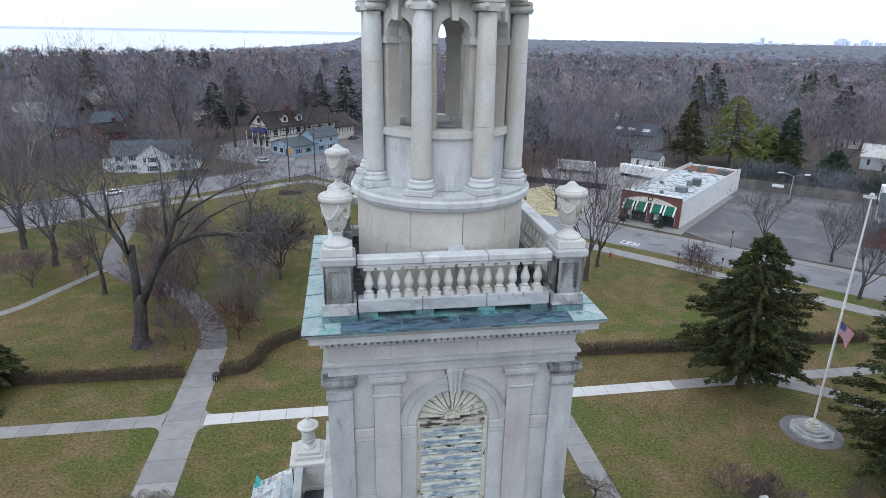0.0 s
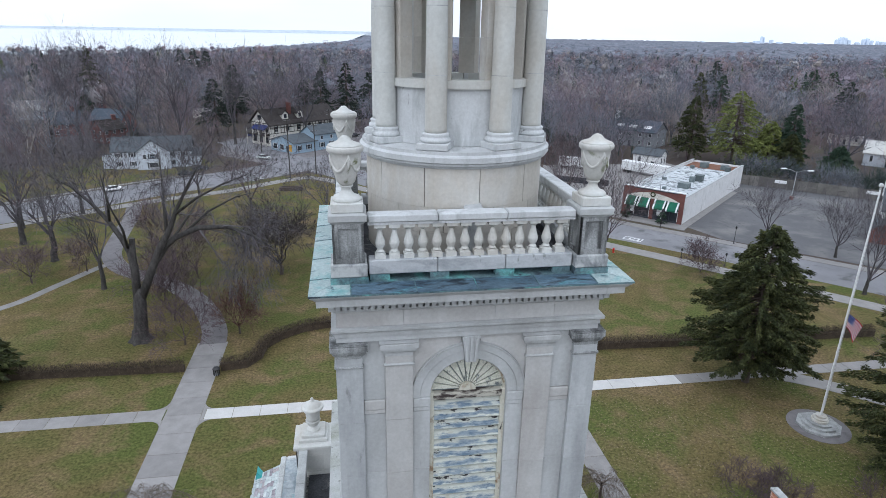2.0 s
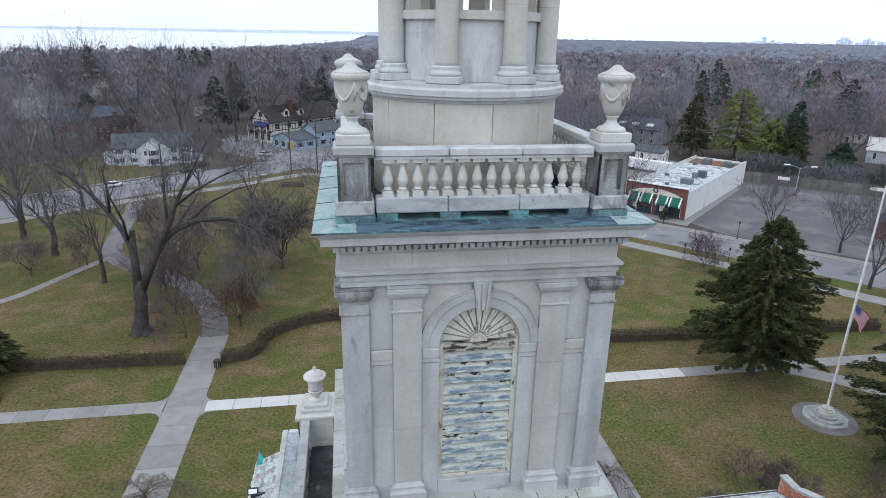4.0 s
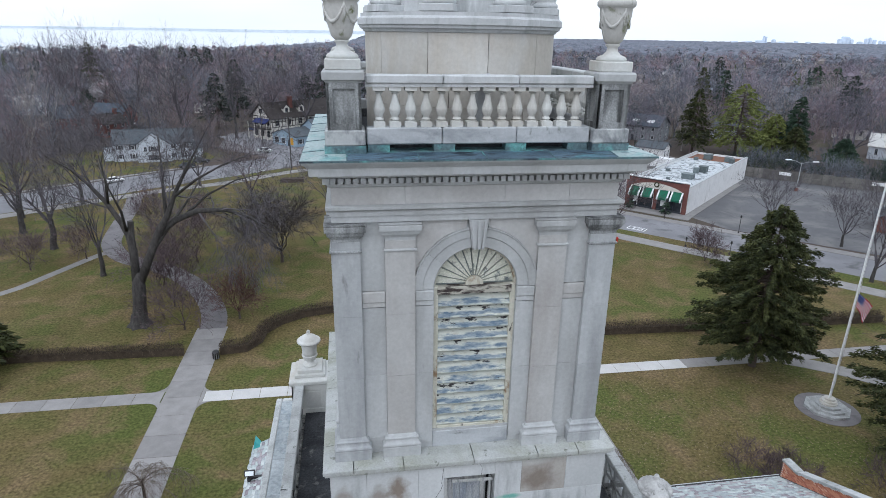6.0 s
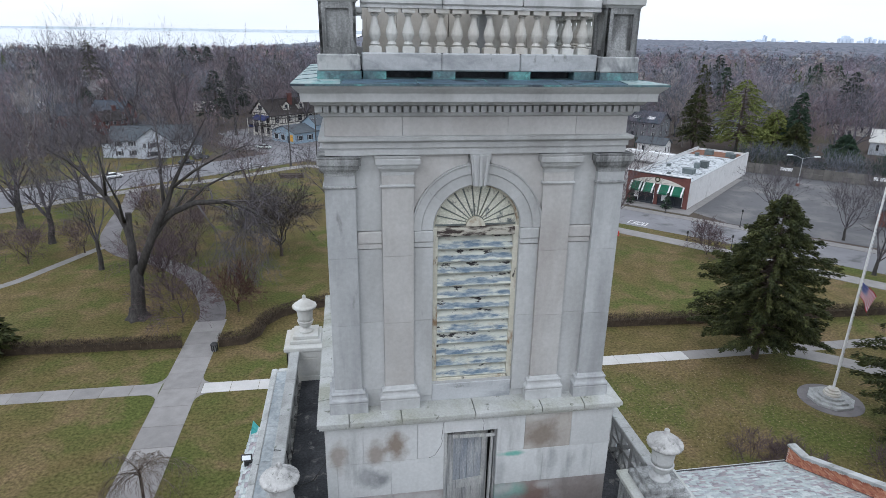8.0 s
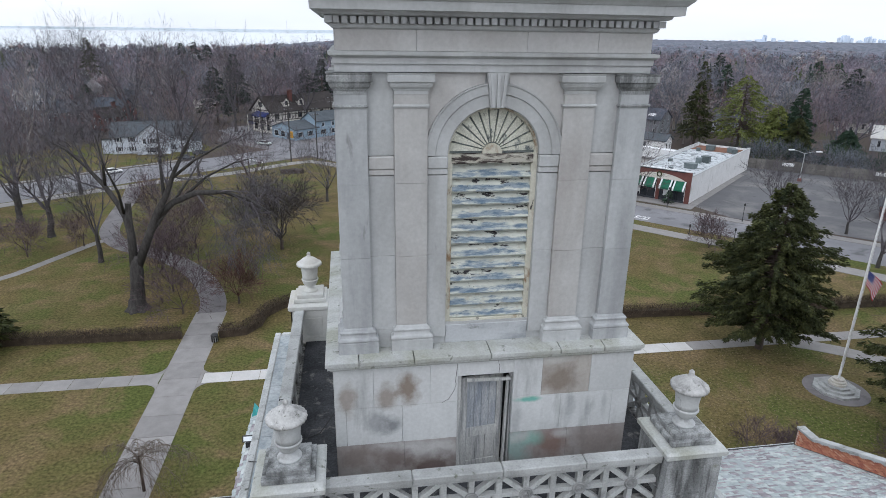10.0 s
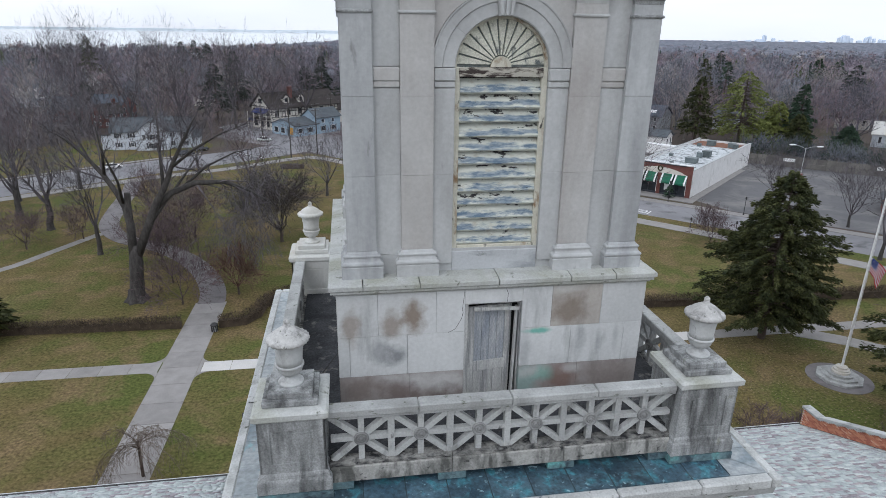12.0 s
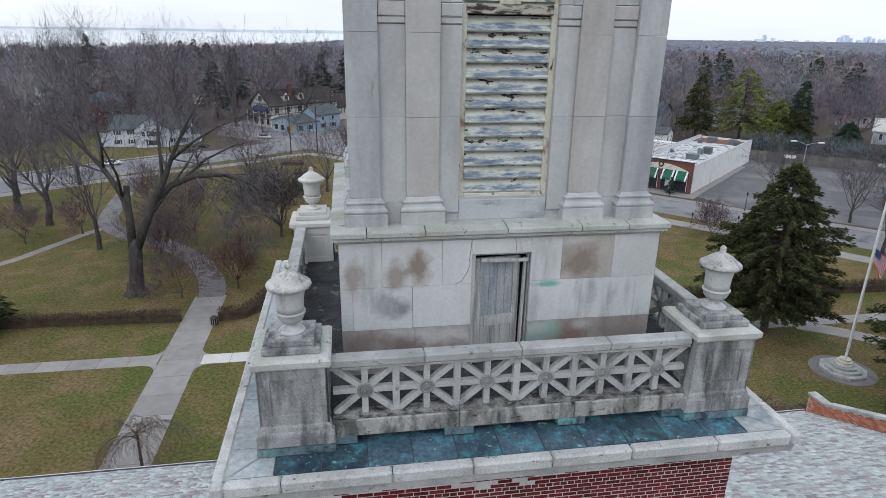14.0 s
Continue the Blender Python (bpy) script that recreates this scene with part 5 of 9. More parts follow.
ribbon("pavement_shop", [(50, 126), (58, 116.5), (70, 104.5), (82, 92), (96, 78)], 2.6, CONCRETE, 0.0, 0.10, "pale concrete pavement along the shops", "pavement", 3)
solid("parking_lot", prism(bmesh.new(), [(72.9, 110.9), (76, 101), (98, 80), (150, 104), (165, 125), (140, 135), (117, 155), (112.2, 149)], "z", -0.02, 0.036), ASPHALT_LOT, "empty grey asphalt car park", "road", "structure")
solid("yard", prism(bmesh.new(), [(46, 132), (57, 119.5), (62.5, 122.5), (103, 161), (113, 157), (106, 180), (62, 180), (56, 158)], "z", -0.02, 0.04), CONCRETE, "worn concrete service yard behind the shop", "road", "structure")
solid("house_lawn", prism(bmesh.new(), [(-118, 120), (-82.4, 148.4), (-61.8, 165.6), (-45.6, 177.6), (-44, 190), (-50, 202), (-84, 204), (-125, 160)], "z", -0.02, 0.02), GRASS, "dormant front lawn of the white house", "lawn", "structure")
solid("corner_paving", prism(bmesh.new(), [(-46, 206), (-27, 188), (-14, 194), (4, 212), (24, 232), (14, 252), (-20, 264), (-48, 238)], "z", -0.02, 0.024), CONCRETE_OLD, "worn paved yard round the corner buildings", "pavement", "structure")
ribbon("pavement_houses", [(-116, 119), (-81.6, 147.2), (-61.2, 164.4), (-45.2, 176.3)], 1.5, CONCRETE, 0.0, 0.06, "narrow concrete pavement along the house lawns", "pavement", 3)
# the lake beyond the woods
bm = prism(bmesh.new(), [(-4500, 1030), (-900, 1000), (-420, 1100), (-150, 1500), (20, 2400), (170, 4590), (-4500, 4590)], "z", -0.5, 0.05)
for v in bm.verts:
    v.co.z += 40.0 * max(0.0, v.co.y - 1000) / 3590
solid("lake", bm, WATER, "pale calm lake under white sky", "water", "structure")

# fallen leaves on the lawn by the flagpole
rng = np.random.default_rng(8)
n = 9000
C = np.stack([rng.uniform(22, 62, n), rng.uniform(20, 49, n) , rng.uniform(0.022, 0.05, n)], 1)
a = rng.uniform(0, 6.28, n)
r = rng.uniform(0.03, 0.075, n)
ax, ay = np.stack([np.cos(a) * r, np.sin(a) * r, rng.uniform(0, 0.03, n)], 1), np.stack([-np.sin(a) * r, np.cos(a) * r, rng.uniform(0, 0.03, n)], 1)
LEAF_V = np.stack([C - ax, C + ay, C + ax, C - ay], 1)
LEAF = mat("dry_leaf", (0.15, 0.115, 0.07), (0.23, 0.18, 0.115), 2, 0.9, 0, 9, island=0.4)

# ---- roofs of the building round the tower ----
def np_mesh(name, V, F):
    """A mesh from arrays of places and of four-cornered faces."""
    V, F = np.asarray(V, np.float32).reshape(-1, 3), np.asarray(F, np.int32).reshape(-1, 4)
    me = bpy.data.meshes.new(name)
    me.vertices.add(len(V)), me.loops.add(F.size), me.polygons.add(len(F))
    me.vertices.foreach_set("co", V.ravel())
    me.loops.foreach_set("vertex_index", F.ravel())
    me.polygons.foreach_set("loop_start", np.arange(0, F.size, 4, dtype=np.int32))
    me.update(calc_edges=True)
    me.validate()
    return me


BOX_F = np.array([(0, 1, 5, 4), (1, 2, 6, 5), (2, 3, 7, 6), (3, 0, 4, 7), (4, 5, 6, 7)])


def slate_field(origin, across, down, normal, n_across, n_down, width, e, inside, rng, a_max):
    """Slates in broken courses as arrays: returns a list of eight-corner blocks."""
    out = []
    for j in range(n_down):
        shift = rng.uniform(-0.4, 0)
        a_next = shift
        for i in range(n_across):
            a, b = a_next, j * e
            w = min(width * rng.uniform(0.6, 1.45), a_max - a)
            if w < 0.05:
                break
            a_next += w
            if not inside(a + w / 2, b + e / 2):
                continue
            g, t = 0.006, 0.022 + rng.uniform(0, 0.012)
            drop = rng.choice((0, 0, 0, 0.04, 0.06))
            low = [(a + g, b + e + 0.02 + drop), (a + w - g, b + e + 0.02 + drop), (a + w - g, b - 0.01), (a + g, b - 0.01)]
            lift = (t, t, 0.002, 0.002)
            out.append([origin + across * x + down * y - normal * 0.01 for x, y in low] + [origin + across * x + down * y + normal * h for (x, y), h in zip(low, lift)])
    return out


SLOPE = 0.43
RIDGE_Y, RIDGE_Z, EAVE_Y, EAVE_Z = 2.55, 18.2, 16.9, 12.2
roof = thing("main_roof", Matrix.Identity(4), "grey and mauve slate pitched roof with dark eaves gutter", "roof")
XE = 23.4
bm = bmesh.new()
prism(bm, [(EAVE_Y, EAVE_Z - 0.3), (EAVE_Y, EAVE_Z), (RIDGE_Y, RIDGE_Z), (2 * RIDGE_Y - EAVE_Y, EAVE_Z), (2 * RIDGE_Y - EAVE_Y, EAVE_Z - 0.3)], "x", -38, XE)
part("roof_deck", bm, ROOF_TAR, roof)
rng = random.Random(5)
down = Vector((0, EAVE_Y - RIDGE_Y, EAVE_Z - RIDGE_Z))
run = down.length
down.normalize()
up = Vector((1, 0, 0)).cross(down)
up = up if up.z > 0 else -up
o = Vector((-38, RIDGE_Y, RIDGE_Z))
W_SL, E_SL = 0.33, 0.205


def off_tower(a, b):
    x, y = -38 + a, RIDGE_Y + b * down.y
    return not (abs(x) < 4.0 and abs(y - 2.55) < 4.0) and x < XE - 0.1 and b < run - 0.05


blocks = slate_field(o, Vector((1, 0, 0)), down, up, int(75 / W_SL), int(run / E_SL) + 1, W_SL, E_SL, off_tower, rng, 61.3)
near = [b for b in blocks if 12.0 < b[0].x < 16.0 and b[0].y > 9.5]
rest = [b for b in blocks if not (12.0 < b[0].x < 16.0 and b[0].y > 9.5)]
V = np.array([[tuple(p) for p in b] for b in rest])
F = (BOX_F[None] + 8 * np.arange(len(V))[:, None, None])
part("slating", np_mesh("slating", V, F), SLATES[0], roof, "joined slate courses", kind="stuff")
NEAR_SLATES = near[:300]
V = np.array([[tuple(p) for p in b] for b in near[300:]] or [[tuple(p) for p in near[0]]])
part("slating", np_mesh("slating", V, BOX_F[None] + 8 * np.arange(len(V))[:, None, None]), SLATES[0], roof, kind="stuff")
blocks = slate_field(o, Vector((1, 0, 0)), Vector((0, -down.y, down.z)), Vector((0, -up.y, up.z)), int(75 / 0.9), int(run / 0.6), 0.9, 0.6, lambda a, b: not (abs(a - 38) < 4 and b < 4) and a < 61, rng, 61.3)
V = np.array([[tuple(p) for p in b] for b in blocks])
part("slating", np_mesh("slating", V, BOX_F[None] + 8 * np.arange(len(V))[:, None, None]), SLATES[0], roof, kind="stuff")
part("gutter", boxes((-38, XE, EAVE_Y, EAVE_Y + 0.16, EAVE_Z - 0.14, EAVE_Z + 0.01)), IRON, roof, "black eaves gutter")
part("gutter_rim", boxes((-38, XE, EAVE_Y + 0.16, EAVE_Y + 0.20, EAVE_Z - 0.14, EAVE_Z + 0.03)), STONE_PALE, roof)
WALL_B = mat("plain_brick_wall", (0.24, 0.08, 0.06), (0.32, 0.12, 0.09), 3, 0.9, 0.3, 20)
hall = thing("hall", Matrix.Identity(4), "long brick building carrying the tower and slate roof", "building")
part("wall", boxes((-37.6, XE, -11.2, 16.3, 0, 12.0)), WALL_B, hall)
part("gable", prism(bmesh.new(), [(16.3, 11.9), (RIDGE_Y, 18.0), (-11.2, 11.9)], "x", XE - 0.4, XE - 0.02), WALL_B, hall)

# gable parapet in orange brick with stone coping
gable = thing("gable_parapet", Matrix.Identity(4), "orange brick gable parapet with grey stone coping along the slates", "parapet")
part("brick_core", prism(bmesh.new(), [(17.0, 11.0), (17.0, 13.25), (15.9, 13.25), (RIDGE_Y, 13.25 + 13.35 * SLOPE), (RIDGE_Y, 17.0)], "x", XE + 0.02, XE + 0.38), MORTAR, gable)
part("coping_flat", boxes((XE - 0.06, XE + 0.46, 15.75, 17.08, 13.25, 13.40), bevel=0.02), STONE_COPING, gable)
for k in range(9):
    ya, yb = 15.72 - 1.45 * k, 15.72 - 1.45 * (k + 1) + 0.02
    bm = bmesh.new()
    prism(bm, [(y, 13.26 + (15.9 - y) * SLOPE + h) for y, h in ((ya, 0), (yb, 0), (yb, 0.16), (ya, 0.16))], "x", XE - 0.06, XE + 0.46)
    part("coping_stone", bm, STONE_COPING if k % 2 else STONE, gable)
VB = []
for c in range(70):
    z = 11.9 + c * 0.0755
    for i in range(62):
        y = 16.99 - i * 0.225 - (c % 2) * 0.11
        top = 13.24 if y > 15.9 else 13.24 + (15.9 - y) * SLOPE
        low = 12.0 + max(0.0, 16.9 - y) * SLOPE - 0.1
        if z + 0.03 < top and z > low and y > 3:
            VB.append([(XE - 0.004, y - 0.213, z), (XE - 0.004, y, z), (XE + 0.1, y, z), (XE + 0.1, y - 0.213, z), (XE - 0.004, y - 0.213, z + 0.062), (XE - 0.004, y, z + 0.062), (XE + 0.1, y, z + 0.062), (XE + 0.1, y - 0.213, z + 0.062)])
VB = np.array(VB)
part("brickwork", np_mesh("brickwork", VB, BOX_F[None] + 8 * np.arange(len(VB))[:, None, None]), BRICK_ORANGE, gable, kind="stuff")

# entrance portico roof in front, its copper-tipped corner and floodlight
portico = thing("portico", Matrix.Identity(4), "slate-roofed entrance portico in front of the tower", "portico")
part("portico_body", boxes((-7.6, 7.6, 16.4, 21.6, 0, 13.6)), STONE, portico)
part("roof_deck", prism(bmesh.new(), [(-8.45, 13.7), (8.45, 13.7), (8.45, 13.95), (0, 17.6), (-8.45, 13.95)], "y", 8.0, 21.9), ROOF_TAR, portico)
for s in (-1, 1):
    ac, dn = Vector((0, 1, 0)), Vector((s * 8.45, 0, 13.98 - 17.63)).normalized()
    nm = Vector((-dn.z * s, 0, dn.x * s))
    nm = nm if nm.z > 0 else -nm
    blocks = slate_field(Vector((0, 8.0, 17.62)), ac, dn, nm, int(24 / W_SL), 46, W_SL, E_SL, lambda a, b: b < 9.15, rng, 13.85)
    V = np.array([[tuple(p) for p in b] for b in blocks])
    part("slating", np_mesh("slating", V, BOX_F[None] + 8 * np.arange(len(V))[:, None, None]), SLATES[0], portico, kind="stuff")
bm = bmesh.new()
prism(bm, [(-8.5, 13.7), (-7.9, 13.95), (-8.3, 14.6)], "y", 21.4, 21.95)
part("corner_flashing", bm, mat("bright_patina", (0.05, 0.34, 0.34), (0.09, 0.42, 0.40), 4, 0.6, 0.1), portico, "bright turquoise copper corner piece")
flood = thing("floodlight", Matrix.Translation((-8.3, 18.6, 13.95)) @ Matrix.Scale(0.8, 4), "black floodlight on a bracket at the portico eaves", "floodlight")
part("arm", boxes((0.0, 1.3, -0.1, 0.1, 0.35, 0.52), (-0.05, 0.2, -0.14, 0.14, -0.6, 0.5)), IRON, flood)
m = Matrix.Translation((0.15, -0.1, 0.85)) @ Matrix.Rotation(radians(-30), 4, "X")
part("lamp_housing", boxes((-0.36, 0.36, -0.12, 0.12, -0.22, 0.22), bevel=0.03), IRON, flood, m=m)
part("lens", boxes((-0.28, 0.28, -0.15, -0.12, -0.15, 0.15)), mat("pale_glass", (0.75, 0.8, 0.82), (0.8, 0.85, 0.88), 3, 0.15, 0), flood, m=m)

solid("leaf_litter", np_mesh("leaf_litter", LEAF_V, np.arange(4 * len(LEAF_V))), LEAF, "scattered dry tan leaves on the lawn", "leaves", "stuff")

# ---- trees ----
def seg_mesh(name, segs, n=3, mats=None):
    """Tapered n-sided twigs and limbs from rows of (x0 y0 z0 x1 y1 z1 r0 r1)."""
    S = np.asarray(segs, np.float64)
    P, Q, R0, R1 = S[:, 0:3], S[:, 3:6], S[:, 6], S[:, 7]
    D = Q - P
    D /= np.linalg.norm(D, axis=1)[:, None] + 1e-9
    ref = np.where(np.abs(D[:, 2:3]) > 0.9, [[1.0, 0, 0]], [[0, 0, 1.0]])
    A = np.cross(D, ref)
    A /= np.linalg.norm(A, axis=1)[:, None] + 1e-9
    B = np.cross(D, A)
    V = np.empty((len(S), 2 * n, 3))
    for k in range(n):
        c, s = math.cos(2 * math.pi * k / n), math.sin(2 * math.pi * k / n)
        V[:, k] = P + (c * A + s * B) * R0[:, None]
        V[:, n + k] = Q + (c * A + s * B) * R1[:, None]
    F = np.array([(k, (k + 1) % n, n + (k + 1) % n, n + k) for k in range(n)])
    F = F[None] + 2 * n * np.arange(len(S))[:, None, None]
    return np_mesh(name, V, F)


def ribbons(rows, rng):
    """Twigs as flat four-cornered slips, most of them lying flat."""
    S = np.asarray(rows, np.float64)
    P, Q = S[:, 0:3], S[:, 3:6]
    side = np.cross(Q - P, rng.normal(0, 0.45, (len(S), 3)) + np.array((0, 0, 1.0)))
    side /= np.linalg.norm(side, axis=1)[:, None] + 1e-9
    a, b = side * S[:, 6:7], side * S[:, 7:8]
    return np.stack([P - a, P + a, Q + b, Q - b], 1)


def thick_quads(rows):
    """Limbs as three-sided tapered bars, four-cornered faces only."""
    me = seg_mesh("tmp", rows, 3)
    co = np.empty(len(me.vertices) * 3, np.float32)
    me.vertices.foreach_get("co", co)
    bpy.data.meshes.remove(me)
    V = co.reshape(-1, 6, 3)
    return np.concatenate([V[:, (k, (k + 1) % 3, 3 + (k + 1) % 3, 3 + k)] for k in range(3)])


def twig_mesh(name, rows, seed, limit=0.05):
    """Limbs as three-sided bars, finer twigs as slips, in one mesh."""
    r_ = np.random.default_rng(seed)
    V = np.concatenate([thick_quads([q for q in rows if q[6] > limit]), ribbons([q for q in rows if q[6] <= limit], r_)])
    return np_mesh(name, V, np.arange(len(V) * 4).reshape(-1, 4))


def unit(v):
    k = math.sqrt(v[0] * v[0] + v[1] * v[1] + v[2] * v[2]) + 1e-9
    return (v[0] / k, v[1] / k, v[2] / k)


def branch(segs, rng, p, d, length, r, level, top, kids, up, wiggle, ratio, thin, angle=0.75):
    n = 4 if level < 2 else 3 if level < 3 else 2
    for i in range(n):
        d = unit((d[0] + rng.gauss(0, wiggle), d[1] + rng.gauss(0, wiggle), d[2] + rng.gauss(0, wiggle) + up))
        q = (p[0] + d[0] * length / n, p[1] + d[1] * length / n, p[2] + d[2] * length / n)
        ra, rb = max(thin, r * (1 - 0.75 * i / n)), max(thin, r * (1 - 0.75 * (i + 1) / n))
        segs.append((*p, *q, ra, rb))
        p = q
        if level < top and (i > 0 or level > 1):
            for _ in range(kids[level] if i < n - 1 else kids[level] + 1):
                side = unit((rng.gauss(0, 1), rng.gauss(0, 1), rng.gauss(0, 0.7)))
                e = unit((d[0] + side[0] * angle, d[1] + side[1] * angle, d[2] + side[2] * angle))
                branch(segs, rng, p, e, length * ratio * rng.uniform(0.75, 1.2), rb * 0.7, level + 1, top, kids, up, wiggle, ratio, thin, angle)


def bare_tree(seed, height, fork, r, limbs=5, top=4, kids=(0, 2, 2, 2, 2), lean=0.55, up=0.06, wiggle=0.13, ratio=0.62, thin=0.02):
    """Trunk rows and crown rows of a leafless tree with its foot at the origin."""
    rng = random.Random(seed)
    trunk, crown = [], []
    p = (0.0, 0.0, -0.1)
    trunk.append((*p, 0.0, 0.0, 0.35 * fork * 0.3, r * 1.45, r * 1.1))
    n, p = 5, (0.0, 0.0, 0.35 * fork * 0.3)
    z0 = p[2]
    for i in range(n):
        q = (p[0] + rng.gauss(0, 0.05 * r * 3), p[1] + rng.gauss(0, 0.05 * r * 3), z0 + (fork - z0) * (i + 1) / n)
        trunk.append((*p, *q, r * (1.1 - 0.07 * i), r * (1.1 - 0.07 * (i + 1))))
        p = q
    for k in range(limbs):
        a = 2 * math.pi * k / limbs + rng.uniform(-0.4, 0.4)
        s = lean * rng.uniform(0.5, 1.3) if k else 0.12
        d = unit((math.cos(a) * s, math.sin(a) * s, 1.0))
        start = (p[0], p[1], p[2] - rng.uniform(0, 0.25) * fork)
        branch(crown, rng, start, d, (height - fork) * rng.uniform(0.62, 0.8), r * rng.uniform(0.42, 0.6), 1, top, kids, up, wiggle, ratio, thin)
    return trunk, crown


BARK = mat("grey_bark", (0.036, 0.034, 0.033), (0.082, 0.076, 0.072), 3, 0.95, 0.6, 12, stretch=(1, 1, 0.3))
BARK_BROWN = mat("brown_bark", (0.06, 0.048, 0.042), (0.10, 0.078, 0.068), 3, 0.95, 0.5, 12)
TWIG = mat("grey_twigs", (0.078, 0.072, 0.080), (0.125, 0.115, 0.125), 1, 0.95, 0, 9, island=0.35)
TWIG_TAN = mat("tan_grey_twigs", (0.13, 0.105, 0.085), (0.19, 0.155, 0.13), 1, 0.95, 0, 9, island=0.4)
TWIG_DARK = mat("dark_brown_twigs", (0.055, 0.046, 0.046), (0.090, 0.075, 0.074), 1, 0.95, 0, 9, island=0.35)
TWIG_RED = mat("reddish_twigs", (0.085, 0.045, 0.04), (0.125, 0.068, 0.058), 1, 0.95, 0, 9, island=0.35)
TWIG_PURPLE = mat("purple_brown_twigs", (0.080, 0.058, 0.064), (0.125, 0.092, 0.098), 1, 0.95, 0, 9, island=0.35)


def plant_tree(name, x, y, seed, label, twig=TWIG, bark=BARK, group="", **kw):
    t, c = bare_tree(seed, **kw)
    tree = thing(name, Matrix.Translation((x, y, 0)), label, "tree", group)
    part("trunk", seg_mesh("trunk", t, 9), bark, tree)
    part("crown", twig_mesh("crown", c, seed), twig, tree)
    return tree


# the great elm with its long horizontal limb
elm = thing("elm_tree", Matrix.Translation((-30.7, 69.0, 0)), "large leafless elm with forked trunk and long drooping limb", "tree")
rng = random.Random(3)
ELM_ARMS = [  # (dx, dy, z, radius) along each main limb
    [(0, 0, -0.1, 1.25), (0.11, 0, 0.8, 0.98), (0.4, 0, 3.5, 0.84), (0.6, 0, 5.4, 0.86), (0.72, 0, 6.8, 0.7), (0.9, 0, 7.6, 0.4)],
    [(0.4, 0, 6, 0.56), (0.58, 0.2, 10.4, 0.5), (0.22, 0.4, 12.6, 0.42), (-0.56, 0.8, 14.2, 0.36), (-1.98, 1.2, 16.6, 0.3), (-3.98, 1.6, 19.1, 0.2), (-6, 2, 21, 0.12), (-8.48, 2, 22.6, 0.05)],
    [(0.8, 0, 6, 0.58), (2.92, 0, 10.6, 0.52), (4.28, -0.2, 13.4, 0.46), (5.6, -0.4, 15.5, 0.36), (6.86, -0.6, 18.3, 0.26), (8.86, -0.9, 21.8, 0.16), (10.48, -1, 24.4, 0.06)],
    [(3.78, 0, 12.4, 0.4), (6.08, 0.3, 14.4, 0.4), (8.9, 0.7, 15.5, 0.36), (12.4, 1, 15.5, 0.29), (15.46, 1, 14.3, 0.2), (18.26, 1, 12.3, 0.07)],
    [(5.3, -0.3, 15, 0.24), (4.98, 1.2, 18.4, 0.19), (4.76, 2.6, 21.8, 0.12), (4.6, 3.4, 25, 0.05)],
    [(6.66, -0.6, 17.8, 0.2), (9.96, -2.2, 20.3, 0.16), (13.24, -3.4, 22.2, 0.1), (16.72, -4, 23.6, 0.04)],
    [(-1.9, 1.2, 16.5, 0.2), (-1.04, -0.6, 19.8, 0.15), (-0.82, -2, 23.4, 0.05)],
    [(2.32, 0, 9.6, 0.27), (4.28, 2.8, 12.4, 0.22), (6.52, 6.5, 15.6, 0.14), (8.04, 9.5, 18.2, 0.05)],
    [(0, 0.5, 13, 0.2), (0.9, -2.6, 16.5, 0.16), (0.8, -5, 20, 0.09), (0.9, -6.4, 22.5, 0.04)],
    [(7.4, 0.5, 15, 0.2), (10.04, 2.6, 17.2, 0.15), (13.32, 4.4, 18.6, 0.09), (16.44, 5.2, 19.2, 0.04)],
]
for li, limb in enumerate(ELM_ARMS):
    bm = tube(bmesh.new(), [q[:3] for q in limb], [q[3] for q in limb], 9)
    bmesh.ops.recalc_face_normals(bm, faces=bm.faces)
    part("trunk" if li == 0 else "limb", bm, BARK, elm, smooth=True)
part("trunk_stub", tube(bmesh.new(), [(0.55, 0.2, 10.2), (0.6, 0.25, 12.5), (0.75, 0.3, 14.5)], [0.44, 0.40, 0.37], 9), BARK, elm)
part("root_flare", lathe(bmesh.new(), [(1.75, -0.1), (1.35, 0.25), (1.05, 0.8), (0.9, 1.6)], 14, wave=lambda k, r, z: 0.18 * r * math.sin(k * 2.7)), BARK, elm, smooth=True)
crown = []
for li, limb in enumerate(ELM_ARMS[1:]):
    for a, b in zip(limb[1:], limb[2:]):
        for i in range(3 if li != 2 else 5):
            t = rng.random()
            p = tuple(a[k] + (b[k] - a[k]) * t for k in range(3))
            if p[2] < 15.5 and not (li == 2 and p[0] > 9.5):
                continue  # the lower limbs are bare
            d = unit((b[0] - a[0] + rng.gauss(0, 3), b[1] - a[1] + rng.gauss(0, 3), b[2] - a[2] + rng.gauss(0, 2)))
            droop = -0.12 if li == 2 else 0.01
            branch(crown, rng, p, d, rng.uniform(3.5, 6.5), max(0.06, a[3] * 0.40), 1, 4, (0, 2, 2, 1), droop, 0.15, 0.58, 0.016)
part("crown", twig_mesh("crown", crown, 3), TWIG, elm)

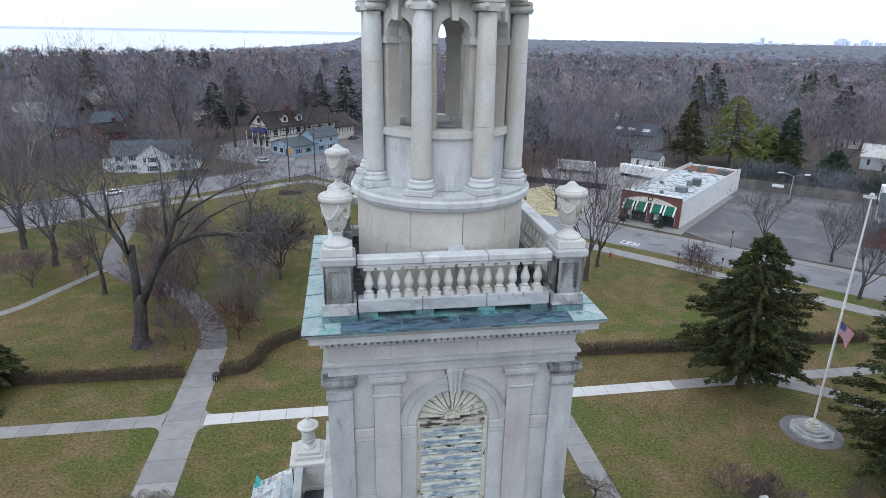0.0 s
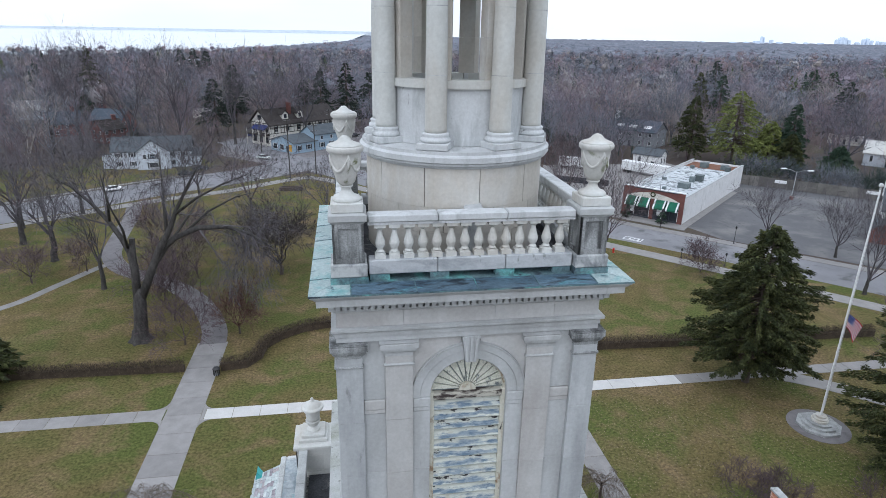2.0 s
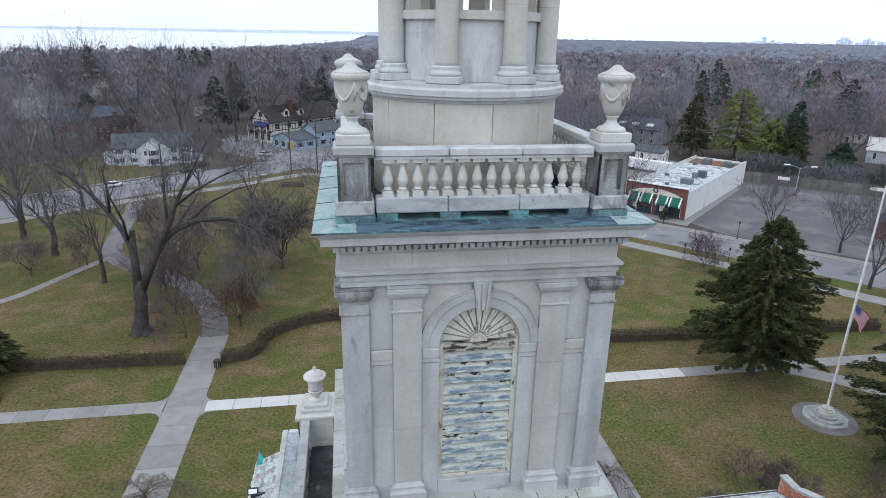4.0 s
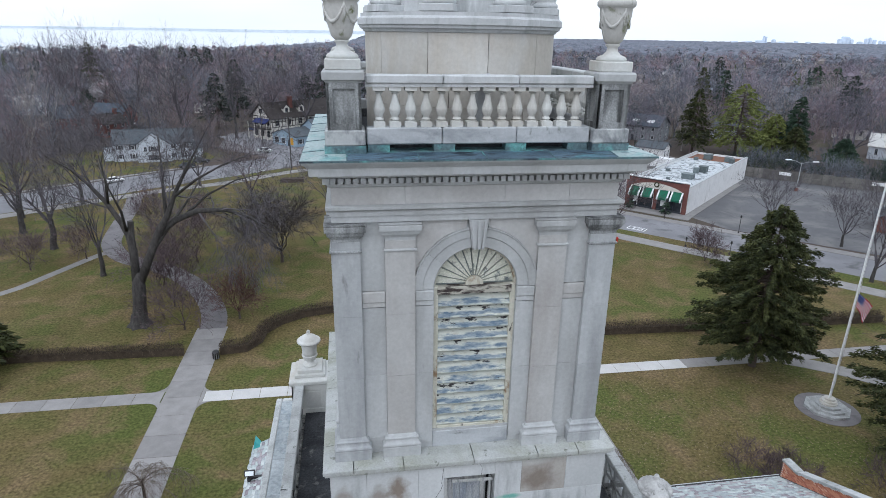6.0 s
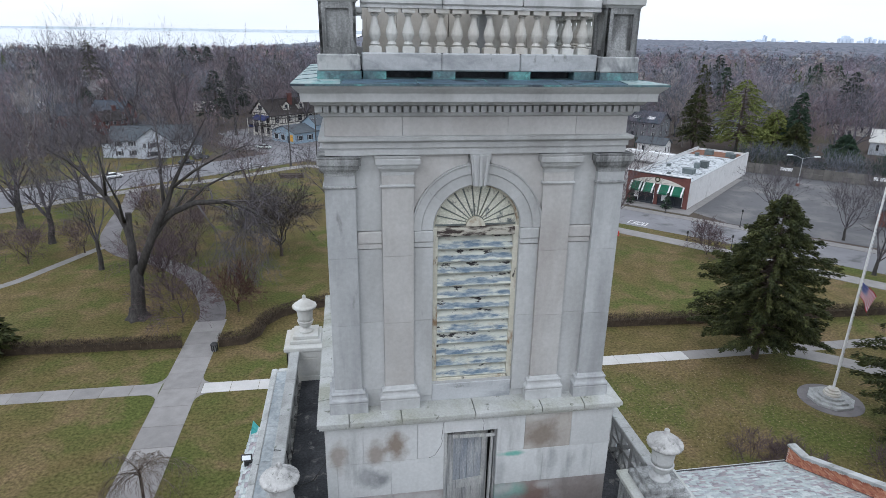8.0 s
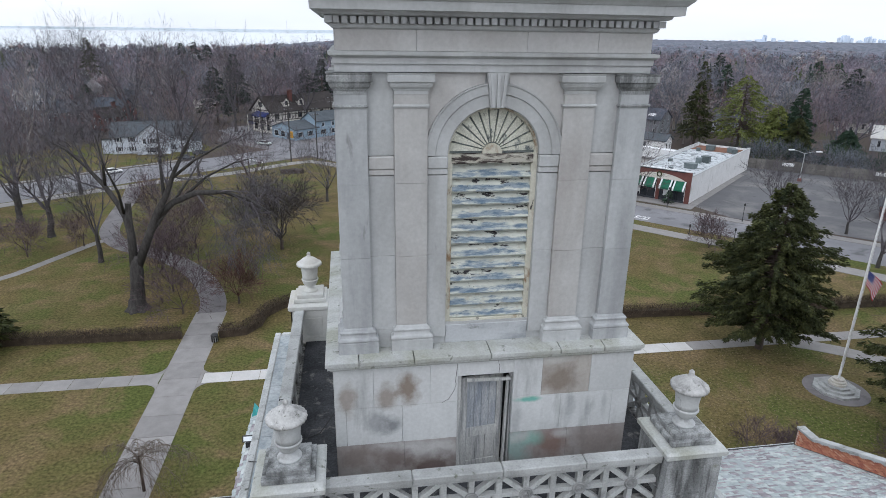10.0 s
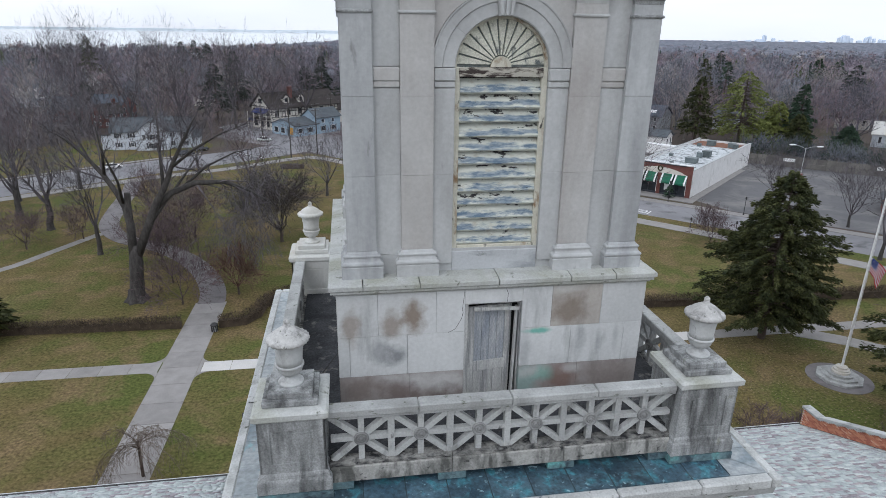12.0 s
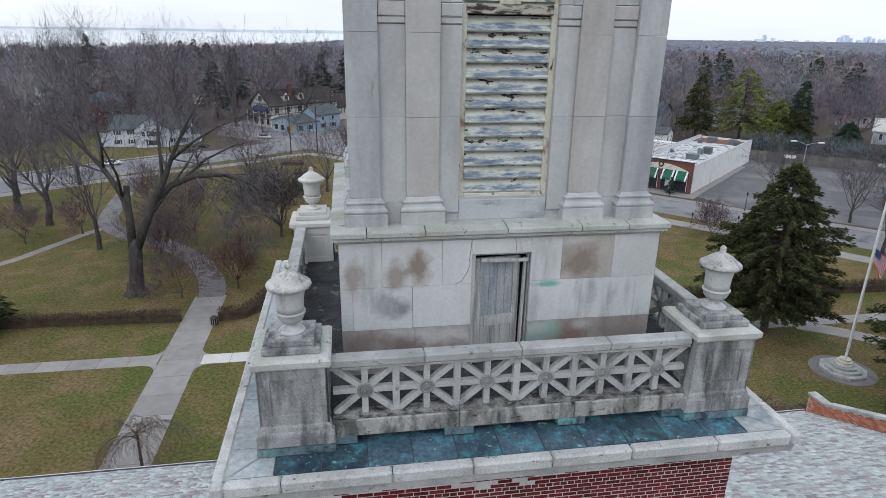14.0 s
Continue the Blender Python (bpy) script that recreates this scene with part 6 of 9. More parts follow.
PARK = [  # x, y, seed, height, fork, radius, limbs, lean, twig, label
    (-65.0, 113.0, 21, 17, 5.0, 0.55, 6, 0.6, TWIG), (-55.2, 102.7, 22, 15, 5.5, 0.55, 6, 0.6, TWIG), (-41.9, 88.1, 23, 15, 5.0, 0.36, 5, 0.45, TWIG),
    (-74, 116, 24, 16, 4.5, 0.5, 6, 0.6, TWIG), (-70, 124, 25, 17, 5, 0.4, 6, 0.6, TWIG_PURPLE), (-84, 112, 26, 18, 5, 0.5, 6, 0.6, TWIG), (-62, 134, 28, 15, 4.5, 0.4, 6, 0.6, TWIG),
    (39.6, 84.5, 27, 21, 5.5, 0.42, 6, 0.42, TWIG), (44.5, 91, 36, 15, 4, 0.3, 6, 0.5, TWIG_PURPLE), (-24.7, 133.4, 29, 12, 3.0, 0.3, 6, 0.7, TWIG_PURPLE), (-7.2, 122.5, 30, 12, 3.2, 0.3, 6, 0.6, TWIG),
    (83.7, 97.4, 31, 11, 3.0, 0.28, 6, 0.7, TWIG), (92, 88, 32, 10, 2.5, 0.25, 7, 0.8, TWIG), (83, 71, 33, 15, 3, 0.3, 7, 0.6, TWIG), (95, 64, 34, 14, 3, 0.3, 7, 0.6, TWIG), (70, 48, 35, 9, 1.5, 0.2, 7, 0.8, TWIG_PURPLE),
    (50, 131, 39, 13, 3.5, 0.28, 6, 0.6, TWIG_PURPLE), (59, 147, 40, 12, 3, 0.26, 6, 0.6, TWIG_PURPLE), (72, 158, 51, 12, 3, 0.26, 6, 0.65, TWIG), (45, 141, 53, 11, 3, 0.24, 6, 0.65, TWIG_RED),
    (-40, 150, 37, 13, 3, 0.3, 6, 0.6, TWIG), (-2, 140, 38, 11, 3, 0.25, 6, 0.6, TWIG_PURPLE),
]
for x, y, seed, h, fork, r, n, lean, tw in PARK:
    plant_tree("bare_tree", x, y, seed, "tall leafless park tree with spreading grey limbs", tw, BARK, "park trees", height=h, fork=fork, r=r, limbs=n, lean=lean, top=4, kids=(0, 2, 2, 1))
# tall old trees whose tops stand against the lake
for k, (x, y, h) in enumerate(((-99, 211, 29), (-91, 213, 28), (-76, 218, 30), (-61, 222, 28), (-43, 227, 27), (-31, 228, 26), (-17, 230, 27))):
    plant_tree("bare_tree", x, y, 140 + k, "tall leafless tree rising above the neighbourhood woods", TWIG, BARK, "shore trees", height=h, fork=8.0, r=0.5, limbs=6, lean=0.5, top=4, kids=(0, 2, 2, 2))
SMALL = [
    (-14.1, 91.3, 41, 11.0, 2.4, 0.26, 13, 0.85, TWIG_DARK, "round-headed leafless ornamental tree with fine twigs"), (-17.8, 69.3, 42, 5.4, 1.2, 0.15, 9, 0.8, TWIG_RED, "small reddish leafless ornamental tree beside the path"),
    (-24.5, 66.8, 43, 6.0, 0.9, 0.13, 6, 1.0, TWIG_PURPLE, "small purplish leafless ornamental tree beside the path"), (-27.6, 74.5, 44, 7.5, 1.2, 0.14, 7, 0.9, TWIG_PURPLE, "small purplish leafless ornamental tree beside the path"),
    (-31.2, 83.0, 45, 7.5, 1.2, 0.14, 7, 0.9, TWIG_PURPLE, "small purplish leafless ornamental tree beside the path"), (-28.5, 93.0, 46, 9.0, 1.4, 0.15, 8, 0.9, TWIG_PURPLE, "purplish leafless ornamental tree beyond the path bend"),
    (-54.4, 92.0, 47, 6.0, 1.2, 0.13, 7, 0.9, TWIG_PURPLE, "small leafless ornamental tree on the lawn"), (-47.5, 96.5, 48, 5.5, 1.2, 0.12, 6, 0.9, TWIG_PURPLE, "small leafless ornamental tree on the lawn"),
    (-38.5, 107, 49, 8.0, 1.4, 0.14, 7, 0.9, TWIG_PURPLE, "leafless ornamental tree near the paths"), (-34, 100, 50, 8.0, 1.4, 0.14, 7, 0.9, TWIG, "leafless ornamental tree near the paths"),
    (60.5, 83.5, 52, 4.5, 0.4, 0.1, 9, 1.2, TWIG_PURPLE, "low spreading leafless shrub by the pavement"),
]
for x, y, seed, h, fork, r, n, lean, tw, label in SMALL:
    plant_tree("ornamental_tree", x, y, seed, label, tw, BARK_BROWN, "ornamental trees", height=h, fork=fork, r=r, limbs=n, lean=lean * 1.2, top=4, kids=(0, 2, 3, 3) if n > 10 else (0, 2, 2, 2), up=0.015, wiggle=0.16, ratio=0.6 if n > 10 else 0.64, thin=0.024 if n > 10 else 0.019)


def weeping(x, y, seed, h, label):
    rng = random.Random(seed)
    tree = thing("weeping_tree", Matrix.Translation((x, y, 0)), label, "tree", "weeping trees")
    trunk, crown = [(0, 0, -0.1, 0.05, 0, h * 0.55, 0.14, 0.1)], []
    for k in range(17):
        a = 2 * math.pi * k / 17 + rng.uniform(-0.3, 0.3)
        p, d, r = (0.05, 0.0, h * rng.uniform(0.42, 0.55)), (math.cos(a) * 0.8, math.sin(a) * 0.8, rng.uniform(0.8, 1.7)), 0.045
        for i in range(7):
            d = unit((d[0] + rng.gauss(0, 0.12), d[1] + rng.gauss(0, 0.12), d[2] - 0.34))
            q = tuple(p[j] + d[j] * h * 0.105 for j in range(3))
            crown.append((*p, *q, r, r * 0.8))
            p, r = q, r * 0.8
            for _ in range(7 if i else 2):
                e, t, w = unit((d[0] + rng.gauss(0, 0.8), d[1] + rng.gauss(0, 0.8), d[2] + rng.gauss(0, 0.4))), p, max(0.009, r * 0.4)
                for _ in range(4):
                    e = unit((e[0] + rng.gauss(0, 0.15), e[1] + rng.gauss(0, 0.15), e[2] - 0.38))
                    u = tuple(t[j] + e[j] * h * rng.uniform(0.04, 0.075) for j in range(3))
                    if u[2] > 0.2:
                        crown.append((*t, *u, w, w * 0.8))
                    t = u
    part("trunk", seg_mesh("trunk", trunk, 8), BARK_BROWN, tree)
    part("crown", seg_mesh("crown", crown, 3), TWIG_TAN, tree)


weeping(-19.6, 33.0, 61, 6.0, "small weeping leafless tree beside the path")
weeping(19.2, 31.0, 62, 4.5, "small weeping leafless tree beside the path")
weeping(-19.0, 22.0, 63, 6.0, "small weeping leafless tree beside the path")


# ---- evergreens: sprays of needles along drooping branches ----
def conifer(seed, h, radius, n_branch, per, spray, shape=0.8, bare=0.06, droop=0.25, rag=0.3, full=0.0):
    """Rows of four-cornered needle sprays, and of twigs, with the foot at the origin."""
    rng = np.random.default_rng(seed)
    V, segs = [], []
    z = h * (bare + (1 - bare) * rng.random(n_branch) ** 1.15)
    for zi in z:
        a = rng.uniform(0, 2 * math.pi)
        f = 1 - (zi / h)
        lobe = 1 + 0.9 * rag * (math.sin(2 * a + seed) * 0.4 + math.sin(3 * a + zi * 0.55 + seed) * 0.45 + math.sin(5 * a - zi * 0.9) * 0.25)
        L = radius * ((f ** shape) if not full else (1 - (zi / h) ** full) ** 0.85 * min(1.0, 0.6 + 1.3 * zi / h)) * lobe * rng.uniform(1 - rag * 0.7, 1 + rag * 0.4) + 0.25
        c, s = math.cos(a), math.sin(a)
        dz = rng.uniform(-0.05, 0.35) * (0.4 + f)
        m = max(3, int(per * (0.35 + L / radius)))
        t = np.sort(rng.uniform(0.12, 1.0, m) ** (0.6 if full else 1.0))
        x, y = c * L * t, s * L * t
        zz = zi + L * (dz * t * 0.6 - droop * t * t)
        segs.append((0, 0, zi, c * L * 0.7, s * L * 0.7, zi + L * (dz * 0.42 - droop * 0.49), 0.02 + 0.012 * L, 0.012))
        side = rng.normal(0, 1, m)
        ln = spray * rng.uniform(0.7, 1.4, m)
        w = spray * rng.uniform(*((0.11, 0.21) if full else (0.16, 0.3)), m)
        if full:
            zz = zz + rng.normal(0, 0.16, m)
        dx, dy, dd = c + -s * side * 0.9, s + c * side * 0.9, -rng.uniform(-0.1 if full else 0.15, 0.7, m)
        k = np.sqrt(dx ** 2 + dy ** 2 + dd ** 2)
        D = np.stack([dx, dy, dd], 1) / k[:, None]
        N = rng.normal(0, 1, (m, 3))
        S = np.cross(D, N)
        S /= np.linalg.norm(S, axis=1)[:, None]
        P = np.stack([x, y, zz], 1)
        V.append(np.stack([P, P + D * (ln * 0.45)[:, None] + S * w[:, None], P + D * ln[:, None], P + D * (ln * 0.45)[:, None] - S * w[:, None]], 1))
    return np.concatenate(V), segs


def quads(V):
    return np.arange(len(V) * 4).reshape(-1, 4)


NEEDLES = mat("dark_green_needles", (0.020, 0.030, 0.012), (0.086, 0.094, 0.031), 0.6, 0.8, 0, 6, island=0.6)
NEEDLES_DEEP = mat("deep_green_needles", (0.022, 0.034, 0.027), (0.045, 0.062, 0.048), 0.4, 0.85, 0, 6, island=0.5)
NEEDLES_GOLD = mat("yellow_green_needles", (0.115, 0.145, 0.035), (0.19, 0.21, 0.062), 0.4, 0.8, 0, 6, island=0.5)
NEEDLES_BLUE = mat("blue_green_needles", (0.025, 0.05, 0.03), (0.05, 0.085, 0.055), 0.4, 0.8, 0, 6, island=0.5)


def plant_conifer(name, x, y, seed, h, radius, nb, per, spray, material, label, group="", **kw):
    V, segs = conifer(seed, h, radius, nb, per, spray, **kw)
    tree = thing(name, Matrix.Translation((x, y, 0)), label, "tree", group)
    part("trunk", seg_mesh("trunk", [(0, 0, -0.2, 0, 0, h * 0.5, 0.022 * h, 0.014 * h), (0, 0, h * 0.5, 0, 0, h * 0.97, 0.014 * h, 0.02)], 8), BARK_BROWN, tree)
    part("branching", seg_mesh("branching", segs, 3), BARK_BROWN, tree, kind="stuff")
    part("foliage", np_mesh("foliage", V, quads(V)), material, tree, kind="stuff")
    return tree


plant_conifer("spruce_tree", 45.6, 48.4, 71, 20.0, 6.6, 430, 225, 0.40, NEEDLES, "broad dark green spruce with ragged drooping boughs", "lawn spruces", full=2.3, bare=0.13, rag=0.42, droop=0.1)
plant_conifer("spruce_tree", 52.3, 29.0, 72, 27.0, 7.2, 460, 180, 0.42, NEEDLES, "broad dark green spruce beside the flagpole", "lawn spruces", full=3.2, bare=0.05, rag=0.35, droop=0.12)
plant_conifer("spruce_tree", -46.6, 58.5, 73, 10.0, 6.0, 160, 40, 0.9, NEEDLES, "dark green spruce at the lawn edge", "lawn spruces", shape=0.5, bare=0.15)
PINES = [(116, 184, 22, 6.3, NEEDLES), (129, 179, 24, 10.5, NEEDLES_GOLD), (137, 172, 15, 5.5, NEEDLES_GOLD), (143.5, 170, 21, 5.5, NEEDLES_BLUE), (139, 164, 12, 4.5, NEEDLES), (152, 158, 9, 5, NEEDLES_BLUE), (-12, 262, 25, 6.5, NEEDLES_DEEP), (-1, 272, 28, 7.5, NEEDLES_DEEP), (9, 268, 24, 7, NEEDLES_DEEP), (-20, 280, 20, 6, NEEDLES_DEEP), (-62, 330, 18, 5, NEEDLES),
         (72, 215, 13, 4.5, NEEDLES_BLUE), (88, 270, 15, 6, NEEDLES), (185, 300, 15, 5, NEEDLES), (-118, 292, 12, 4, NEEDLES_BLUE), (-40, 375, 20, 6, NEEDLES), (250, 260, 17, 6, NEEDLES), (-84, 330, 16, 5, NEEDLES),
         (-119, 477, 27, 8, NEEDLES_DEEP), (-111, 482, 28, 9, NEEDLES_DEEP), (-103, 487, 26, 8, NEEDLES_DEEP), (-141, 365, 31, 6, NEEDLES), (-51.6, 286, 26, 6, NEEDLES_DEEP), (-54, 252, 22, 6.5, NEEDLES_DEEP),
         (256, 395, 27, 8, NEEDLES_DEEP), (170, 272, 25, 6, NEEDLES), (178, 266, 24, 7, NEEDLES_BLUE), (285, 337, 24, 9, NEEDLES_BLUE), (299, 337, 23, 9, NEEDLES_BLUE), (199, 212, 25, 7, NEEDLES_DEEP)]
for k, (x, y, h, r, mt) in enumerate(PINES):
    near_pine = 110 < x < 170
    plant_conifer("pine_tree", x, y, 80 + k, h, r, 230 if near_pine else 160, 46 if near_pine else 26, 0.75 if near_pine else 1.1, mt, "tall evergreen pine standing among bare trees", "far pines", full=3.2 if mt is NEEDLES_GOLD else 1.6, bare=0.18, rag=0.45)

# ---- hedges of clipped twigs ----
HEDGE = mat("brown_hedge_twigs", (0.058, 0.044, 0.032), (0.118, 0.090, 0.064), 1.0, 0.95, 0, 12, island=0.6)


def hedge(pts, w, h, label):
    rng = np.random.default_rng(len(pts) + int(abs(pts[0][0])))
    P = [Vector((*p, 0)) for p in pts]
    length = sum((b - a).length for a, b in zip(P, P[1:]))
    hg = thing("hedge", Matrix.Identity(4), label, "hedge", "clipped hedges")
    bm = bmesh.new()
    rows = []
    for i, p in enumerate(P):
        d = (P[min(i + 1, len(P) - 1)] - P[max(i - 1, 0)]).normalized()
        s = Vector((-d.y, d.x, 0)) * w * 0.22
        rows.append([bm.verts.new(q) for q in (p + s, p - s, p - s * 0.9 + Vector((0, 0, h * 0.62)), p + s * 0.9 + Vector((0, 0, h * 0.62)))])
    for a, b in zip(rows, rows[1:]):
        for i in range(4):
            bm.faces.new((a[i], a[(i + 1) % 4], b[(i + 1) % 4], b[i]))
    bm.faces.new(rows[0]), bm.faces.new(rows[-1][::-1])
    part("hedge_core", bm, HEDGE, hg)
    V = []
    for a, b in zip(P, P[1:]):
        n = int(270 * (b - a).length)
        t, u = rng.random(n), rng.uniform(-0.5, 0.5, n)
        d = (b - a).normalized()
        s = np.array((-d.y, d.x, 0))
        z = h * np.where(np.abs(u) < 0.42, rng.uniform(0.6, 1.02, n), rng.uniform(0.05, 0.95, n))
        C = np.array(a)[None] + np.outer(t, np.array(b - a)) + np.outer(u * w, s)
        C[:, 2] = z
        D = rng.normal(0, 1, (n, 3)) * np.array((0.7, 0.7, 1.0)) + np.array((0, 0, 1.0))
        D *= (rng.uniform(0.12, 0.36, n) / np.linalg.norm(D, axis=1))[:, None]
        S = np.cross(D, rng.normal(0, 1, (n, 3)))
        S *= (0.018 / (np.linalg.norm(S, axis=1) + 1e-9))[:, None]
        V.append(np.stack([C - S, C + S, C + D + S, C + D - S], 1))
    V = np.concatenate(V)
    part("twig_mass", np_mesh("twig_mass", V, quads(V)), HEDGE, hg, kind="stuff")


hedge([(-95, 60.5), (-60, 60.3), (-41.3, 60.4), (-23.0, 59.8)], 1.3, 1.4, "long clipped brown hedge across the lawn")
hedge([(-18.6, 59.5), (-15.6, 59.9), (-14.2, 62), (-13.9, 64.5), (-12, 67), (-9, 69), (-5, 70), (0, 69.5), (5, 67), (9, 62), (12, 59.5), (20, 59.2), (44, 58.2), (72, 57.5)], 1.7, 1.5, "clipped brown hedge curving round a bay in the lawn")


# ---- low brown shrubs by the building ----
def shrub(x, y, seed, w, h):
    rng = random.Random(seed)
    s = thing("shrub", Matrix.Translation((x, y, 0)), "leafless brown twiggy shrub on the lawn", "shrub", "lawn shrubs")
    segs = []
    for k in range(26):
        a, r = rng.uniform(0, 6.28), rng.random() ** 0.5 * w * 0.4
        branch(segs, rng, (r * math.cos(a), r * math.sin(a), -0.05), unit((math.cos(a) * 0.5, math.sin(a) * 0.5, 1)), h * 0.6, 0.03, 1, 3, (0, 1, 2), 0.03, 0.2, 0.7, 0.013)
    part("twig_mass", seg_mesh("twig_mass", segs, 3), TWIG_PURPLE, s, kind="stuff")


for k, (x, y, w, h) in enumerate(((33.0, 30.5, 5, 2.2), (36.5, 29.5, 4, 2.0), (44.5, 26.5, 6, 2.6), (49.5, 25.0, 5, 2.4), (30.5, 24.5, 4, 2.0), (28, 28, 2.5, 1.4), (-17, 22, 4, 2.0))):
    shrub(x, y, 90 + k, w, h)

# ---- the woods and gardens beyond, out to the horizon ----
# bark tones, pushed paler and bluer to carry the distance haze
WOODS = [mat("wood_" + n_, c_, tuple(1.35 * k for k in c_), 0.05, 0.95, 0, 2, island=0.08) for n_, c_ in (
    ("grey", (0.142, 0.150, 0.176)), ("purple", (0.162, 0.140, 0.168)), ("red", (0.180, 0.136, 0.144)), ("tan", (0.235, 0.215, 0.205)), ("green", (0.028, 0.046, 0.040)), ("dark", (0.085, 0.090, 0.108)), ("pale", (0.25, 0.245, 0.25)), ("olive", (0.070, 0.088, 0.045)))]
ROAD_LINES = [[(-170, 60), (-110, 112), (-75, 139), (-55, 156), (-33, 172), (-10, 192), (15, 212), (60, 250)], [(-45, 235), (-25, 200), (-8, 180), (20, 145), (45, 120), (60, 106), (92, 73)]]
KEEP = [(128, 178, 13), (118, 170, 12), (138, 166, 9), (156, 158, 8), (108, 204, 13), (-60, 186, 13), (-46, 186, 9), (106, 204, 11), (100, 190, 9), (-112, 240, 9), (-146, 290, 9), (-60, 178, 12), (-72, 186, 8), (-24, 222, 14), (-8, 232, 14), (-14, 208, 10), (90, 132, 26), (104, 146, 22), (80, 150, 24), (104, 116, 26), (128, 124, 24), (146, 118, 22), (110, 214, 13), (98, 176, 11), (66, 176, 14), (112, 97, 16), (126, 100, 20), (64, 150, 22), (70, 130, 16),
        (-148, 300, 10), (-112, 250, 10), (-98, 256, 10), (-135, 585, 22), (-232, 500, 10), (-60, 172, 11), (-86, 172, 8), (-30, 190, 16), (-126, 318, 9), (-90, 236, 8), (-160, 330, 9), (235, 398, 18), (190, 372, 10), (182, 170, 11), (150, 215, 9), (-42, 262, 10), (-22, 300, 9), (-178, 280, 9), (205, 215, 9), (60, 300, 9), (120, 330, 9), (-70, 310, 9), (46, 138, 18)]


def clear(x, y):
    if y < 0.79 * x + 188 and y < -1.07 * x + 166:
        return False
    for line in ROAD_LINES:
        for (ax, ay), (bx, by) in zip(line, line[1:]):
            t = max(0.0, min(1.0, ((x - ax) * (bx - ax) + (y - ay) * (by - ay)) / ((bx - ax) ** 2 + (by - ay) ** 2)))
            if (x - ax - t * (bx - ax)) ** 2 + (y - ay - t * (by - ay)) ** 2 < 130:
                return False
    return all((x - a) ** 2 + (y - b) ** 2 > r * r for a, b, r in KEEP)


def in_lake(x, y):
    shore = [(-4500, 1030), (-900, 1000), (-420, 1100), (-150, 1500), (20, 2400), (170, 4590)]
    for (ax, ay), (bx, by) in zip(shore, shore[1:]):
        if ax <= x <= bx:
            return y > ay + (by - ay) * (x - ax) / (bx - ax)
    return False


def set_at(V, x, y, z, s, q):
    R = np.array([[math.cos(q), -math.sin(q), 0], [math.sin(q), math.cos(q), 0], [0, 0, 1]]) * s
    return V @ R.T + np.array((x, y, z))


rng = np.random.default_rng(17)
pr = random.Random(17)
TEMPLATES = []
for k in range(8):
    t, c = bare_tree(200 + k, 17.0, pr.uniform(2.5, 4.5), 0.34, limbs=5, top=4, kids=(0, 1, 2, 1), lean=pr.uniform(0.55, 0.9), up=0.045, wiggle=0.15, ratio=0.66, thin=0.030)
    rows_ = t + c
    TEMPLATES.append(np.concatenate([thick_quads([r_ for r_ in rows_ if r_[6] > 0.11]), ribbons([r_ for r_ in rows_ if r_[6] <= 0.11], rng)]))
BUSHES = []
for k in range(3):
    t, c = bare_tree(300 + k, 5.5, 0.5, 0.1, limbs=9, top=3, kids=(0, 2, 1), lean=1.1, up=0.02, wiggle=0.22, ratio=0.75, thin=0.03)
    BUSHES.append(ribbons(c, rng))
V, kinds = [], []
for n_try in range(380):
    a, r = radians(pr.uniform(-29.5, 47.5)), math.sqrt(pr.uniform(140 ** 2, 345 ** 2))
    x, y = r * math.sin(a), r * math.cos(a)
    if not clear(x, y):
        continue
    T = TEMPLATES[pr.randrange(8)]
    V.append(set_at(T, x, y, 0, pr.uniform(0.55, 1.15), pr.uniform(0, 6.28)))
    kinds.append(np.full(len(T), pr.choice((0, 0, 1, 1, 2, 2, 3, 5, 5))))
for n_try in range(270):
    a, r = radians(pr.uniform(-29.5, 47.5)), math.sqrt(pr.uniform(150 ** 2, 330 ** 2))
    x, y = r * math.sin(a), r * math.cos(a)
    if not clear(x, y):
        continue
    T = BUSHES[pr.randrange(3)]
    V.append(set_at(T, x, y, 0, pr.uniform(0.5, 1.2), pr.uniform(0, 6.28)))
    kinds.append(np.full(len(T), pr.choice((0, 1, 1, 2, 5, 5, 4))))
for k in range(90):
    t = pr.random()
    x, y = 113 + 72 * t + pr.uniform(1, 9), 150.5 - 62 * t + pr.uniform(1, 12)
    T = BUSHES[pr.randrange(3)]
    V.append(set_at(T, x, y, 0, pr.uniform(0.6, 1.3), pr.uniform(0, 6.28)))
    kinds.append(np.full(len(T), pr.choice((4, 4, 7, 5, 5, 0))))
for k in range(46):
    x, y = pr.choice(((92, 190), (86, 206), (178, 158), (84, 190), (72, 192), (60, 186), (98, 236), (126, 236)))
    x, y = x + pr.uniform(-9, 9), y + pr.uniform(-5, 9)
    T = BUSHES[pr.randrange(3)] if k % 2 else TEMPLATES[pr.randrange(8)]
    V.append(set_at(T, x, y, 0, pr.uniform(0.7, 1.5) if k % 2 else pr.uniform(0.5, 0.9), pr.uniform(0, 6.28)))
    kinds.append(np.full(len(T), pr.choice((0, 1, 2, 2, 4, 5))))
V = np.concatenate(V)
me = np_mesh("woods_near", V, quads(V))
for m_ in WOODS:
    me.materials.append(m_)
me.polygons.foreach_set("material_index", np.concatenate(kinds).astype(np.int32))
solid("woods_near", me, None, "dense leafless neighbourhood trees in grey and purplish brown", "trees", "stuff")


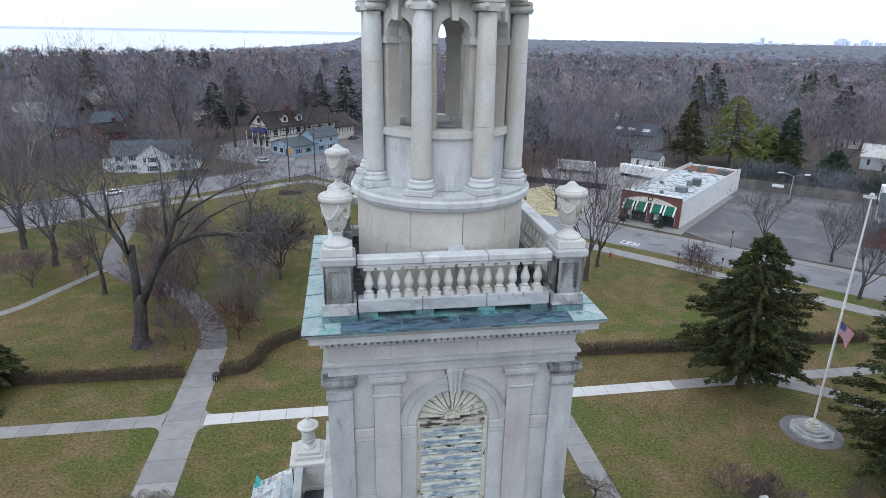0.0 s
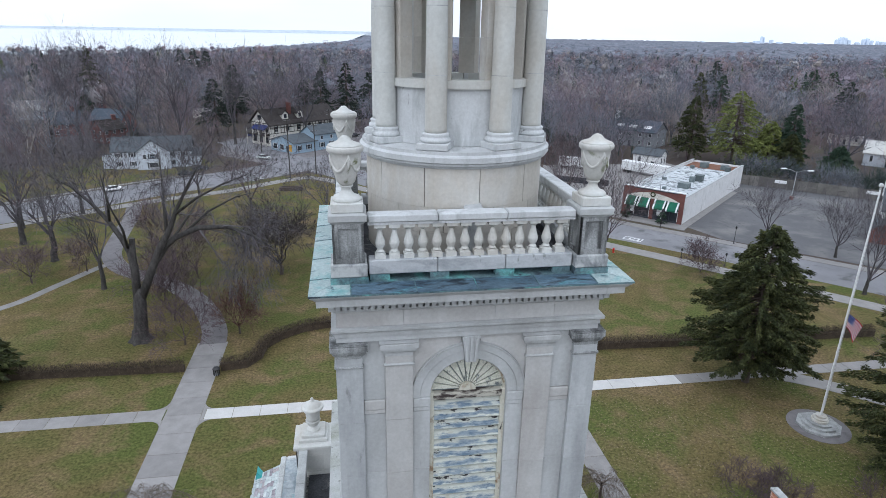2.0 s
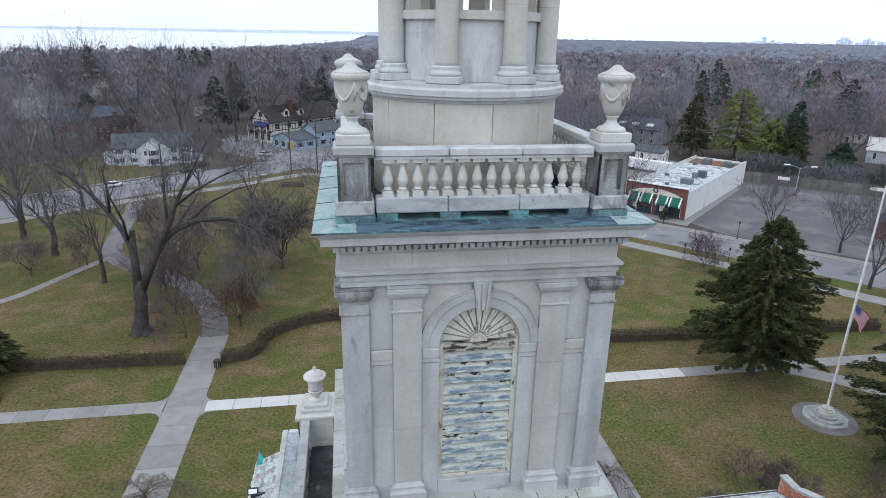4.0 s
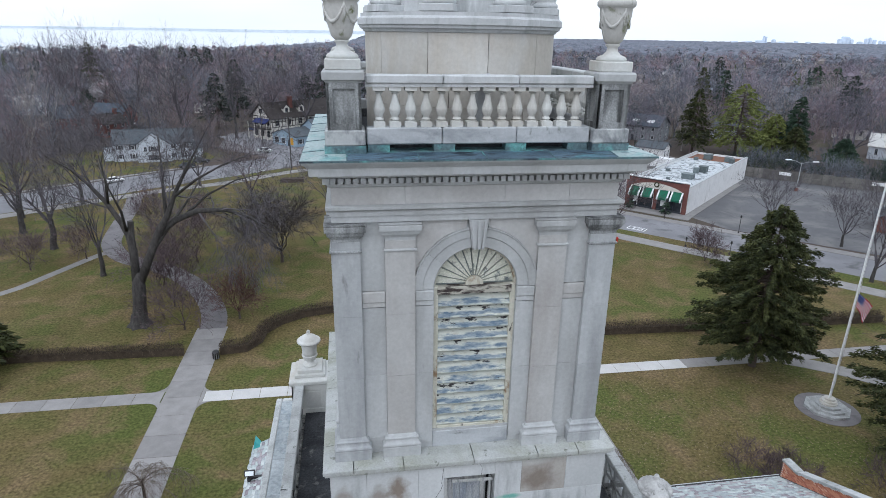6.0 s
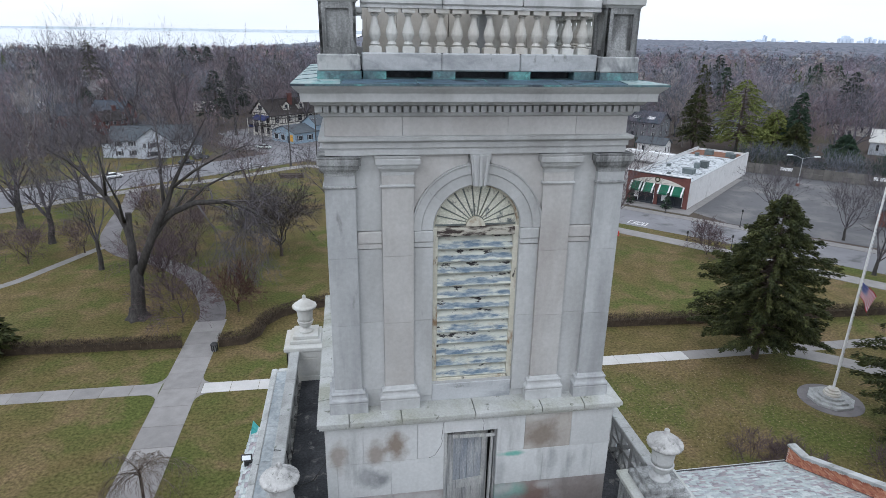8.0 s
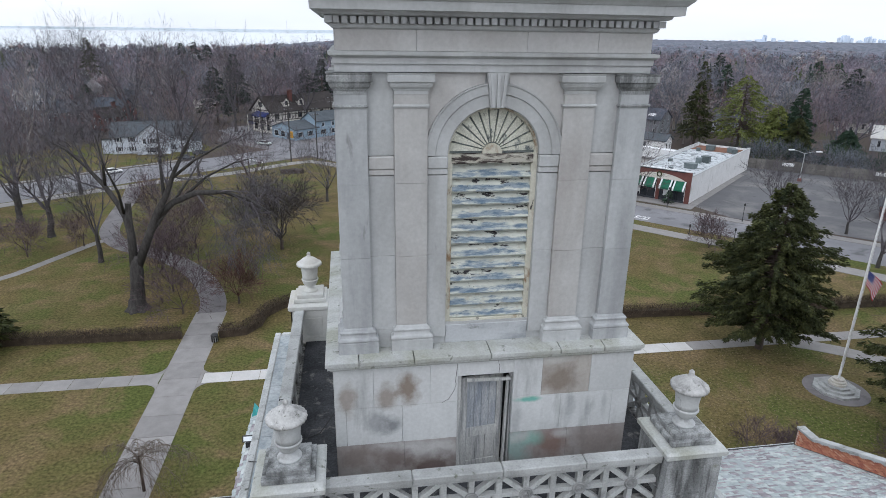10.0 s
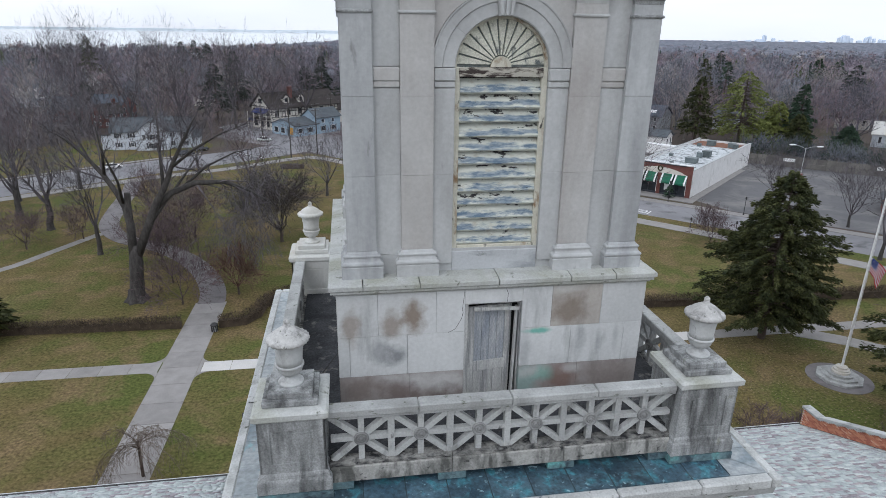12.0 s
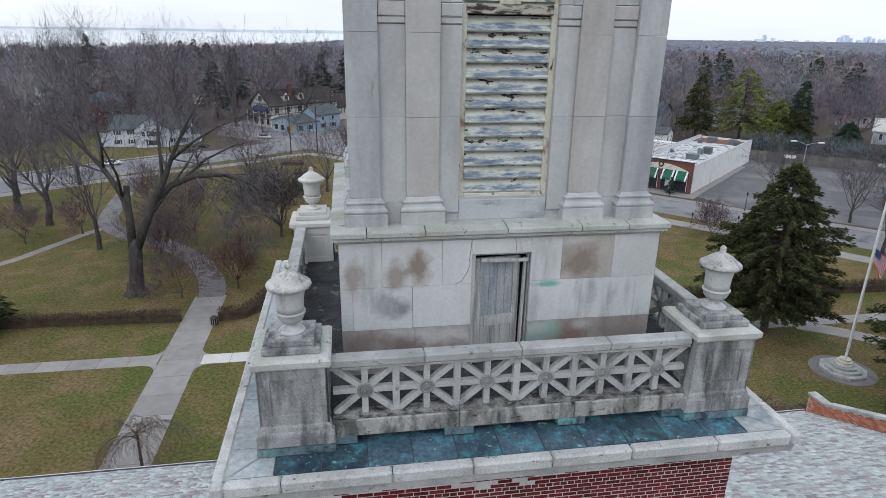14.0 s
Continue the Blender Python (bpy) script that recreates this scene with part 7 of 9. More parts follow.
# farther crowns: rounded domes of fine radiating twigs over a few limbs
def dome_crown(n, w, slip, reach):
    u = rng.normal(0, 1, (n, 3))
    u /= np.linalg.norm(u, axis=1)[:, None]
    u[:, 2] = np.where(u[:, 2] < -0.45, -u[:, 2], u[:, 2])
    lump = 1 + 0.16 * np.sin(3 * np.arctan2(u[:, 1], u[:, 0]) + 2) + 0.12 * np.sin(5 * np.arctan2(u[:, 1], u[:, 0])) + 0.1 * np.sin(7 * u[:, 2])
    tip = u * (lump * (0.62 + 0.38 * rng.random(n) ** 0.6))[:, None] * np.array((w, w, 0.42)) + np.array((0, 0, 0.56))
    D = u * np.array((1, 1, 0.6)) + np.array((0, 0, 0.25)) + rng.normal(0, 0.5, (n, 3))
    D *= (reach * rng.uniform(0.6, 1.4, n) / np.linalg.norm(D, axis=1))[:, None]
    tw = np.concatenate([tip - D, tip, np.full((n, 1), slip), np.full((n, 1), slip * 0.35)], 1)
    nu, nv = (7, 4) if n > 60 else (6, 3)
    lat, lon = np.linspace(-0.5, 1.45, nv), np.linspace(0, 2 * math.pi, nu, endpoint=False)
    B, L = np.meshgrid(lat, lon, indexing="ij")
    bulge = 0.42 * rng.uniform(0.74, 1.18, B.shape) * (1 + 0.16 * np.sin(3 * L + 2) + 0.12 * np.sin(5 * L) + 0.1 * np.sin(7 * np.sin(B)))
    P = np.stack([np.cos(B) * np.cos(L) * w * bulge, np.cos(B) * np.sin(L) * w * bulge, np.sin(B) * 0.42 * bulge + 0.50], 2)
    nxt = np.roll(P, -1, axis=1)
    core = np.stack([P[:-1], nxt[:-1], nxt[1:], P[1:]], 2).reshape(-1, 4, 3)
    limb = []
    for k_ in range(6):
        q = 2 * math.pi * k_ / 6
        limb.append((0, 0, 0.22, 0.6 * w * math.cos(q), 0.6 * w * math.sin(q), 0.62, 0.014, 0.005))
    limb.append((0, 0, 0, 0, 0, 0.6, 0.02, 0.01))
    return np.concatenate([core, ribbons(limb, rng), ribbons(tw, rng)])


def cone_crown(n, w, slip):
    z = 0.1 + 0.88 * rng.random(n) ** 1.2
    q = rng.uniform(0, 2 * math.pi, n)
    r_ = w * (1.06 - z) * (0.75 + 0.35 * rng.random(n))
    tip = np.stack([np.cos(q) * r_, np.sin(q) * r_, z - 0.05], 1)
    base_ = np.stack([np.cos(q) * r_ * 0.25, np.sin(q) * r_ * 0.25, z + 0.01], 1)
    return ribbons(np.concatenate([base_, tip, np.full((n, 1), slip), np.full((n, 1), slip * 0.4)], 1), rng)


MID = [dome_crown(150, pr.uniform(0.36, 0.52), 0.0105, 0.075) for k in range(9)]
MID_EVER = [cone_crown(100, pr.uniform(0.2, 0.34), 0.016) for k in range(4)]
LAST = [dome_crown(34, pr.uniform(0.40, 0.55), 0.026, 0.10) for k in range(7)]
LAST_EVER = [cone_crown(40, pr.uniform(0.22, 0.32), 0.028) for k in range(3)]
V, kinds = [], []
for n_try in range(5900):
    far = n_try > 2350
    a, r = radians(pr.uniform(-29.5, 47.5)), 780 + 1900 * pr.random() ** 1.25 if far else math.sqrt(pr.uniform(315 ** 2, 800 ** 2))
    x, y = r * math.sin(a), r * math.cos(a)
    if in_lake(x, y + 15) or not clear(x, y):
        continue
    ever = pr.random() < (0.05 if far else 0.09)
    roll = 0.9 + 0.45 * noise.noise((x / 90, y / 90, 3.1))
    h = pr.uniform(11, 21) * roll + 1.5
    T = pr.choice((LAST_EVER if ever else LAST) if far else (MID_EVER if ever else MID))
    V.append(set_at(T, x, y, 0, h, pr.uniform(0, 6.28)))
    patch = noise.noise((x / 60, y / 60, 9.3))
    kinds.append(np.full(len(T), pr.choice((4, 4, 4, 7)) if ever else pr.choice((0, 1, 1, 2, 2, 2)) if patch > 0.15 else pr.choice((0, 0, 1, 1, 3, 5, 5)) if pr.random() < 0.93 else 6))
V = np.concatenate(V)
me = np_mesh("woods_far", V, quads(V))
for m_ in WOODS:
    me.materials.append(m_)
me.polygons.foreach_set("material_index", np.concatenate(kinds).astype(np.int32))
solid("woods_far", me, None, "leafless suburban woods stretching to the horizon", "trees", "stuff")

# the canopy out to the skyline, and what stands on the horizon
# the canopy's base colour is blued, with distance haze put into it
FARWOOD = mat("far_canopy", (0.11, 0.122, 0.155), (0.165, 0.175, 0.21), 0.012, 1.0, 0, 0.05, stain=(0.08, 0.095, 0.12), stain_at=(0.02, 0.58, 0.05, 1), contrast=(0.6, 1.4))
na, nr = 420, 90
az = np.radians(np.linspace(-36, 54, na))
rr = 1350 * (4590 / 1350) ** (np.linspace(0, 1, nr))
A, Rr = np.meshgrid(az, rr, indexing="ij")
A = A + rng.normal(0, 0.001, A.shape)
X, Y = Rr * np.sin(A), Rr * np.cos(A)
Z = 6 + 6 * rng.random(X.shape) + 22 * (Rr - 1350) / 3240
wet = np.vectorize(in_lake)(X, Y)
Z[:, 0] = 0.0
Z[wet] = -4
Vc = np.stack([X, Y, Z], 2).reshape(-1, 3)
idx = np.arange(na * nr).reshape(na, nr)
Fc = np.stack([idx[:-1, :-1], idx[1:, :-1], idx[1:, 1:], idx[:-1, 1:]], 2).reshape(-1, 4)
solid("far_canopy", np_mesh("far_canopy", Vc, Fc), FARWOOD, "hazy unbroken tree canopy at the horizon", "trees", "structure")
# haze over the water is put into the shore's pale blue colour
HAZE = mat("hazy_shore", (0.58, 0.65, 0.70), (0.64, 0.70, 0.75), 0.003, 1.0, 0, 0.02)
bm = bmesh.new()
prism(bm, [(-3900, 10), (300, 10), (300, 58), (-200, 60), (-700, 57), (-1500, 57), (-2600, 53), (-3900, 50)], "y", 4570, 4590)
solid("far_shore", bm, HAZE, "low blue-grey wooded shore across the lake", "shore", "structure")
# the towers carry the haze as one pale blue base colour
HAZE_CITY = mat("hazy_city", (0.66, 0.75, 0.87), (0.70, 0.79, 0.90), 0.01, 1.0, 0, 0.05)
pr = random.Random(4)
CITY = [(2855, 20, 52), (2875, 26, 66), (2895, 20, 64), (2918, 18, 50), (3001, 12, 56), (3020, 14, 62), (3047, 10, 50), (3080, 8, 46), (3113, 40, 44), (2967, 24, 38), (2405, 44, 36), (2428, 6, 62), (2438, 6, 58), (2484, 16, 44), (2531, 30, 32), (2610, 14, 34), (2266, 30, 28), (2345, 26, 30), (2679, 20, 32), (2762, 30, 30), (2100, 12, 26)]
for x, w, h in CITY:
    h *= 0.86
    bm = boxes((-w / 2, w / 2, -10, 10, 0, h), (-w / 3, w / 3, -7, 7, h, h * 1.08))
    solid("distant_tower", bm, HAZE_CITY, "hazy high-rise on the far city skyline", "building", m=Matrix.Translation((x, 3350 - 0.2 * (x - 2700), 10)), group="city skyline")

# ---- buildings beyond the park ----
GRID = radians(-48)
GLASS = mat("dark_window_glass", (0.02, 0.025, 0.03), (0.035, 0.04, 0.05), 0.5, 0.1, 0, 5, spec=0.5)
TRIM_WHITE = mat("white_trim", (0.66, 0.67, 0.68), (0.74, 0.75, 0.76), 2, 0.6, 0.05, 20)
SHUTTER = mat("dark_shutter", (0.03, 0.035, 0.045), (0.05, 0.055, 0.065), 2, 0.6, 0.05, 20)
SIDING = mat("pale_blue_white_siding", (0.47, 0.51, 0.57), (0.56, 0.60, 0.66), 1, 0.7, 0.25, 3, stretch=(0.1, 0.1, 4))
SIDING_BLUE = mat("sky_blue_siding", (0.24, 0.33, 0.41), (0.31, 0.40, 0.48), 1, 0.7, 0.25, 3, stretch=(0.1, 0.1, 4))
STUCCO = mat("cream_stucco", (0.56, 0.54, 0.49), (0.64, 0.62, 0.57), 1, 0.85, 0.1, 8)
TIMBER = mat("black_timber", (0.025, 0.02, 0.018), (0.04, 0.034, 0.03), 2, 0.8, 0.1, 10)
SHINGLE_DARK = mat("dark_brown_shingles", (0.035, 0.03, 0.029), (0.058, 0.05, 0.048), 0.6, 0.9, 0.3, 4)
SHINGLE_GREY = mat("grey_shingles", (0.065, 0.078, 0.09), (0.10, 0.113, 0.126), 0.6, 0.9, 0.3, 4)
SHINGLE_BLUE = mat("blue_grey_shingles", (0.05, 0.065, 0.085), (0.08, 0.095, 0.12), 0.6, 0.9, 0.3, 4)
SHINGLE_PALE = mat("pale_roof", (0.52, 0.52, 0.50), (0.62, 0.62, 0.60), 0.6, 0.9, 0.2, 4)
WALL_RED = mat("red_brick_far", (0.135, 0.056, 0.05), (0.185, 0.082, 0.07), 1, 0.9, 0.2, 5)
AWN_BLUE = mat("navy_canvas", (0.02, 0.03, 0.12), (0.03, 0.045, 0.16), 1, 0.8, 0.05, 5)
METAL_GREY = mat("galvanised_metal", (0.36, 0.38, 0.39), (0.46, 0.48, 0.49), 1.5, 0.5, 0.05, 10, metal=0.3)
UNIT_GREY = mat("weathered_unit_metal", (0.10, 0.125, 0.13), (0.17, 0.20, 0.205), 1.5, 0.6, 0.05, 10, rand=0.3)
PAINT_W = mat("white_painted_block", (0.60, 0.60, 0.60), (0.70, 0.70, 0.70), 0.5, 0.75, 0.1, 4, stain=(0.45, 0.45, 0.44), stain_at=(0.5, 0.62, 0.06, 0.5))


def window(parent, x, y, z, w, h, m, shutters=False, grid=(2, 2), frame_m=None):
    """A sash window on a wall facing -y at local (x, y), sill at z."""
    win = part("window", rect_frame(bmesh.new(), x - w / 2, x + w / 2, z, z + h, 0.09, 0.09, y - 0.07, y + 0.03), frame_m or TRIM_WHITE, parent, m=m)
    nx, nz = grid
    iw, ih = w - 0.18, h - 0.18
    for i in range(nx):
        for j in range(nz):
            xa, za = x - iw / 2 + iw * i / nx, z + 0.09 + ih * j / nz
            part("pane", boxes((xa + 0.02, xa + iw / nx - 0.02, y - 0.03, y + 0.0, za + 0.02, za + ih / nz - 0.02)), GLASS, win)
    if shutters:
        for s in (-1, 1):
            c = x + s * (w / 2 + 0.24)
            part("shutter", boxes((c - 0.2, c + 0.2, y - 0.06, y, z, z + h)), SHUTTER, parent, m=m)
    return win


def gable_body(w, d, eave, ridge):
    """Walls with gables at the two x ends, ridge along x."""
    return prism(bmesh.new(), [(-d / 2, 0), (d / 2, 0), (d / 2, eave), (0, ridge), (-d / 2, eave)], "x", -w / 2, w / 2)


def gable_roof(w, d, eave, ridge, over=0.5, t=0.22):
    k = (ridge - eave) / (d / 2)
    lo, hi = (d / 2 + over), ridge + 0.02
    pts = [(-lo, hi - k * lo), (0, hi), (lo, hi - k * lo), (lo, hi - k * lo + t), (0, hi + t), (-lo, hi - k * lo + t)]
    return prism(bmesh.new(), pts, "x", -w / 2 - over, w / 2 + over)


def house(name, x, y, rot, w, d, eave, ridge, wall_m, roof_m, label, cols=4, rows=2, shutters=False, chimney=None, sides=True, group="", door=True):
    hs = thing(name, Matrix.Translation((x, y, 0)) @ Matrix.Rotation(rot, 4, "Z"), label, "house", group)
    part("wall", gable_body(w, d, eave, ridge), wall_m, hs)
    part("roof", gable_roof(w, d, eave, ridge), roof_m, hs)
    part("ridge_cap", boxes((-w / 2 - 0.5, w / 2 + 0.5, -0.14, 0.14, ridge + 0.18, ridge + 0.3)), roof_m, hs)
    st = eave / rows
    for side in (0, 1):
        m = Matrix.Rotation(math.pi * side, 4, "Z")
        for j in range(rows):
            for i in range(cols):
                if door and j == 0 and i == cols // 2:
                    dr = part("door", boxes((-0.5 + (i - (cols - 1) / 2) * w / cols, 0.5 + (i - (cols - 1) / 2) * w / cols, -d / 2 - 0.06, -d / 2, 0.1, 2.15)), SHUTTER, hs, m=m)
                else:
                    window(hs, (i - (cols - 1) / 2) * w / cols, -d / 2, j * st + st * 0.32, 1.0, st * 0.5, m, shutters)
    for side in (1, 3):
        m = Matrix.Rotation(math.pi / 2 * side, 4, "Z")
        for j in range(rows):
            for u in (-d / 4, d / 4):
                window(hs, u, -w / 2, j * st + st * 0.32, 1.0, st * 0.5, m, shutters)
    if chimney is not None:
        part("chimney", boxes((chimney - 0.6, chimney + 0.6, -0.5, 0.5, eave, ridge + 1.6), (chimney - 0.7, chimney + 0.7, -0.6, 0.6, ridge + 1.6, ridge + 1.8)), WALL_RED, hs)
    return hs


# white shuttered house across the avenue
h = house("clapboard_house", -61.3, 189.5, radians(8), 22, 9, 5.4, 8.8, SIDING, SHINGLE_GREY, "white-blue clapboard house with dark shutters and grey roof", 6, 2, True)
wing = Matrix.Translation((0.6, -4.6, 0)) @ Matrix.Rotation(math.pi / 2, 4, "Z")
part("front_gable", gable_body(5.0, 9.2, 5.4, 8.8), SIDING, h, m=wing)
part("front_roof", gable_roof(5.0, 9.2, 5.4, 8.8, 0.4), SHINGLE_GREY, h, m=wing)
mw = Matrix.Translation((1.0, -7.1, 0))
for z, wd in ((0.6, 2.6), (3.2, 1.8)):
    window(h, -0.4, 0, z, wd, 1.6, mw, True, (4, 2))
window(h, -2.7, 0, 3.2, 1.0, 1.5, mw, False)
part("side_wing", prism(bmesh.new(), [(-3, 0), (3, 0), (3, 3.2), (-3, 4.2)], "x", -14.0, -11.0), SIDING, h)
part("wing_roof", prism(bmesh.new(), [(-3.4, 4.32), (3.3, 3.2), (3.3, 3.4), (-3.4, 4.55)][::-1], "x", -14.4, -10.8), SHINGLE_GREY, h)
part("garage_wing", boxes((11.0, 13.4, -3.0, 4.0, 0, 3.1)), SIDING, h)
part("garage_roof", prism(bmesh.new(), [(-3.5, 3.05), (4.4, 3.05), (0.5, 5.0)], "x", 10.8, 13.8), SHINGLE_GREY, h)

# half-timbered inn
inn = thing("timbered_inn", Matrix.Translation((-29.6, 221.2, 0)) @ Matrix.Rotation(GRID, 4, "Z"), "cream half-timbered building with dark roof, dormers and navy awnings", "building")
IW, ID, IE, IR = 11.4, 32.0, 8.0, 12.7
turn = Matrix.Translation((-IW / 2, ID / 2, 0)) @ Matrix.Rotation(math.pi / 2, 4, "Z")
part("wall", gable_body(ID, IW, IE, IR), STUCCO, inn, m=turn)
part("roof", gable_roof(ID, IW, IE, IR, 0.8, 0.3), SHINGLE_DARK, inn, m=turn)
east = Matrix.Rotation(math.pi / 2, 4, "Z")
for k in range(22):
    yy = 0.6 + k * 1.5
    part("timber", boxes((-0.01, 0.05, yy - 0.11, yy + 0.11, 4.6, 8.1)), TIMBER, inn)
for z in (4.4, 6.3, 8.0):
    part("timber", boxes((-0.01, 0.06, 0, ID, z, z + 0.24)), TIMBER, inn)
for k in range(6):
    window(inn, 3.0 + 5.2 * k, 0.02, 5.0, 1.5, 2.0, east, False, (2, 2), TIMBER)
    window(inn, 3.0 + 5.2 * k, 0.02, 1.1, 1.5, 1.9, east, False, (2, 2), TIMBER)
for k in range(8):
    xx = -IW + 0.35 + k * 1.52
    part("timber", boxes((xx - 0.11, xx + 0.11, -0.06, 0.0, 4.5, 8.2)), TIMBER, inn)
for z in (4.3, 8.1):
    part("timber", boxes((-IW, 0, -0.07, 0.0, z, z + 0.26)), TIMBER, inn)
for s in (-1, 1):
    bm = bmesh.new()
    bar(bm, (-IW / 2 + s * (IW / 2 + 0.6), -0.5, IE - 0.25), (-IW / 2, -0.5, IR + 0.2), 0.5, 0.2, (0, 1, 0))
    part("bargeboard", bm, TIMBER, inn)
window(inn, -IW / 2, 0.0, 9.3, 2.2, 1.7, Matrix.Identity(4), False, (2, 1), TIMBER)
for xx in (-9.3, -5.7, -2.1):
    window(inn, xx, 0.0, 5.0, 2.2, 2.2, Matrix.Identity(4), False, (2, 2), TIMBER)
    window(inn, xx, 0.0, 1.0, 2.2, 2.2, Matrix.Identity(4), False, (2, 2), TIMBER)
part("awning", prism(bmesh.new(), [(-0.05, 7.6), (-0.05, 7.4), (-2.2, 6.0), (-2.2, 6.3)], "x", -IW + 3, -0.5), AWN_BLUE, inn, "navy canvas awning over the upper balcony")
part("awning", prism(bmesh.new(), [(-0.05, 4.2), (-0.05, 4.0), (-1.8, 3.0), (-1.8, 3.2)], "x", -IW - 0.5, -IW + 3.5), AWN_BLUE, inn, "navy canvas awning over the entrance")
part("balcony", boxes((-IW, 0.2, -2.2, 0, 3.9, 4.2)), TIMBER, inn)
for xx in (-IW, -IW * 0.66, -IW * 0.33, 0.1):
    part("balcony_post", boxes((xx - 0.12, xx + 0.12, -2.2, -1.96, 0, 6.2)), STUCCO, inn)
for yy in (8.2, 15.0):
    d = part("dormer", prism(bmesh.new(), [(yy - 1.3, 9.2), (yy + 1.3, 9.2), (yy + 1.3, 11.0), (yy, 12.2), (yy - 1.3, 11.0)], "x", -4.5, -1.1), STUCCO, inn)
    part("dormer_roof", prism(bmesh.new(), [(yy - 1.7, 10.8), (yy, 12.4), (yy + 1.7, 10.8), (yy + 1.7, 11.0), (yy, 12.65), (yy - 1.7, 11.0)], "x", -5.5, -0.8), SHINGLE_DARK, d)
    part("dormer_glass", boxes((-1.12, -1.04, yy - 0.6, yy + 0.6, 9.6, 11.1)), GLASS, d)
part("chimney", boxes((-4.0, -2.8, 10.9, 12.3, 9, 14.6), (-4.1, -2.7, 10.8, 12.4, 14.6, 14.9)), WALL_RED, inn)
tan_ = Matrix.Translation((-IW / 2 + 0.6, ID + 5.2, 0)) @ Matrix.Rotation(math.pi / 2, 4, "Z")
part("annex_wall", gable_body(10.4, IW - 1.4, 5.4, 9.6), STUCCO, inn, m=tan_)
part("annex_roof", gable_roof(10.4, IW - 1.4, 5.4, 9.6, 0.7, 0.28), SHINGLE_DARK, inn, m=tan_)
for yy in (35.0, 39.0):
    part("annex_skylight", prism(bmesh.new(), [(yy - 0.5, 0.0), (yy + 0.5, 0.0), (yy + 0.5, 0.1), (yy - 0.5, 0.1)], "x", -0.6, 0.6), TRIM_WHITE, inn, m=Matrix.Translation((-2.8, 0, 7.75)) @ Matrix.Rotation(radians(36), 4, "Y"))
for k in range(7):
    part("timber", boxes((-0.11, -0.03, ID + 0.7 + k * 1.5, ID + 0.9 + k * 1.5, 2.6, 5.3)), TIMBER, inn)
# sky-blue shop at the corner
blue = thing("corner_shop", Matrix.Translation((-19.9, 205.2, 0)) @ Matrix.Rotation(GRID, 4, "Z"), "small sky-blue clapboard corner shop with grey roofs", "shop")
tb = Matrix.Translation((-6.5, 5.0, 0)) @ Matrix.Rotation(math.pi / 2, 4, "Z")
part("wall", gable_body(10.0, 13.0, 3.6, 5.6), SIDING_BLUE, blue, m=tb)
part("roof", gable_roof(10.0, 13.0, 3.6, 5.6, 0.5), SHINGLE_GREY, blue, m=tb)
t2 = Matrix.Translation((-4.0, 15.0, 0)) @ Matrix.Rotation(math.pi / 2, 4, "Z")
part("rear_wall", gable_body(11.0, 8.0, 5.8, 8.4), SIDING_BLUE, blue, m=t2)
part("rear_roof", gable_roof(11.0, 8.0, 5.8, 8.4, 0.5), SHINGLE_GREY, blue, m=t2)
for xx, ww in ((-10.5, 2.4), (-6.8, 2.2)):
    window(blue, xx, 0.0, 0.7, ww, 2.0, Matrix.Identity(4), False, (3, 2))
part("door", boxes((-4.3, -3.2, -0.08, 0.0, 0.1, 2.4)), SHUTTER, blue)
part("sign_board", boxes((-2.6, -1.2, -0.16, 0.0, 0.7, 3.0)), mat("amber_board", (0.55, 0.28, 0.03), (0.65, 0.36, 0.06), 1, 0.6, 0), blue, "amber panel beside the shop door")
for yy in (2.2, 6.5, 12.5, 17.0):
    window(blue, yy, 0.0, 1.0, 1.6, 1.7, east, True, (2, 2))
for yy in (12.5, 17.0):
    window(blue, yy, 0.0, 3.7, 1.2, 1.4, east, False, (2, 2))

# brick-fronted shop with green awnings
AWN_G = mat("green_canvas", (0.012, 0.10, 0.06), (0.02, 0.14, 0.085), 1, 0.8, 0.05, 6)
shop = thing("awning_shop", Matrix.Translation((62.9, 122.1, 0)) @ Matrix.Rotation(radians(-47.8), 4, "Z"), "single-storey shop with brick front, white side and striped awnings", "shop")
SW, SD, SH = 14.3, 51.0, 6.2
for d_ in ((0.02, 0.4, 0.3, SD, 0, SH), (SW - 0.4, SW, 0.3, SD, 0, SH), (0.4, SW - 0.4, SD - 0.3, SD, 0, SH - 0.2)):
    part("side_wall", boxes(d_), PAINT_W, shop)
part("roof_deck", boxes((0.4, SW - 0.4, 0.4, SD - 0.3, SH - 1.0, SH - 0.7)), mat("white_roof_membrane", (0.40, 0.43, 0.45), (0.56, 0.59, 0.61), 0.3, 0.8, 0.1, 2, stain=(0.12, 0.13, 0.14), stain_at=(0.4, 0.60, 0.05, 1), stain2=(0.12, 0.14, 0.145), stain2_at=(0.9, 0.58, 0.04, 1)), shop)
part("wall_coping", boxes((SW - 0.5, SW + 0.06, 0.3, SD, SH, SH + 0.12), (0, 0.5, 0.3, SD, SH, SH + 0.12)), METAL_GREY, shop)
part("brick_front", boxes((0, 1.0, 0, 0.5, 0, 7.2), (SW - 1.0, SW, 0, 0.5, 0, 7.2), (1.0, SW - 1.0, 0, 0.5, 5.2, 7.2), (6.7, 7.5, 0, 0.5, 0, 5.2)), WALL_RED, shop)
bm = bmesh.new()
prism(bm, [(1.0, 5.0)] + [(1.0 + 12.3 * k / 12, 5.0 + 1.35 * math.sin(math.pi * k / 12) ** 0.8) for k in range(1, 12)] + [(13.3, 5.0)], "y", -0.06, 0.02)
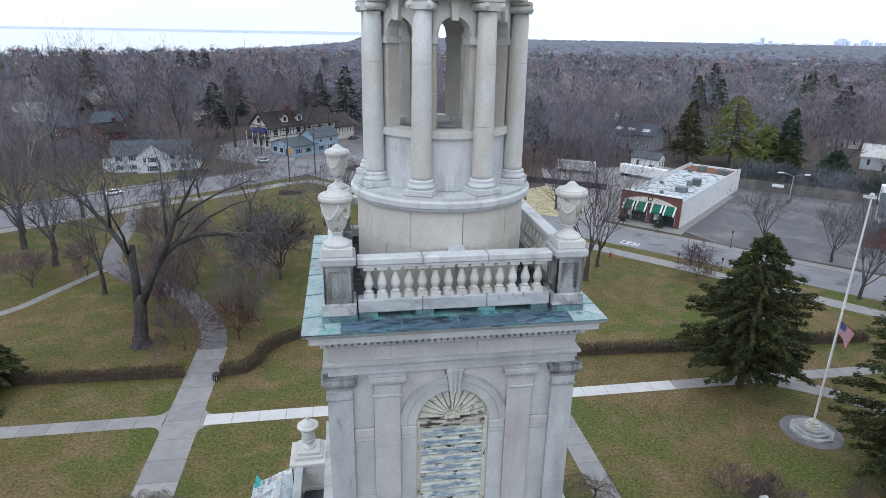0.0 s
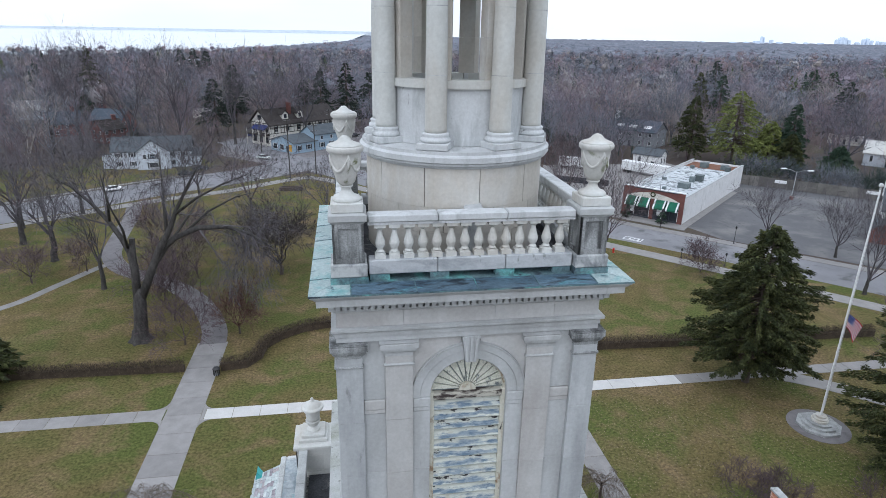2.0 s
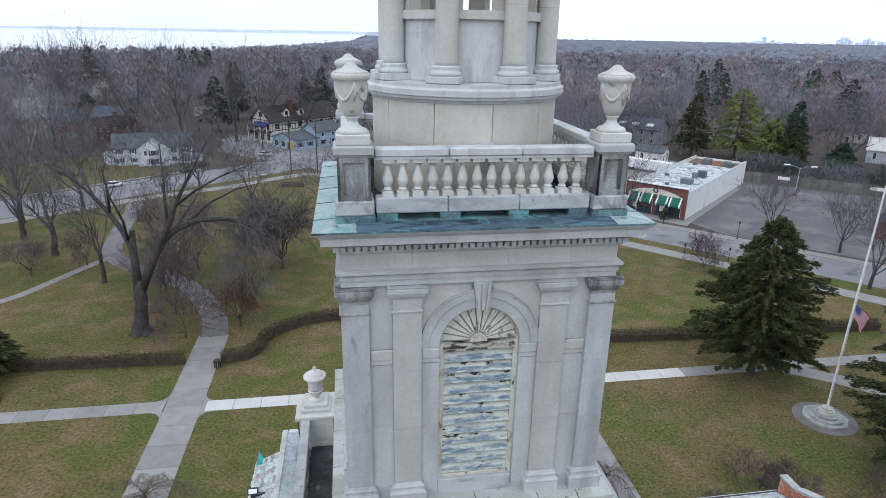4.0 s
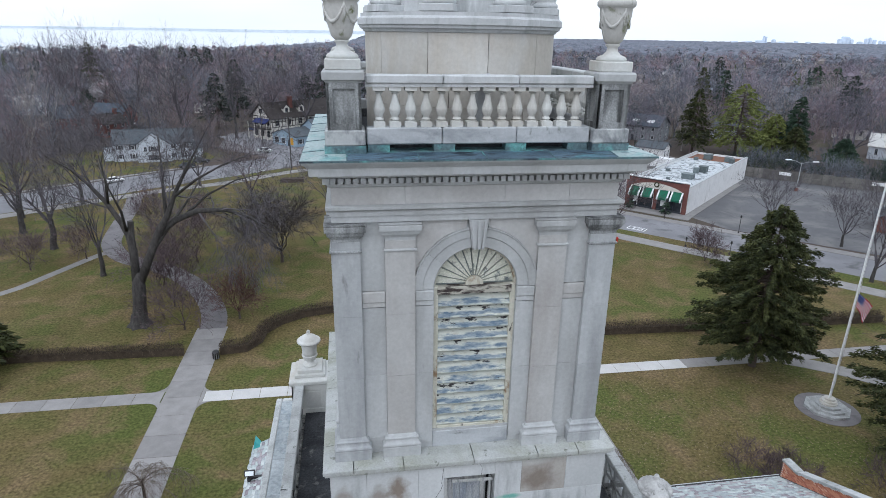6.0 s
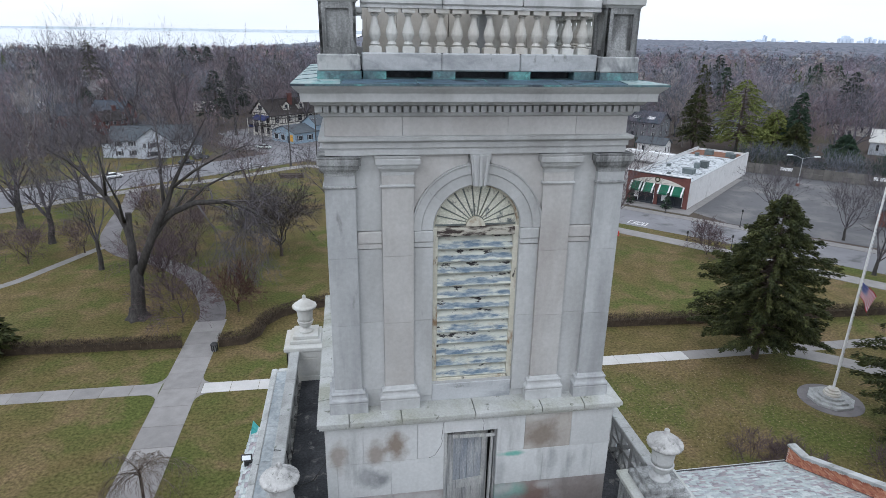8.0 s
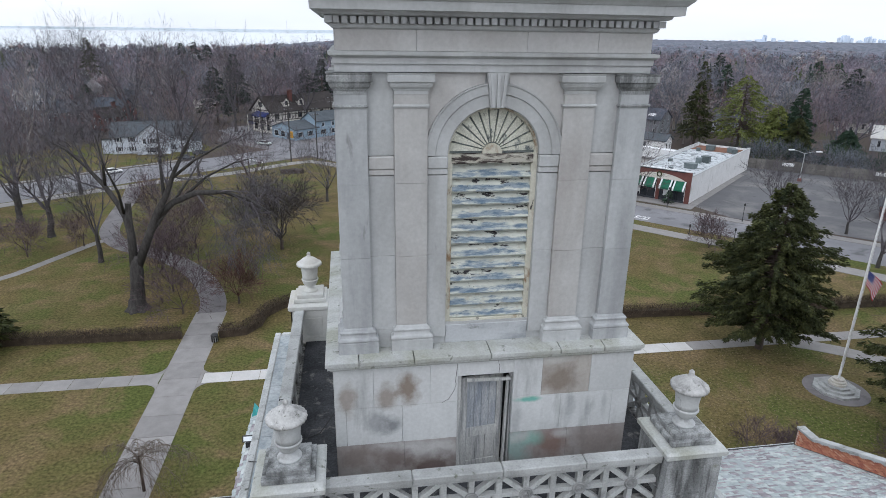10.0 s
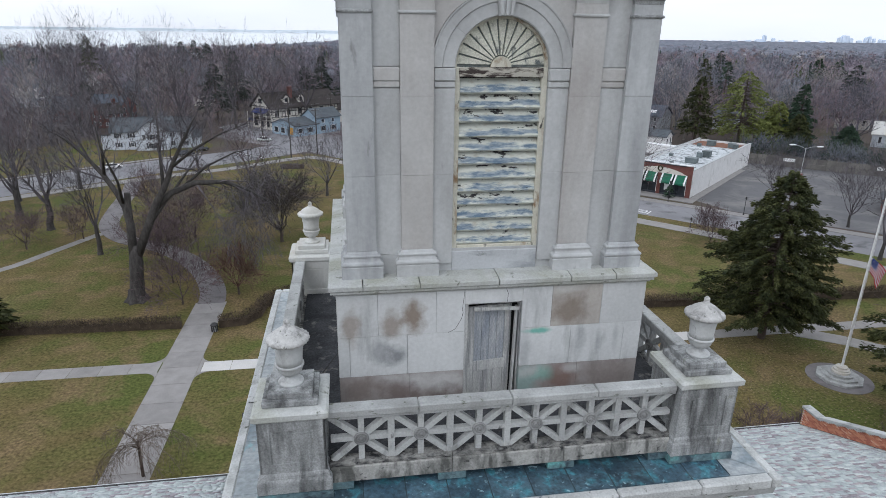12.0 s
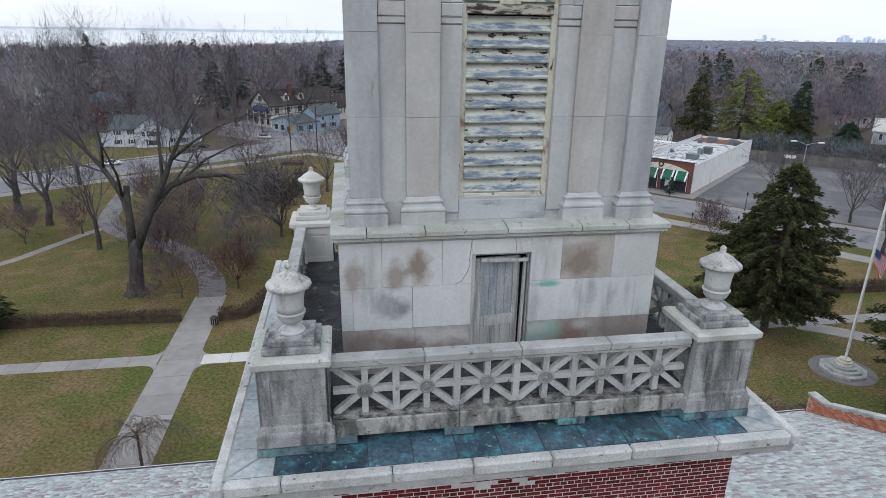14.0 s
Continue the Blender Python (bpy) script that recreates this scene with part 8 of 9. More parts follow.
part("arched_panel", bm, STUCCO, shop, "cream segmental panel over the shopfront")
part("parapet_cap", boxes((-0.1, SW + 0.1, -0.15, 0.6, 7.2, 7.4)), TRIM_WHITE, shop)
part("cornice_garland", boxes((2.5, SW - 1.5, -0.2, -0.05, 7.0, 7.18)), SHUTTER, shop)
wreath = bmesh.new()
tube(wreath, [(7.15 + 0.5 * math.cos(a), -0.15, 6.0 + 0.5 * math.sin(a)) for a in [2 * math.pi * k / 14 for k in range(15)]], 0.14, 6)
part("wreath", wreath, NEEDLES, shop)
for x0 in (1.0, 4.0, 7.7, 10.7):
    aw = part("awning", prism(bmesh.new(), [(0.0, 5.0), (0.0, 4.85), (-1.3, 2.95), (-1.3, 3.35)], "x", x0, x0 + 2.7), AWN_G, shop)
    for s in (0.03, 2.30):
        part("stripe", prism(bmesh.new(), [(0.0, 5.03), (0.0, 4.9), (-1.32, 2.93), (-1.32, 3.37)], "x", x0 + s, x0 + s + 0.36), TRIM_WHITE, aw)
for x0, x1 in ((1.1, 6.6), (7.6, 13.2)):
    part("shopfront_glass", boxes((x0, x1, 0.2, 0.26, 0.5, 5.0)), GLASS, shop)
    part("shopfront_sill", boxes((x0, x1, 0.1, 0.3, 0, 0.5)), SHUTTER, shop)
    for k in range(4):
        xx = x0 + (x1 - x0) * k / 3
        part("mullion", boxes((xx - 0.06, xx + 0.06, 0.12, 0.3, 0.5, 4.0)), TRIM_WHITE if k % 2 else SHUTTER, shop)
    part("shop_poster", boxes((x0 + 0.8, x0 + 1.8, 0.16, 0.19, 1.2, 2.6)), TRIM_WHITE, shop)
for x, y, w, d, z in ((9.6, 14, 2.6, 2.2, 1.3), (9.0, 22, 1.2, 1.2, 1.4), (10.0, 24.5, 1.9, 1.9, 1.6), (5.5, 44, 2.0, 2.3, 1.4), (11.0, 44, 1.8, 1.9, 1.3), (12.3, 42.5, 1.2, 1.5, 1.2), (3.4, 40, 1.0, 1.0, 0.9), (6.5, 9, 0.8, 0.8, 0.7), (2.6, 20, 0.9, 0.9, 0.6)):
    unit_ = solid("roof_unit", boxes((-w / 2, w / 2, -d / 2, d / 2, 0, z * 0.85), (-w / 2 - 0.05, w / 2 + 0.05, -d / 2 - 0.05, d / 2 + 0.05, z * 0.85, z), bevel=0.04), UNIT_GREY, "grey-green metal ventilation unit on the shop roof", "vent", group="roof units",
                  m=shop.matrix_world @ Matrix.Translation((x, y, SH - 0.7)))
part("roof_patch", boxes((0.6, SW - 0.6, SD - 9.0, SD - 0.5, SH - 0.7, SH - 0.68)), mat("rusty_gravel", (0.14, 0.065, 0.04), (0.20, 0.10, 0.065), 0.8, 0.95, 0.2, 6), shop, "rust-brown gravel patch")
for k in range(6):
    solid("roof_pipe", boxes((-1.8, 1.8, -0.05, 0.05, 0.08, 0.2), (-1.6, -1.4, -0.1, 0.1, 0, 0.1), (1.4, 1.6, -0.1, 0.1, 0, 0.1)), METAL_GREY, "grey pipe run across the shop roof", "pipe", group="roof pipes", m=shop.matrix_world @ Matrix.Translation((4.2, 8 + 5.2 * k, SH - 0.7)) @ Matrix.Rotation(0.3 * (k % 2), 4, "Z"))
solid("shop_sidewalk", prism(bmesh.new(), [(58.5, 120.5), (71.0, 107.5), (73.0, 109.5), (105, 139), (103.5, 141.5), (72.5, 111.6), (62.6, 122.4)], "z", 0.0, 0.12), CONCRETE, "raised concrete apron round the shop", "pavement", "structure")
for k, (a, r) in enumerate(((-4.5, 0.7), (4.0, 0.5))):
    tub = thing("dwarf_spruce", shop.matrix_world @ Matrix.Translation((6.6 + a, -2.2, 0.12)), "small potted evergreen outside the shop", "plant", "shop evergreens")
    part("pot", lathe(bmesh.new(), [(0.3, 0), (0.4, 0.4), (0.36, 0.4)], 12), IRON, tub)
    Vq, sg = conifer(130 + k, 2.6, 1.0, 40, 14, 0.4)
    part("foliage", np_mesh("foliage", Vq + np.array((0, 0, 0.3)), quads(Vq)), NEEDLES_BLUE, tub, kind="stuff")
    part("stem", seg_mesh("stem", [(0, 0, 0.2, 0, 0, 2.7, 0.05, 0.02)], 6), BARK_BROWN, tub)

# trailers, shed and the grey house behind the yard
for x, y, rot, ln in ((71.5, 173.8, radians(-28), 12.0), (89.5, 163.2, radians(-52), 15.0)):
    tr = thing("box_trailer", Matrix.Translation((x, y, 0)) @ Matrix.Rotation(rot, 4, "Z"), "long white box trailer parked in the yard", "trailer", "yard trailers")
    part("box", boxes((-ln / 2, ln / 2, -1.25, 1.25, 0.9, 3.7), bevel=0.06), TRIM_WHITE, tr)
    for wx in (-ln / 2 + 1.2, -ln / 2 + 2.4):
        for s in (-1, 1):
            wh = lathe(bmesh.new(), [(0.5, -0.15), (0.52, 0), (0.5, 0.15)], 14)
            bmesh.ops.transform(wh, matrix=Matrix.Translation((wx, s * 1.05, 0.5)) @ Matrix.Rotation(math.pi / 2, 4, "X"), verts=wh.verts)
            part("wheel", wh, IRON, tr)
    part("landing_leg", boxes((ln / 2 - 2.2, ln / 2 - 2.0, -0.9, 0.9, 0, 0.95)), IRON, tr)
house("storage_shed", 97.5, 176.5, GRID, 9, 6, 4.2, 5.8, PAINT_W, SHINGLE_GREY, "white storage shed with grey gambrel roof", 2, 1)
SIDING_GREY = mat("grey_siding", (0.20, 0.215, 0.235), (0.27, 0.285, 0.305), 1, 0.7, 0.2, 3)
gh = house("grey_house", 113, 219, GRID, 20, 12, 6.0, 9.5, SIDING_GREY, SHINGLE_BLUE, "large grey-blue house with pale chimney and skylights", 5, 2)
part("chimney", boxes((-9.2, -7.8, -0.7, 0.7, 6, 12.6)), TRIM_WHITE, gh, "pale rendered chimney")
for xx in (-5, 0, 6):
    part("skylight", prism(bmesh.new(), [(-4.6, 6.95), (-3.2, 7.77), (-3.2, 7.95), (-4.6, 7.15)], "x", xx - 1.4, xx + 1.4), TRIM_WHITE, gh)
solid("straw_bank", prism(bmesh.new(), [(36, 134), (48, 124), (62, 140), (56, 156), (40, 148)], "z", 0.0, 0.06), mat("straw_ground", (0.36, 0.31, 0.19), (0.46, 0.40, 0.26), 0.3, 0.95, 0.3, 3), "bare pale straw-covered building plot", "ground", "structure")
solid("plot_fence", boxes((-16, 16, -0.06, 0.06, 0, 1.7)), SHUTTER, "dark screen fence along the building plot", "fence", m=Matrix.Translation((58, 158, 0)) @ Matrix.Rotation(radians(-32), 4, "Z"))

# brick building at the car park's edge
bk = house("brick_house", 121, 96, radians(-42), 18, 12, 6.4, 9.8, PAINT_W, SHINGLE_GREY, "pale rendered house with brick porch and grey roofs", 4, 2)
part("porch_roof", gable_roof(7.0, 6.5, 3.2, 5.2, 0.4), SHINGLE_GREY, bk, m=Matrix.Translation((-7.5, -7.0, 0)) @ Matrix.Rotation(math.pi / 2, 4, "Z"))
part("porch_wall", gable_body(7.0, 6.0, 3.2, 5.0), WALL_RED, bk, m=Matrix.Translation((-7.5, -6.5, 0)) @ Matrix.Rotation(math.pi / 2, 4, "Z"))
part("roof_box", boxes((-9.5, -6.5, 0, 3, 8.0, 11.5)), TRIM_WHITE, bk)

# houses among the trees
FAR_HOUSES = [(-146, 304, 0.2, 13, 9, 4.6, 8.2, SIDING, SHINGLE_PALE), (-112, 254, 0.5, 11, 9, 5.0, 9.0, WALL_RED, SHINGLE_BLUE), (-97, 262, -0.3, 14, 10, 5.0, 9.0, WALL_RED, SHINGLE_BLUE), (-126, 318, 0.9, 11, 8, 5.5, 8.5, WALL_RED, SHINGLE_DARK),
              (-90, 236, 0.9, 9, 7, 5.0, 8.0, WALL_RED, SHINGLE_DARK), (-160, 330, 0.4, 12, 9, 5, 9, WALL_RED, SHINGLE_DARK), (-232, 505, 0.6, 9, 8, 9, 13, SIDING, SHINGLE_GREY), (235, 398, -0.5, 26, 10, 5, 7.5, SIDING, SHINGLE_PALE), (190, 372, 0.4, 14, 9, 5, 8, SIDING_BLUE, SHINGLE_BLUE),
              (182, 170, -0.8, 14, 9, 4.5, 8, SIDING, SHINGLE_PALE), (150, 215, -0.8, 12, 9, 4.5, 8, SIDING, SHINGLE_GREY), (-22, 300, -0.5, 13, 9, 6, 9, SIDING, SHINGLE_GREY),
              (-178, 280, 0.4, 12, 9, 5, 8.5, SIDING, SHINGLE_GREY), (205, 215, -0.8, 12, 9, 4.5, 8, STUCCO, SHINGLE_DARK), (60, 300, 0.2, 13, 9, 5, 8.5, SIDING, SHINGLE_BLUE), (120, 330, 0.5, 13, 9, 5, 8.5, WALL_RED, SHINGLE_DARK), (-70, 310, 0.2, 12, 9, 5, 8.5, STUCCO, SHINGLE_DARK)]
for x, y, rot, w, d, e, r, wm, rm in FAR_HOUSES:
    lab = {SIDING: "white-sided", SIDING_BLUE: "blue-sided", WALL_RED: "red brick", STUCCO: "cream"}[wm] + " house with " + {SHINGLE_PALE: "pale", SHINGLE_BLUE: "blue-grey", SHINGLE_DARK: "dark", SHINGLE_GREY: "grey"}[rm] + " roof among the trees"
    house("distant_house", x, y, rot, w, d, e, r, wm, rm, lab, 3, 2 if e > 4.8 else 1, False, w * 0.3 if wm is WALL_RED else None, group="neighbourhood houses")
man = house("white_mansion", -133, 590, radians(10), 30, 12, 10, 13, SIDING, SHINGLE_PALE, "long white mansion rising above the far trees", 8, 2)
part("upper_storey", boxes((-6, 6, -4, 4, 12, 16)), SIDING, man)

# ---- fence of the car park ----
FENCE_WOOD = mat("weathered_fence_boards", (0.105, 0.10, 0.094), (0.18, 0.172, 0.16), 0.5, 0.9, 0.2, 3, rand=0.3)
fence = thing("board_fence", Matrix.Translation((112, 148.6, 0)) @ Matrix.Rotation(math.atan2(127.6 - 148.6, 136.4 - 112), 4, "Z"), "tall weathered grey board fence closing the car park", "fence")
for k in range(32):
    x = k * 2.45
    part("post", boxes((x - 0.09, x + 0.09, -0.14, 0.06, 0, 3.1)), FENCE_WOOD, fence)
    part("fence_panel", boxes((x + 0.09, x + 2.36, -0.03, 0.03, 0.15, 2.95 + 0.05 * (k % 3))), FENCE_WOOD, fence)
    part("rail", boxes((x, x + 2.45, -0.1, -0.03, 1.45, 1.6)), FENCE_WOOD, fence)
for x in (9, 31, 52):
    part("notice_board", boxes((x, x + 3.0, -0.2, -0.14, 1.7, 2.6)), TRIM_WHITE, fence, "blank white notice board")

# ---- flagpole on its stepped octagon ----
solid("flagpole_apron", lathe(bmesh.new(), [(3.15, 0.0), (3.15, 0.06)], 40), CONCRETE_OLD, "round concrete apron under the flagpole steps", "pavement", "structure", m=Matrix.Translation((48.0, 38.95, 0)))
ribbon("path_flag", [(50.5, 49.4), (55, 46.5), (60, 42), (70, 34)], 2.6, CONCRETE, 0.0, 0.06, "concrete path branching towards the flagpole", "path")
flag_steps = thing("flagpole", Matrix.Translation((48.0, 38.95, 0.06)), "tall white flagpole on an octagonal stepped granite base", "flagpole")
OCT = [(2.3, 0.0, 0.26), (1.8, 0.26, 0.5), (1.3, 0.5, 0.72)]
for r, a, b in OCT:
    part("step", prism(bmesh.new(), [(r * math.cos(math.pi / 8 + math.pi / 4 * k), r * math.sin(math.pi / 8 + math.pi / 4 * k)) for k in range(8)], "z", a, b), STONE_COPING, flag_steps)
part("drum", lathe(bmesh.new(), [(0.85, 0.72), (0.85, 0.92), (0.75, 0.95), (0.75, 1.15), (0.55, 1.2), (0.55, 1.4)], 24), STONE_TAN, flag_steps)
pole, up_pole = flag_steps, Matrix.Translation((0, 0, 1.4))
part("shaft", seg_mesh("shaft", [(0, 0, 0, 0, 0, 12, 0.13, 0.105), (0, 0, 12, 0, 0, 25.2, 0.105, 0.06)], 12), TRIM_WHITE, pole, m=up_pole)
part("truck", lathe(bmesh.new(), [(0.10, 25.2), (0.10, 25.3), (0.04, 25.4)], 12), METAL_GREY, pole, m=up_pole)
ball = bmesh.new()
bmesh.ops.create_uvsphere(ball, u_segments=14, v_segments=8, radius=0.22, matrix=Matrix.Translation((0, 0, 25.62)))
part("ball", ball, STONE_PALE, pole, smooth=True, m=up_pole)
part("halyard", tube(bmesh.new(), [(0.2, 0, 1.2), (0.22, 0, 12), (0.12, 0, 25)], 0.012, 4), TRIM_WHITE, pole, m=up_pole)
FL_R, FL_W, FL_B = mat("flag_red", (0.55, 0.03, 0.05), (0.62, 0.04, 0.06), 3, 0.8, 0), mat("flag_white", (0.82, 0.82, 0.84), (0.88, 0.88, 0.90), 3, 0.8, 0), mat("flag_blue", (0.05, 0.08, 0.28), (0.07, 0.10, 0.34), 3, 0.8, 0)
flag = thing("flag", Matrix.Translation((48.18, 38.95, 13.6)), "limp striped red and white flag with starred blue canton", "flag")


def cloth(u, v):
    """u along the fly, v down the hoist, both 0 to 1: a limp diagonal fall with soft folds."""
    x = 0.04 + u * 2.1 - 0.5 * v * u * u - 0.3 * v * u
    y = 0.10 * math.sin(8 * u + 1.5 * v) * (0.2 + u)
    return (x, y, -v * (1.45 + 0.35 * u) - u * 1.35 - 0.25 * u * u)


def cloth_patch(u0, u1, v0, v1, n, off=0.0):
    bm = bmesh.new()
    nv = max(1, int((v1 - v0) * 13 + 0.5))
    g = [[bm.verts.new(Vector(cloth(u0 + (u1 - u0) * i / n, v0 + (v1 - v0) * j / nv)) + Vector((0, -off, 0))) for j in range(nv + 1)] for i in range(n + 1)]
    for i in range(n):
        for j in range(nv):
            bm.faces.new((g[i][j], g[i + 1][j], g[i + 1][j + 1], g[i][j + 1]))
    bmesh.ops.solidify(bm, geom=bm.faces[:], thickness=0.006)
    return bm


for k in range(13):
    part("stripe", cloth_patch(0.4 if k < 7 else 0.0, 1.0, k / 13, (k + 1) / 13, 14), FL_R if k % 2 == 0 else FL_W, flag)
canton = part("canton", cloth_patch(0.0, 0.4, 0.0, 7 / 13, 8), FL_B, flag)
for i in range(6):
    for j in range(5):
        u, v = 0.035 + 0.066 * i, (0.6 + 1.35 * j) / 13
        part("star", cloth_patch(u, u + 0.028, v, v + 0.03, 1, 0.012), FL_W, canton)

# ---- street furniture ----
def utility_pole(x, y, h, rot, label):
    p = thing("utility_pole", Matrix.Translation((x, y, 0)) @ Matrix.Rotation(rot, 4, "Z"), label, "pole", "utility poles")
    part("shaft", seg_mesh("shaft", [(0, 0, 0, 0, 0, h, 0.2, 0.13)], 10), BARK, p)
    for z in (h - 0.6, h - 2.2):
        part("crossarm", boxes((-1.3, 1.3, -0.07, 0.07, z, z + 0.14)), BARK, p)
        for xx in (-1.15, -0.55, 0.55, 1.15):
            part("insulator", lathe(bmesh.new(), [(0.05, 0), (0.07, 0.1), (0.03, 0.2)], 8), METAL_GREY, p, m=Matrix.Translation((xx, 0, z + 0.14)))


utility_pole(-18.4, 167.3, 17, 0.7, "tall wooden utility pole at the junction")
utility_pole(-11.2, 172.0, 15, 0.7, "tall wooden utility pole at the junction")
utility_pole(-31.3, 208.8, 12, 0.7, "wooden utility pole by the half-timbered building")
utility_pole(-8.0, 226.0, 13, 0.7, "wooden utility pole by the corner shop")
for n_, a, b in ((0, (-19.2, 167, 16.6), (-8.6, 226, 12.6)), (1, (-17.6, 167.6, 16.6), (-7.4, 226, 12.6)), (2, (-18.4, 167, 14.9), (-120, 128, 13.0)), (3, (-18.4, 167, 14.5), (-120, 129, 12.4)), (4, (-8, 226, 12.5), (60, 285, 13))):
    pts = [tuple(a[k] + (b[k] - a[k]) * t - (3.0 * t * (1 - t) if k == 2 else 0) for k in range(3)) for t in [i / 12 for i in range(13)]]
    solid("overhead_wire", tube(bmesh.new(), pts, 0.02, 3), IRON, "thin sagging overhead wire between poles", "wire", group="overhead wires")
lot_lamp = thing("parking_lamp", Matrix.Translation((115.3, 130.8, 0)), "twin-armed pale car park lamp post", "lamp post")
part("post", seg_mesh("post", [(0, 0, 0, 0, 0, 7.6, 0.12, 0.08)], 8), METAL_GREY, lot_lamp)
part("footing", lathe(bmesh.new(), [(0.5, 0), (0.5, 0.8)], 14), WALL_RED, lot_lamp)
for s in (-1, 1):
    part("arm", tube(bmesh.new(), [(0, 0, 7.3), (s * 1.2, -s * 0.8, 7.9), (s * 2.0, -s * 1.4, 8.0)], 0.05, 6), METAL_GREY, lot_lamp)
    part("lamp_head", boxes((s * 2.6 - 0.8, s * 2.6 + 0.8, -s * 1.75 - 0.35, -s * 1.75 + 0.35, 7.95, 8.2), bevel=0.08), TRIM_WHITE, lot_lamp)
for x, y, h in ((66.5, 109.6, 4.2), (61.2, 91.3, 1.5), (67.0, 86.0, 2.2), (76.7, 97.9, 3.4), (-28, 158, 4.0), (-9.5, 168, 4.0)):
    b = thing("street_post", Matrix.Translation((x, y, 0)), "slim black metal post at the kerb", "post", "kerb posts")
    part("shaft", seg_mesh("shaft", [(0, 0, 0, 0, 0, h, 0.07, 0.05)], 8), IRON, b)
    part("head", lathe(bmesh.new(), [(0.1, h - 0.1), (0.2, h + 0.05), (0.16, h + 0.4), (0.05, h + 0.5)], 10), IRON, b)
    part("foot", lathe(bmesh.new(), [(0.18, 0), (0.14, 0.25), (0.08, 0.35)], 10), IRON, b)
hyd = thing("fire_hydrant", Matrix.Translation((49.2, 95.6, 0)), "red cast-iron fire hydrant by the pavement", "hydrant")
RED = mat("hydrant_red", (0.42, 0.03, 0.02), (0.5, 0.05, 0.03), 4, 0.5, 0.05, 20)
part("barrel", lathe(bmesh.new(), [(0.25, 0), (0.25, 0.08), (0.17, 0.1), (0.17, 0.75), (0.21, 0.78), (0.19, 0.9), (0.08, 1.0)], 14), RED, hyd)
part("outlet", boxes((-0.3, 0.3, -0.08, 0.08, 0.5, 0.66), bevel=0.03), RED, hyd)
binn = thing("litter_bin", Matrix.Translation((-18.9, 58.4, 0)) @ Matrix.Scale(0.8, 4), "black slatted litter bin with domed lid beside the path", "litter bin")
for k in range(10):
    a = 2 * math.pi * k / 10
    part("slat", boxes((-0.09, 0.09, -0.50, -0.46, 0.08, 1.0)), IRON, binn, m=Matrix.Rotation(a, 4, "Z"))
part("liner", lathe(bmesh.new(), [(0.42, 0.05), (0.42, 0.98)], 16), METAL_GREY, binn)
part("lid", lathe(bmesh.new(), [(0.58, 1.0), (0.55, 1.12), (0.35, 1.35), (0.1, 1.42)], 16), IRON, binn)
pl = thing("planter", Matrix.Translation((-17.0, 152.8, 0)), "long low brown brick planter on the lawn", "planter")
part("planter_wall", rect_frame(bmesh.new(), -3.0, 3.0, -1.0, 1.0, 0.3, 0.3, 0.0, 1.0), BARK_BROWN, pl, m=Matrix.Rotation(math.pi / 2, 4, "X"))
part("soil", boxes((-2.7, 2.7, -0.7, 0.7, -0.02, 0.8)), BARK_BROWN, pl)
for k in range(7):
    solid("crossing_bar", boxes((-0.3, 0.3, -1.6, 1.6, 0.036, 0.042)), TRIM_WHITE, "white painted crossing bar on the road", "road marking", group="crossing bars", m=Matrix.Translation((-34 + 1.15 * k, 176 - 1.25 * k, 0)) @ Matrix.Rotation(radians(42), 4, "Z"))
mk = Matrix.Translation((57.0, 103.2, 0.044)) @ Matrix.Rotation(radians(-46), 4, "Z") @ Matrix.Rotation(radians(90), 4, "X")
solid("road_marking", rect_frame(bmesh.new(), -1.9, 1.9, -1.1, 1.1, 0.18, 0.18, -0.004, 0.004), TRIM_WHITE, "worn white box painted on the road", "road marking", group="lane markings", m=mk)
solid("road_marking", rect_frame(bmesh.new(), -0.8, 1.3, -0.6, 0.6, 0.3, 0.2, -0.004, 0.004), TRIM_WHITE, "worn white symbol painted on the road", "road marking", group="lane markings", m=mk)


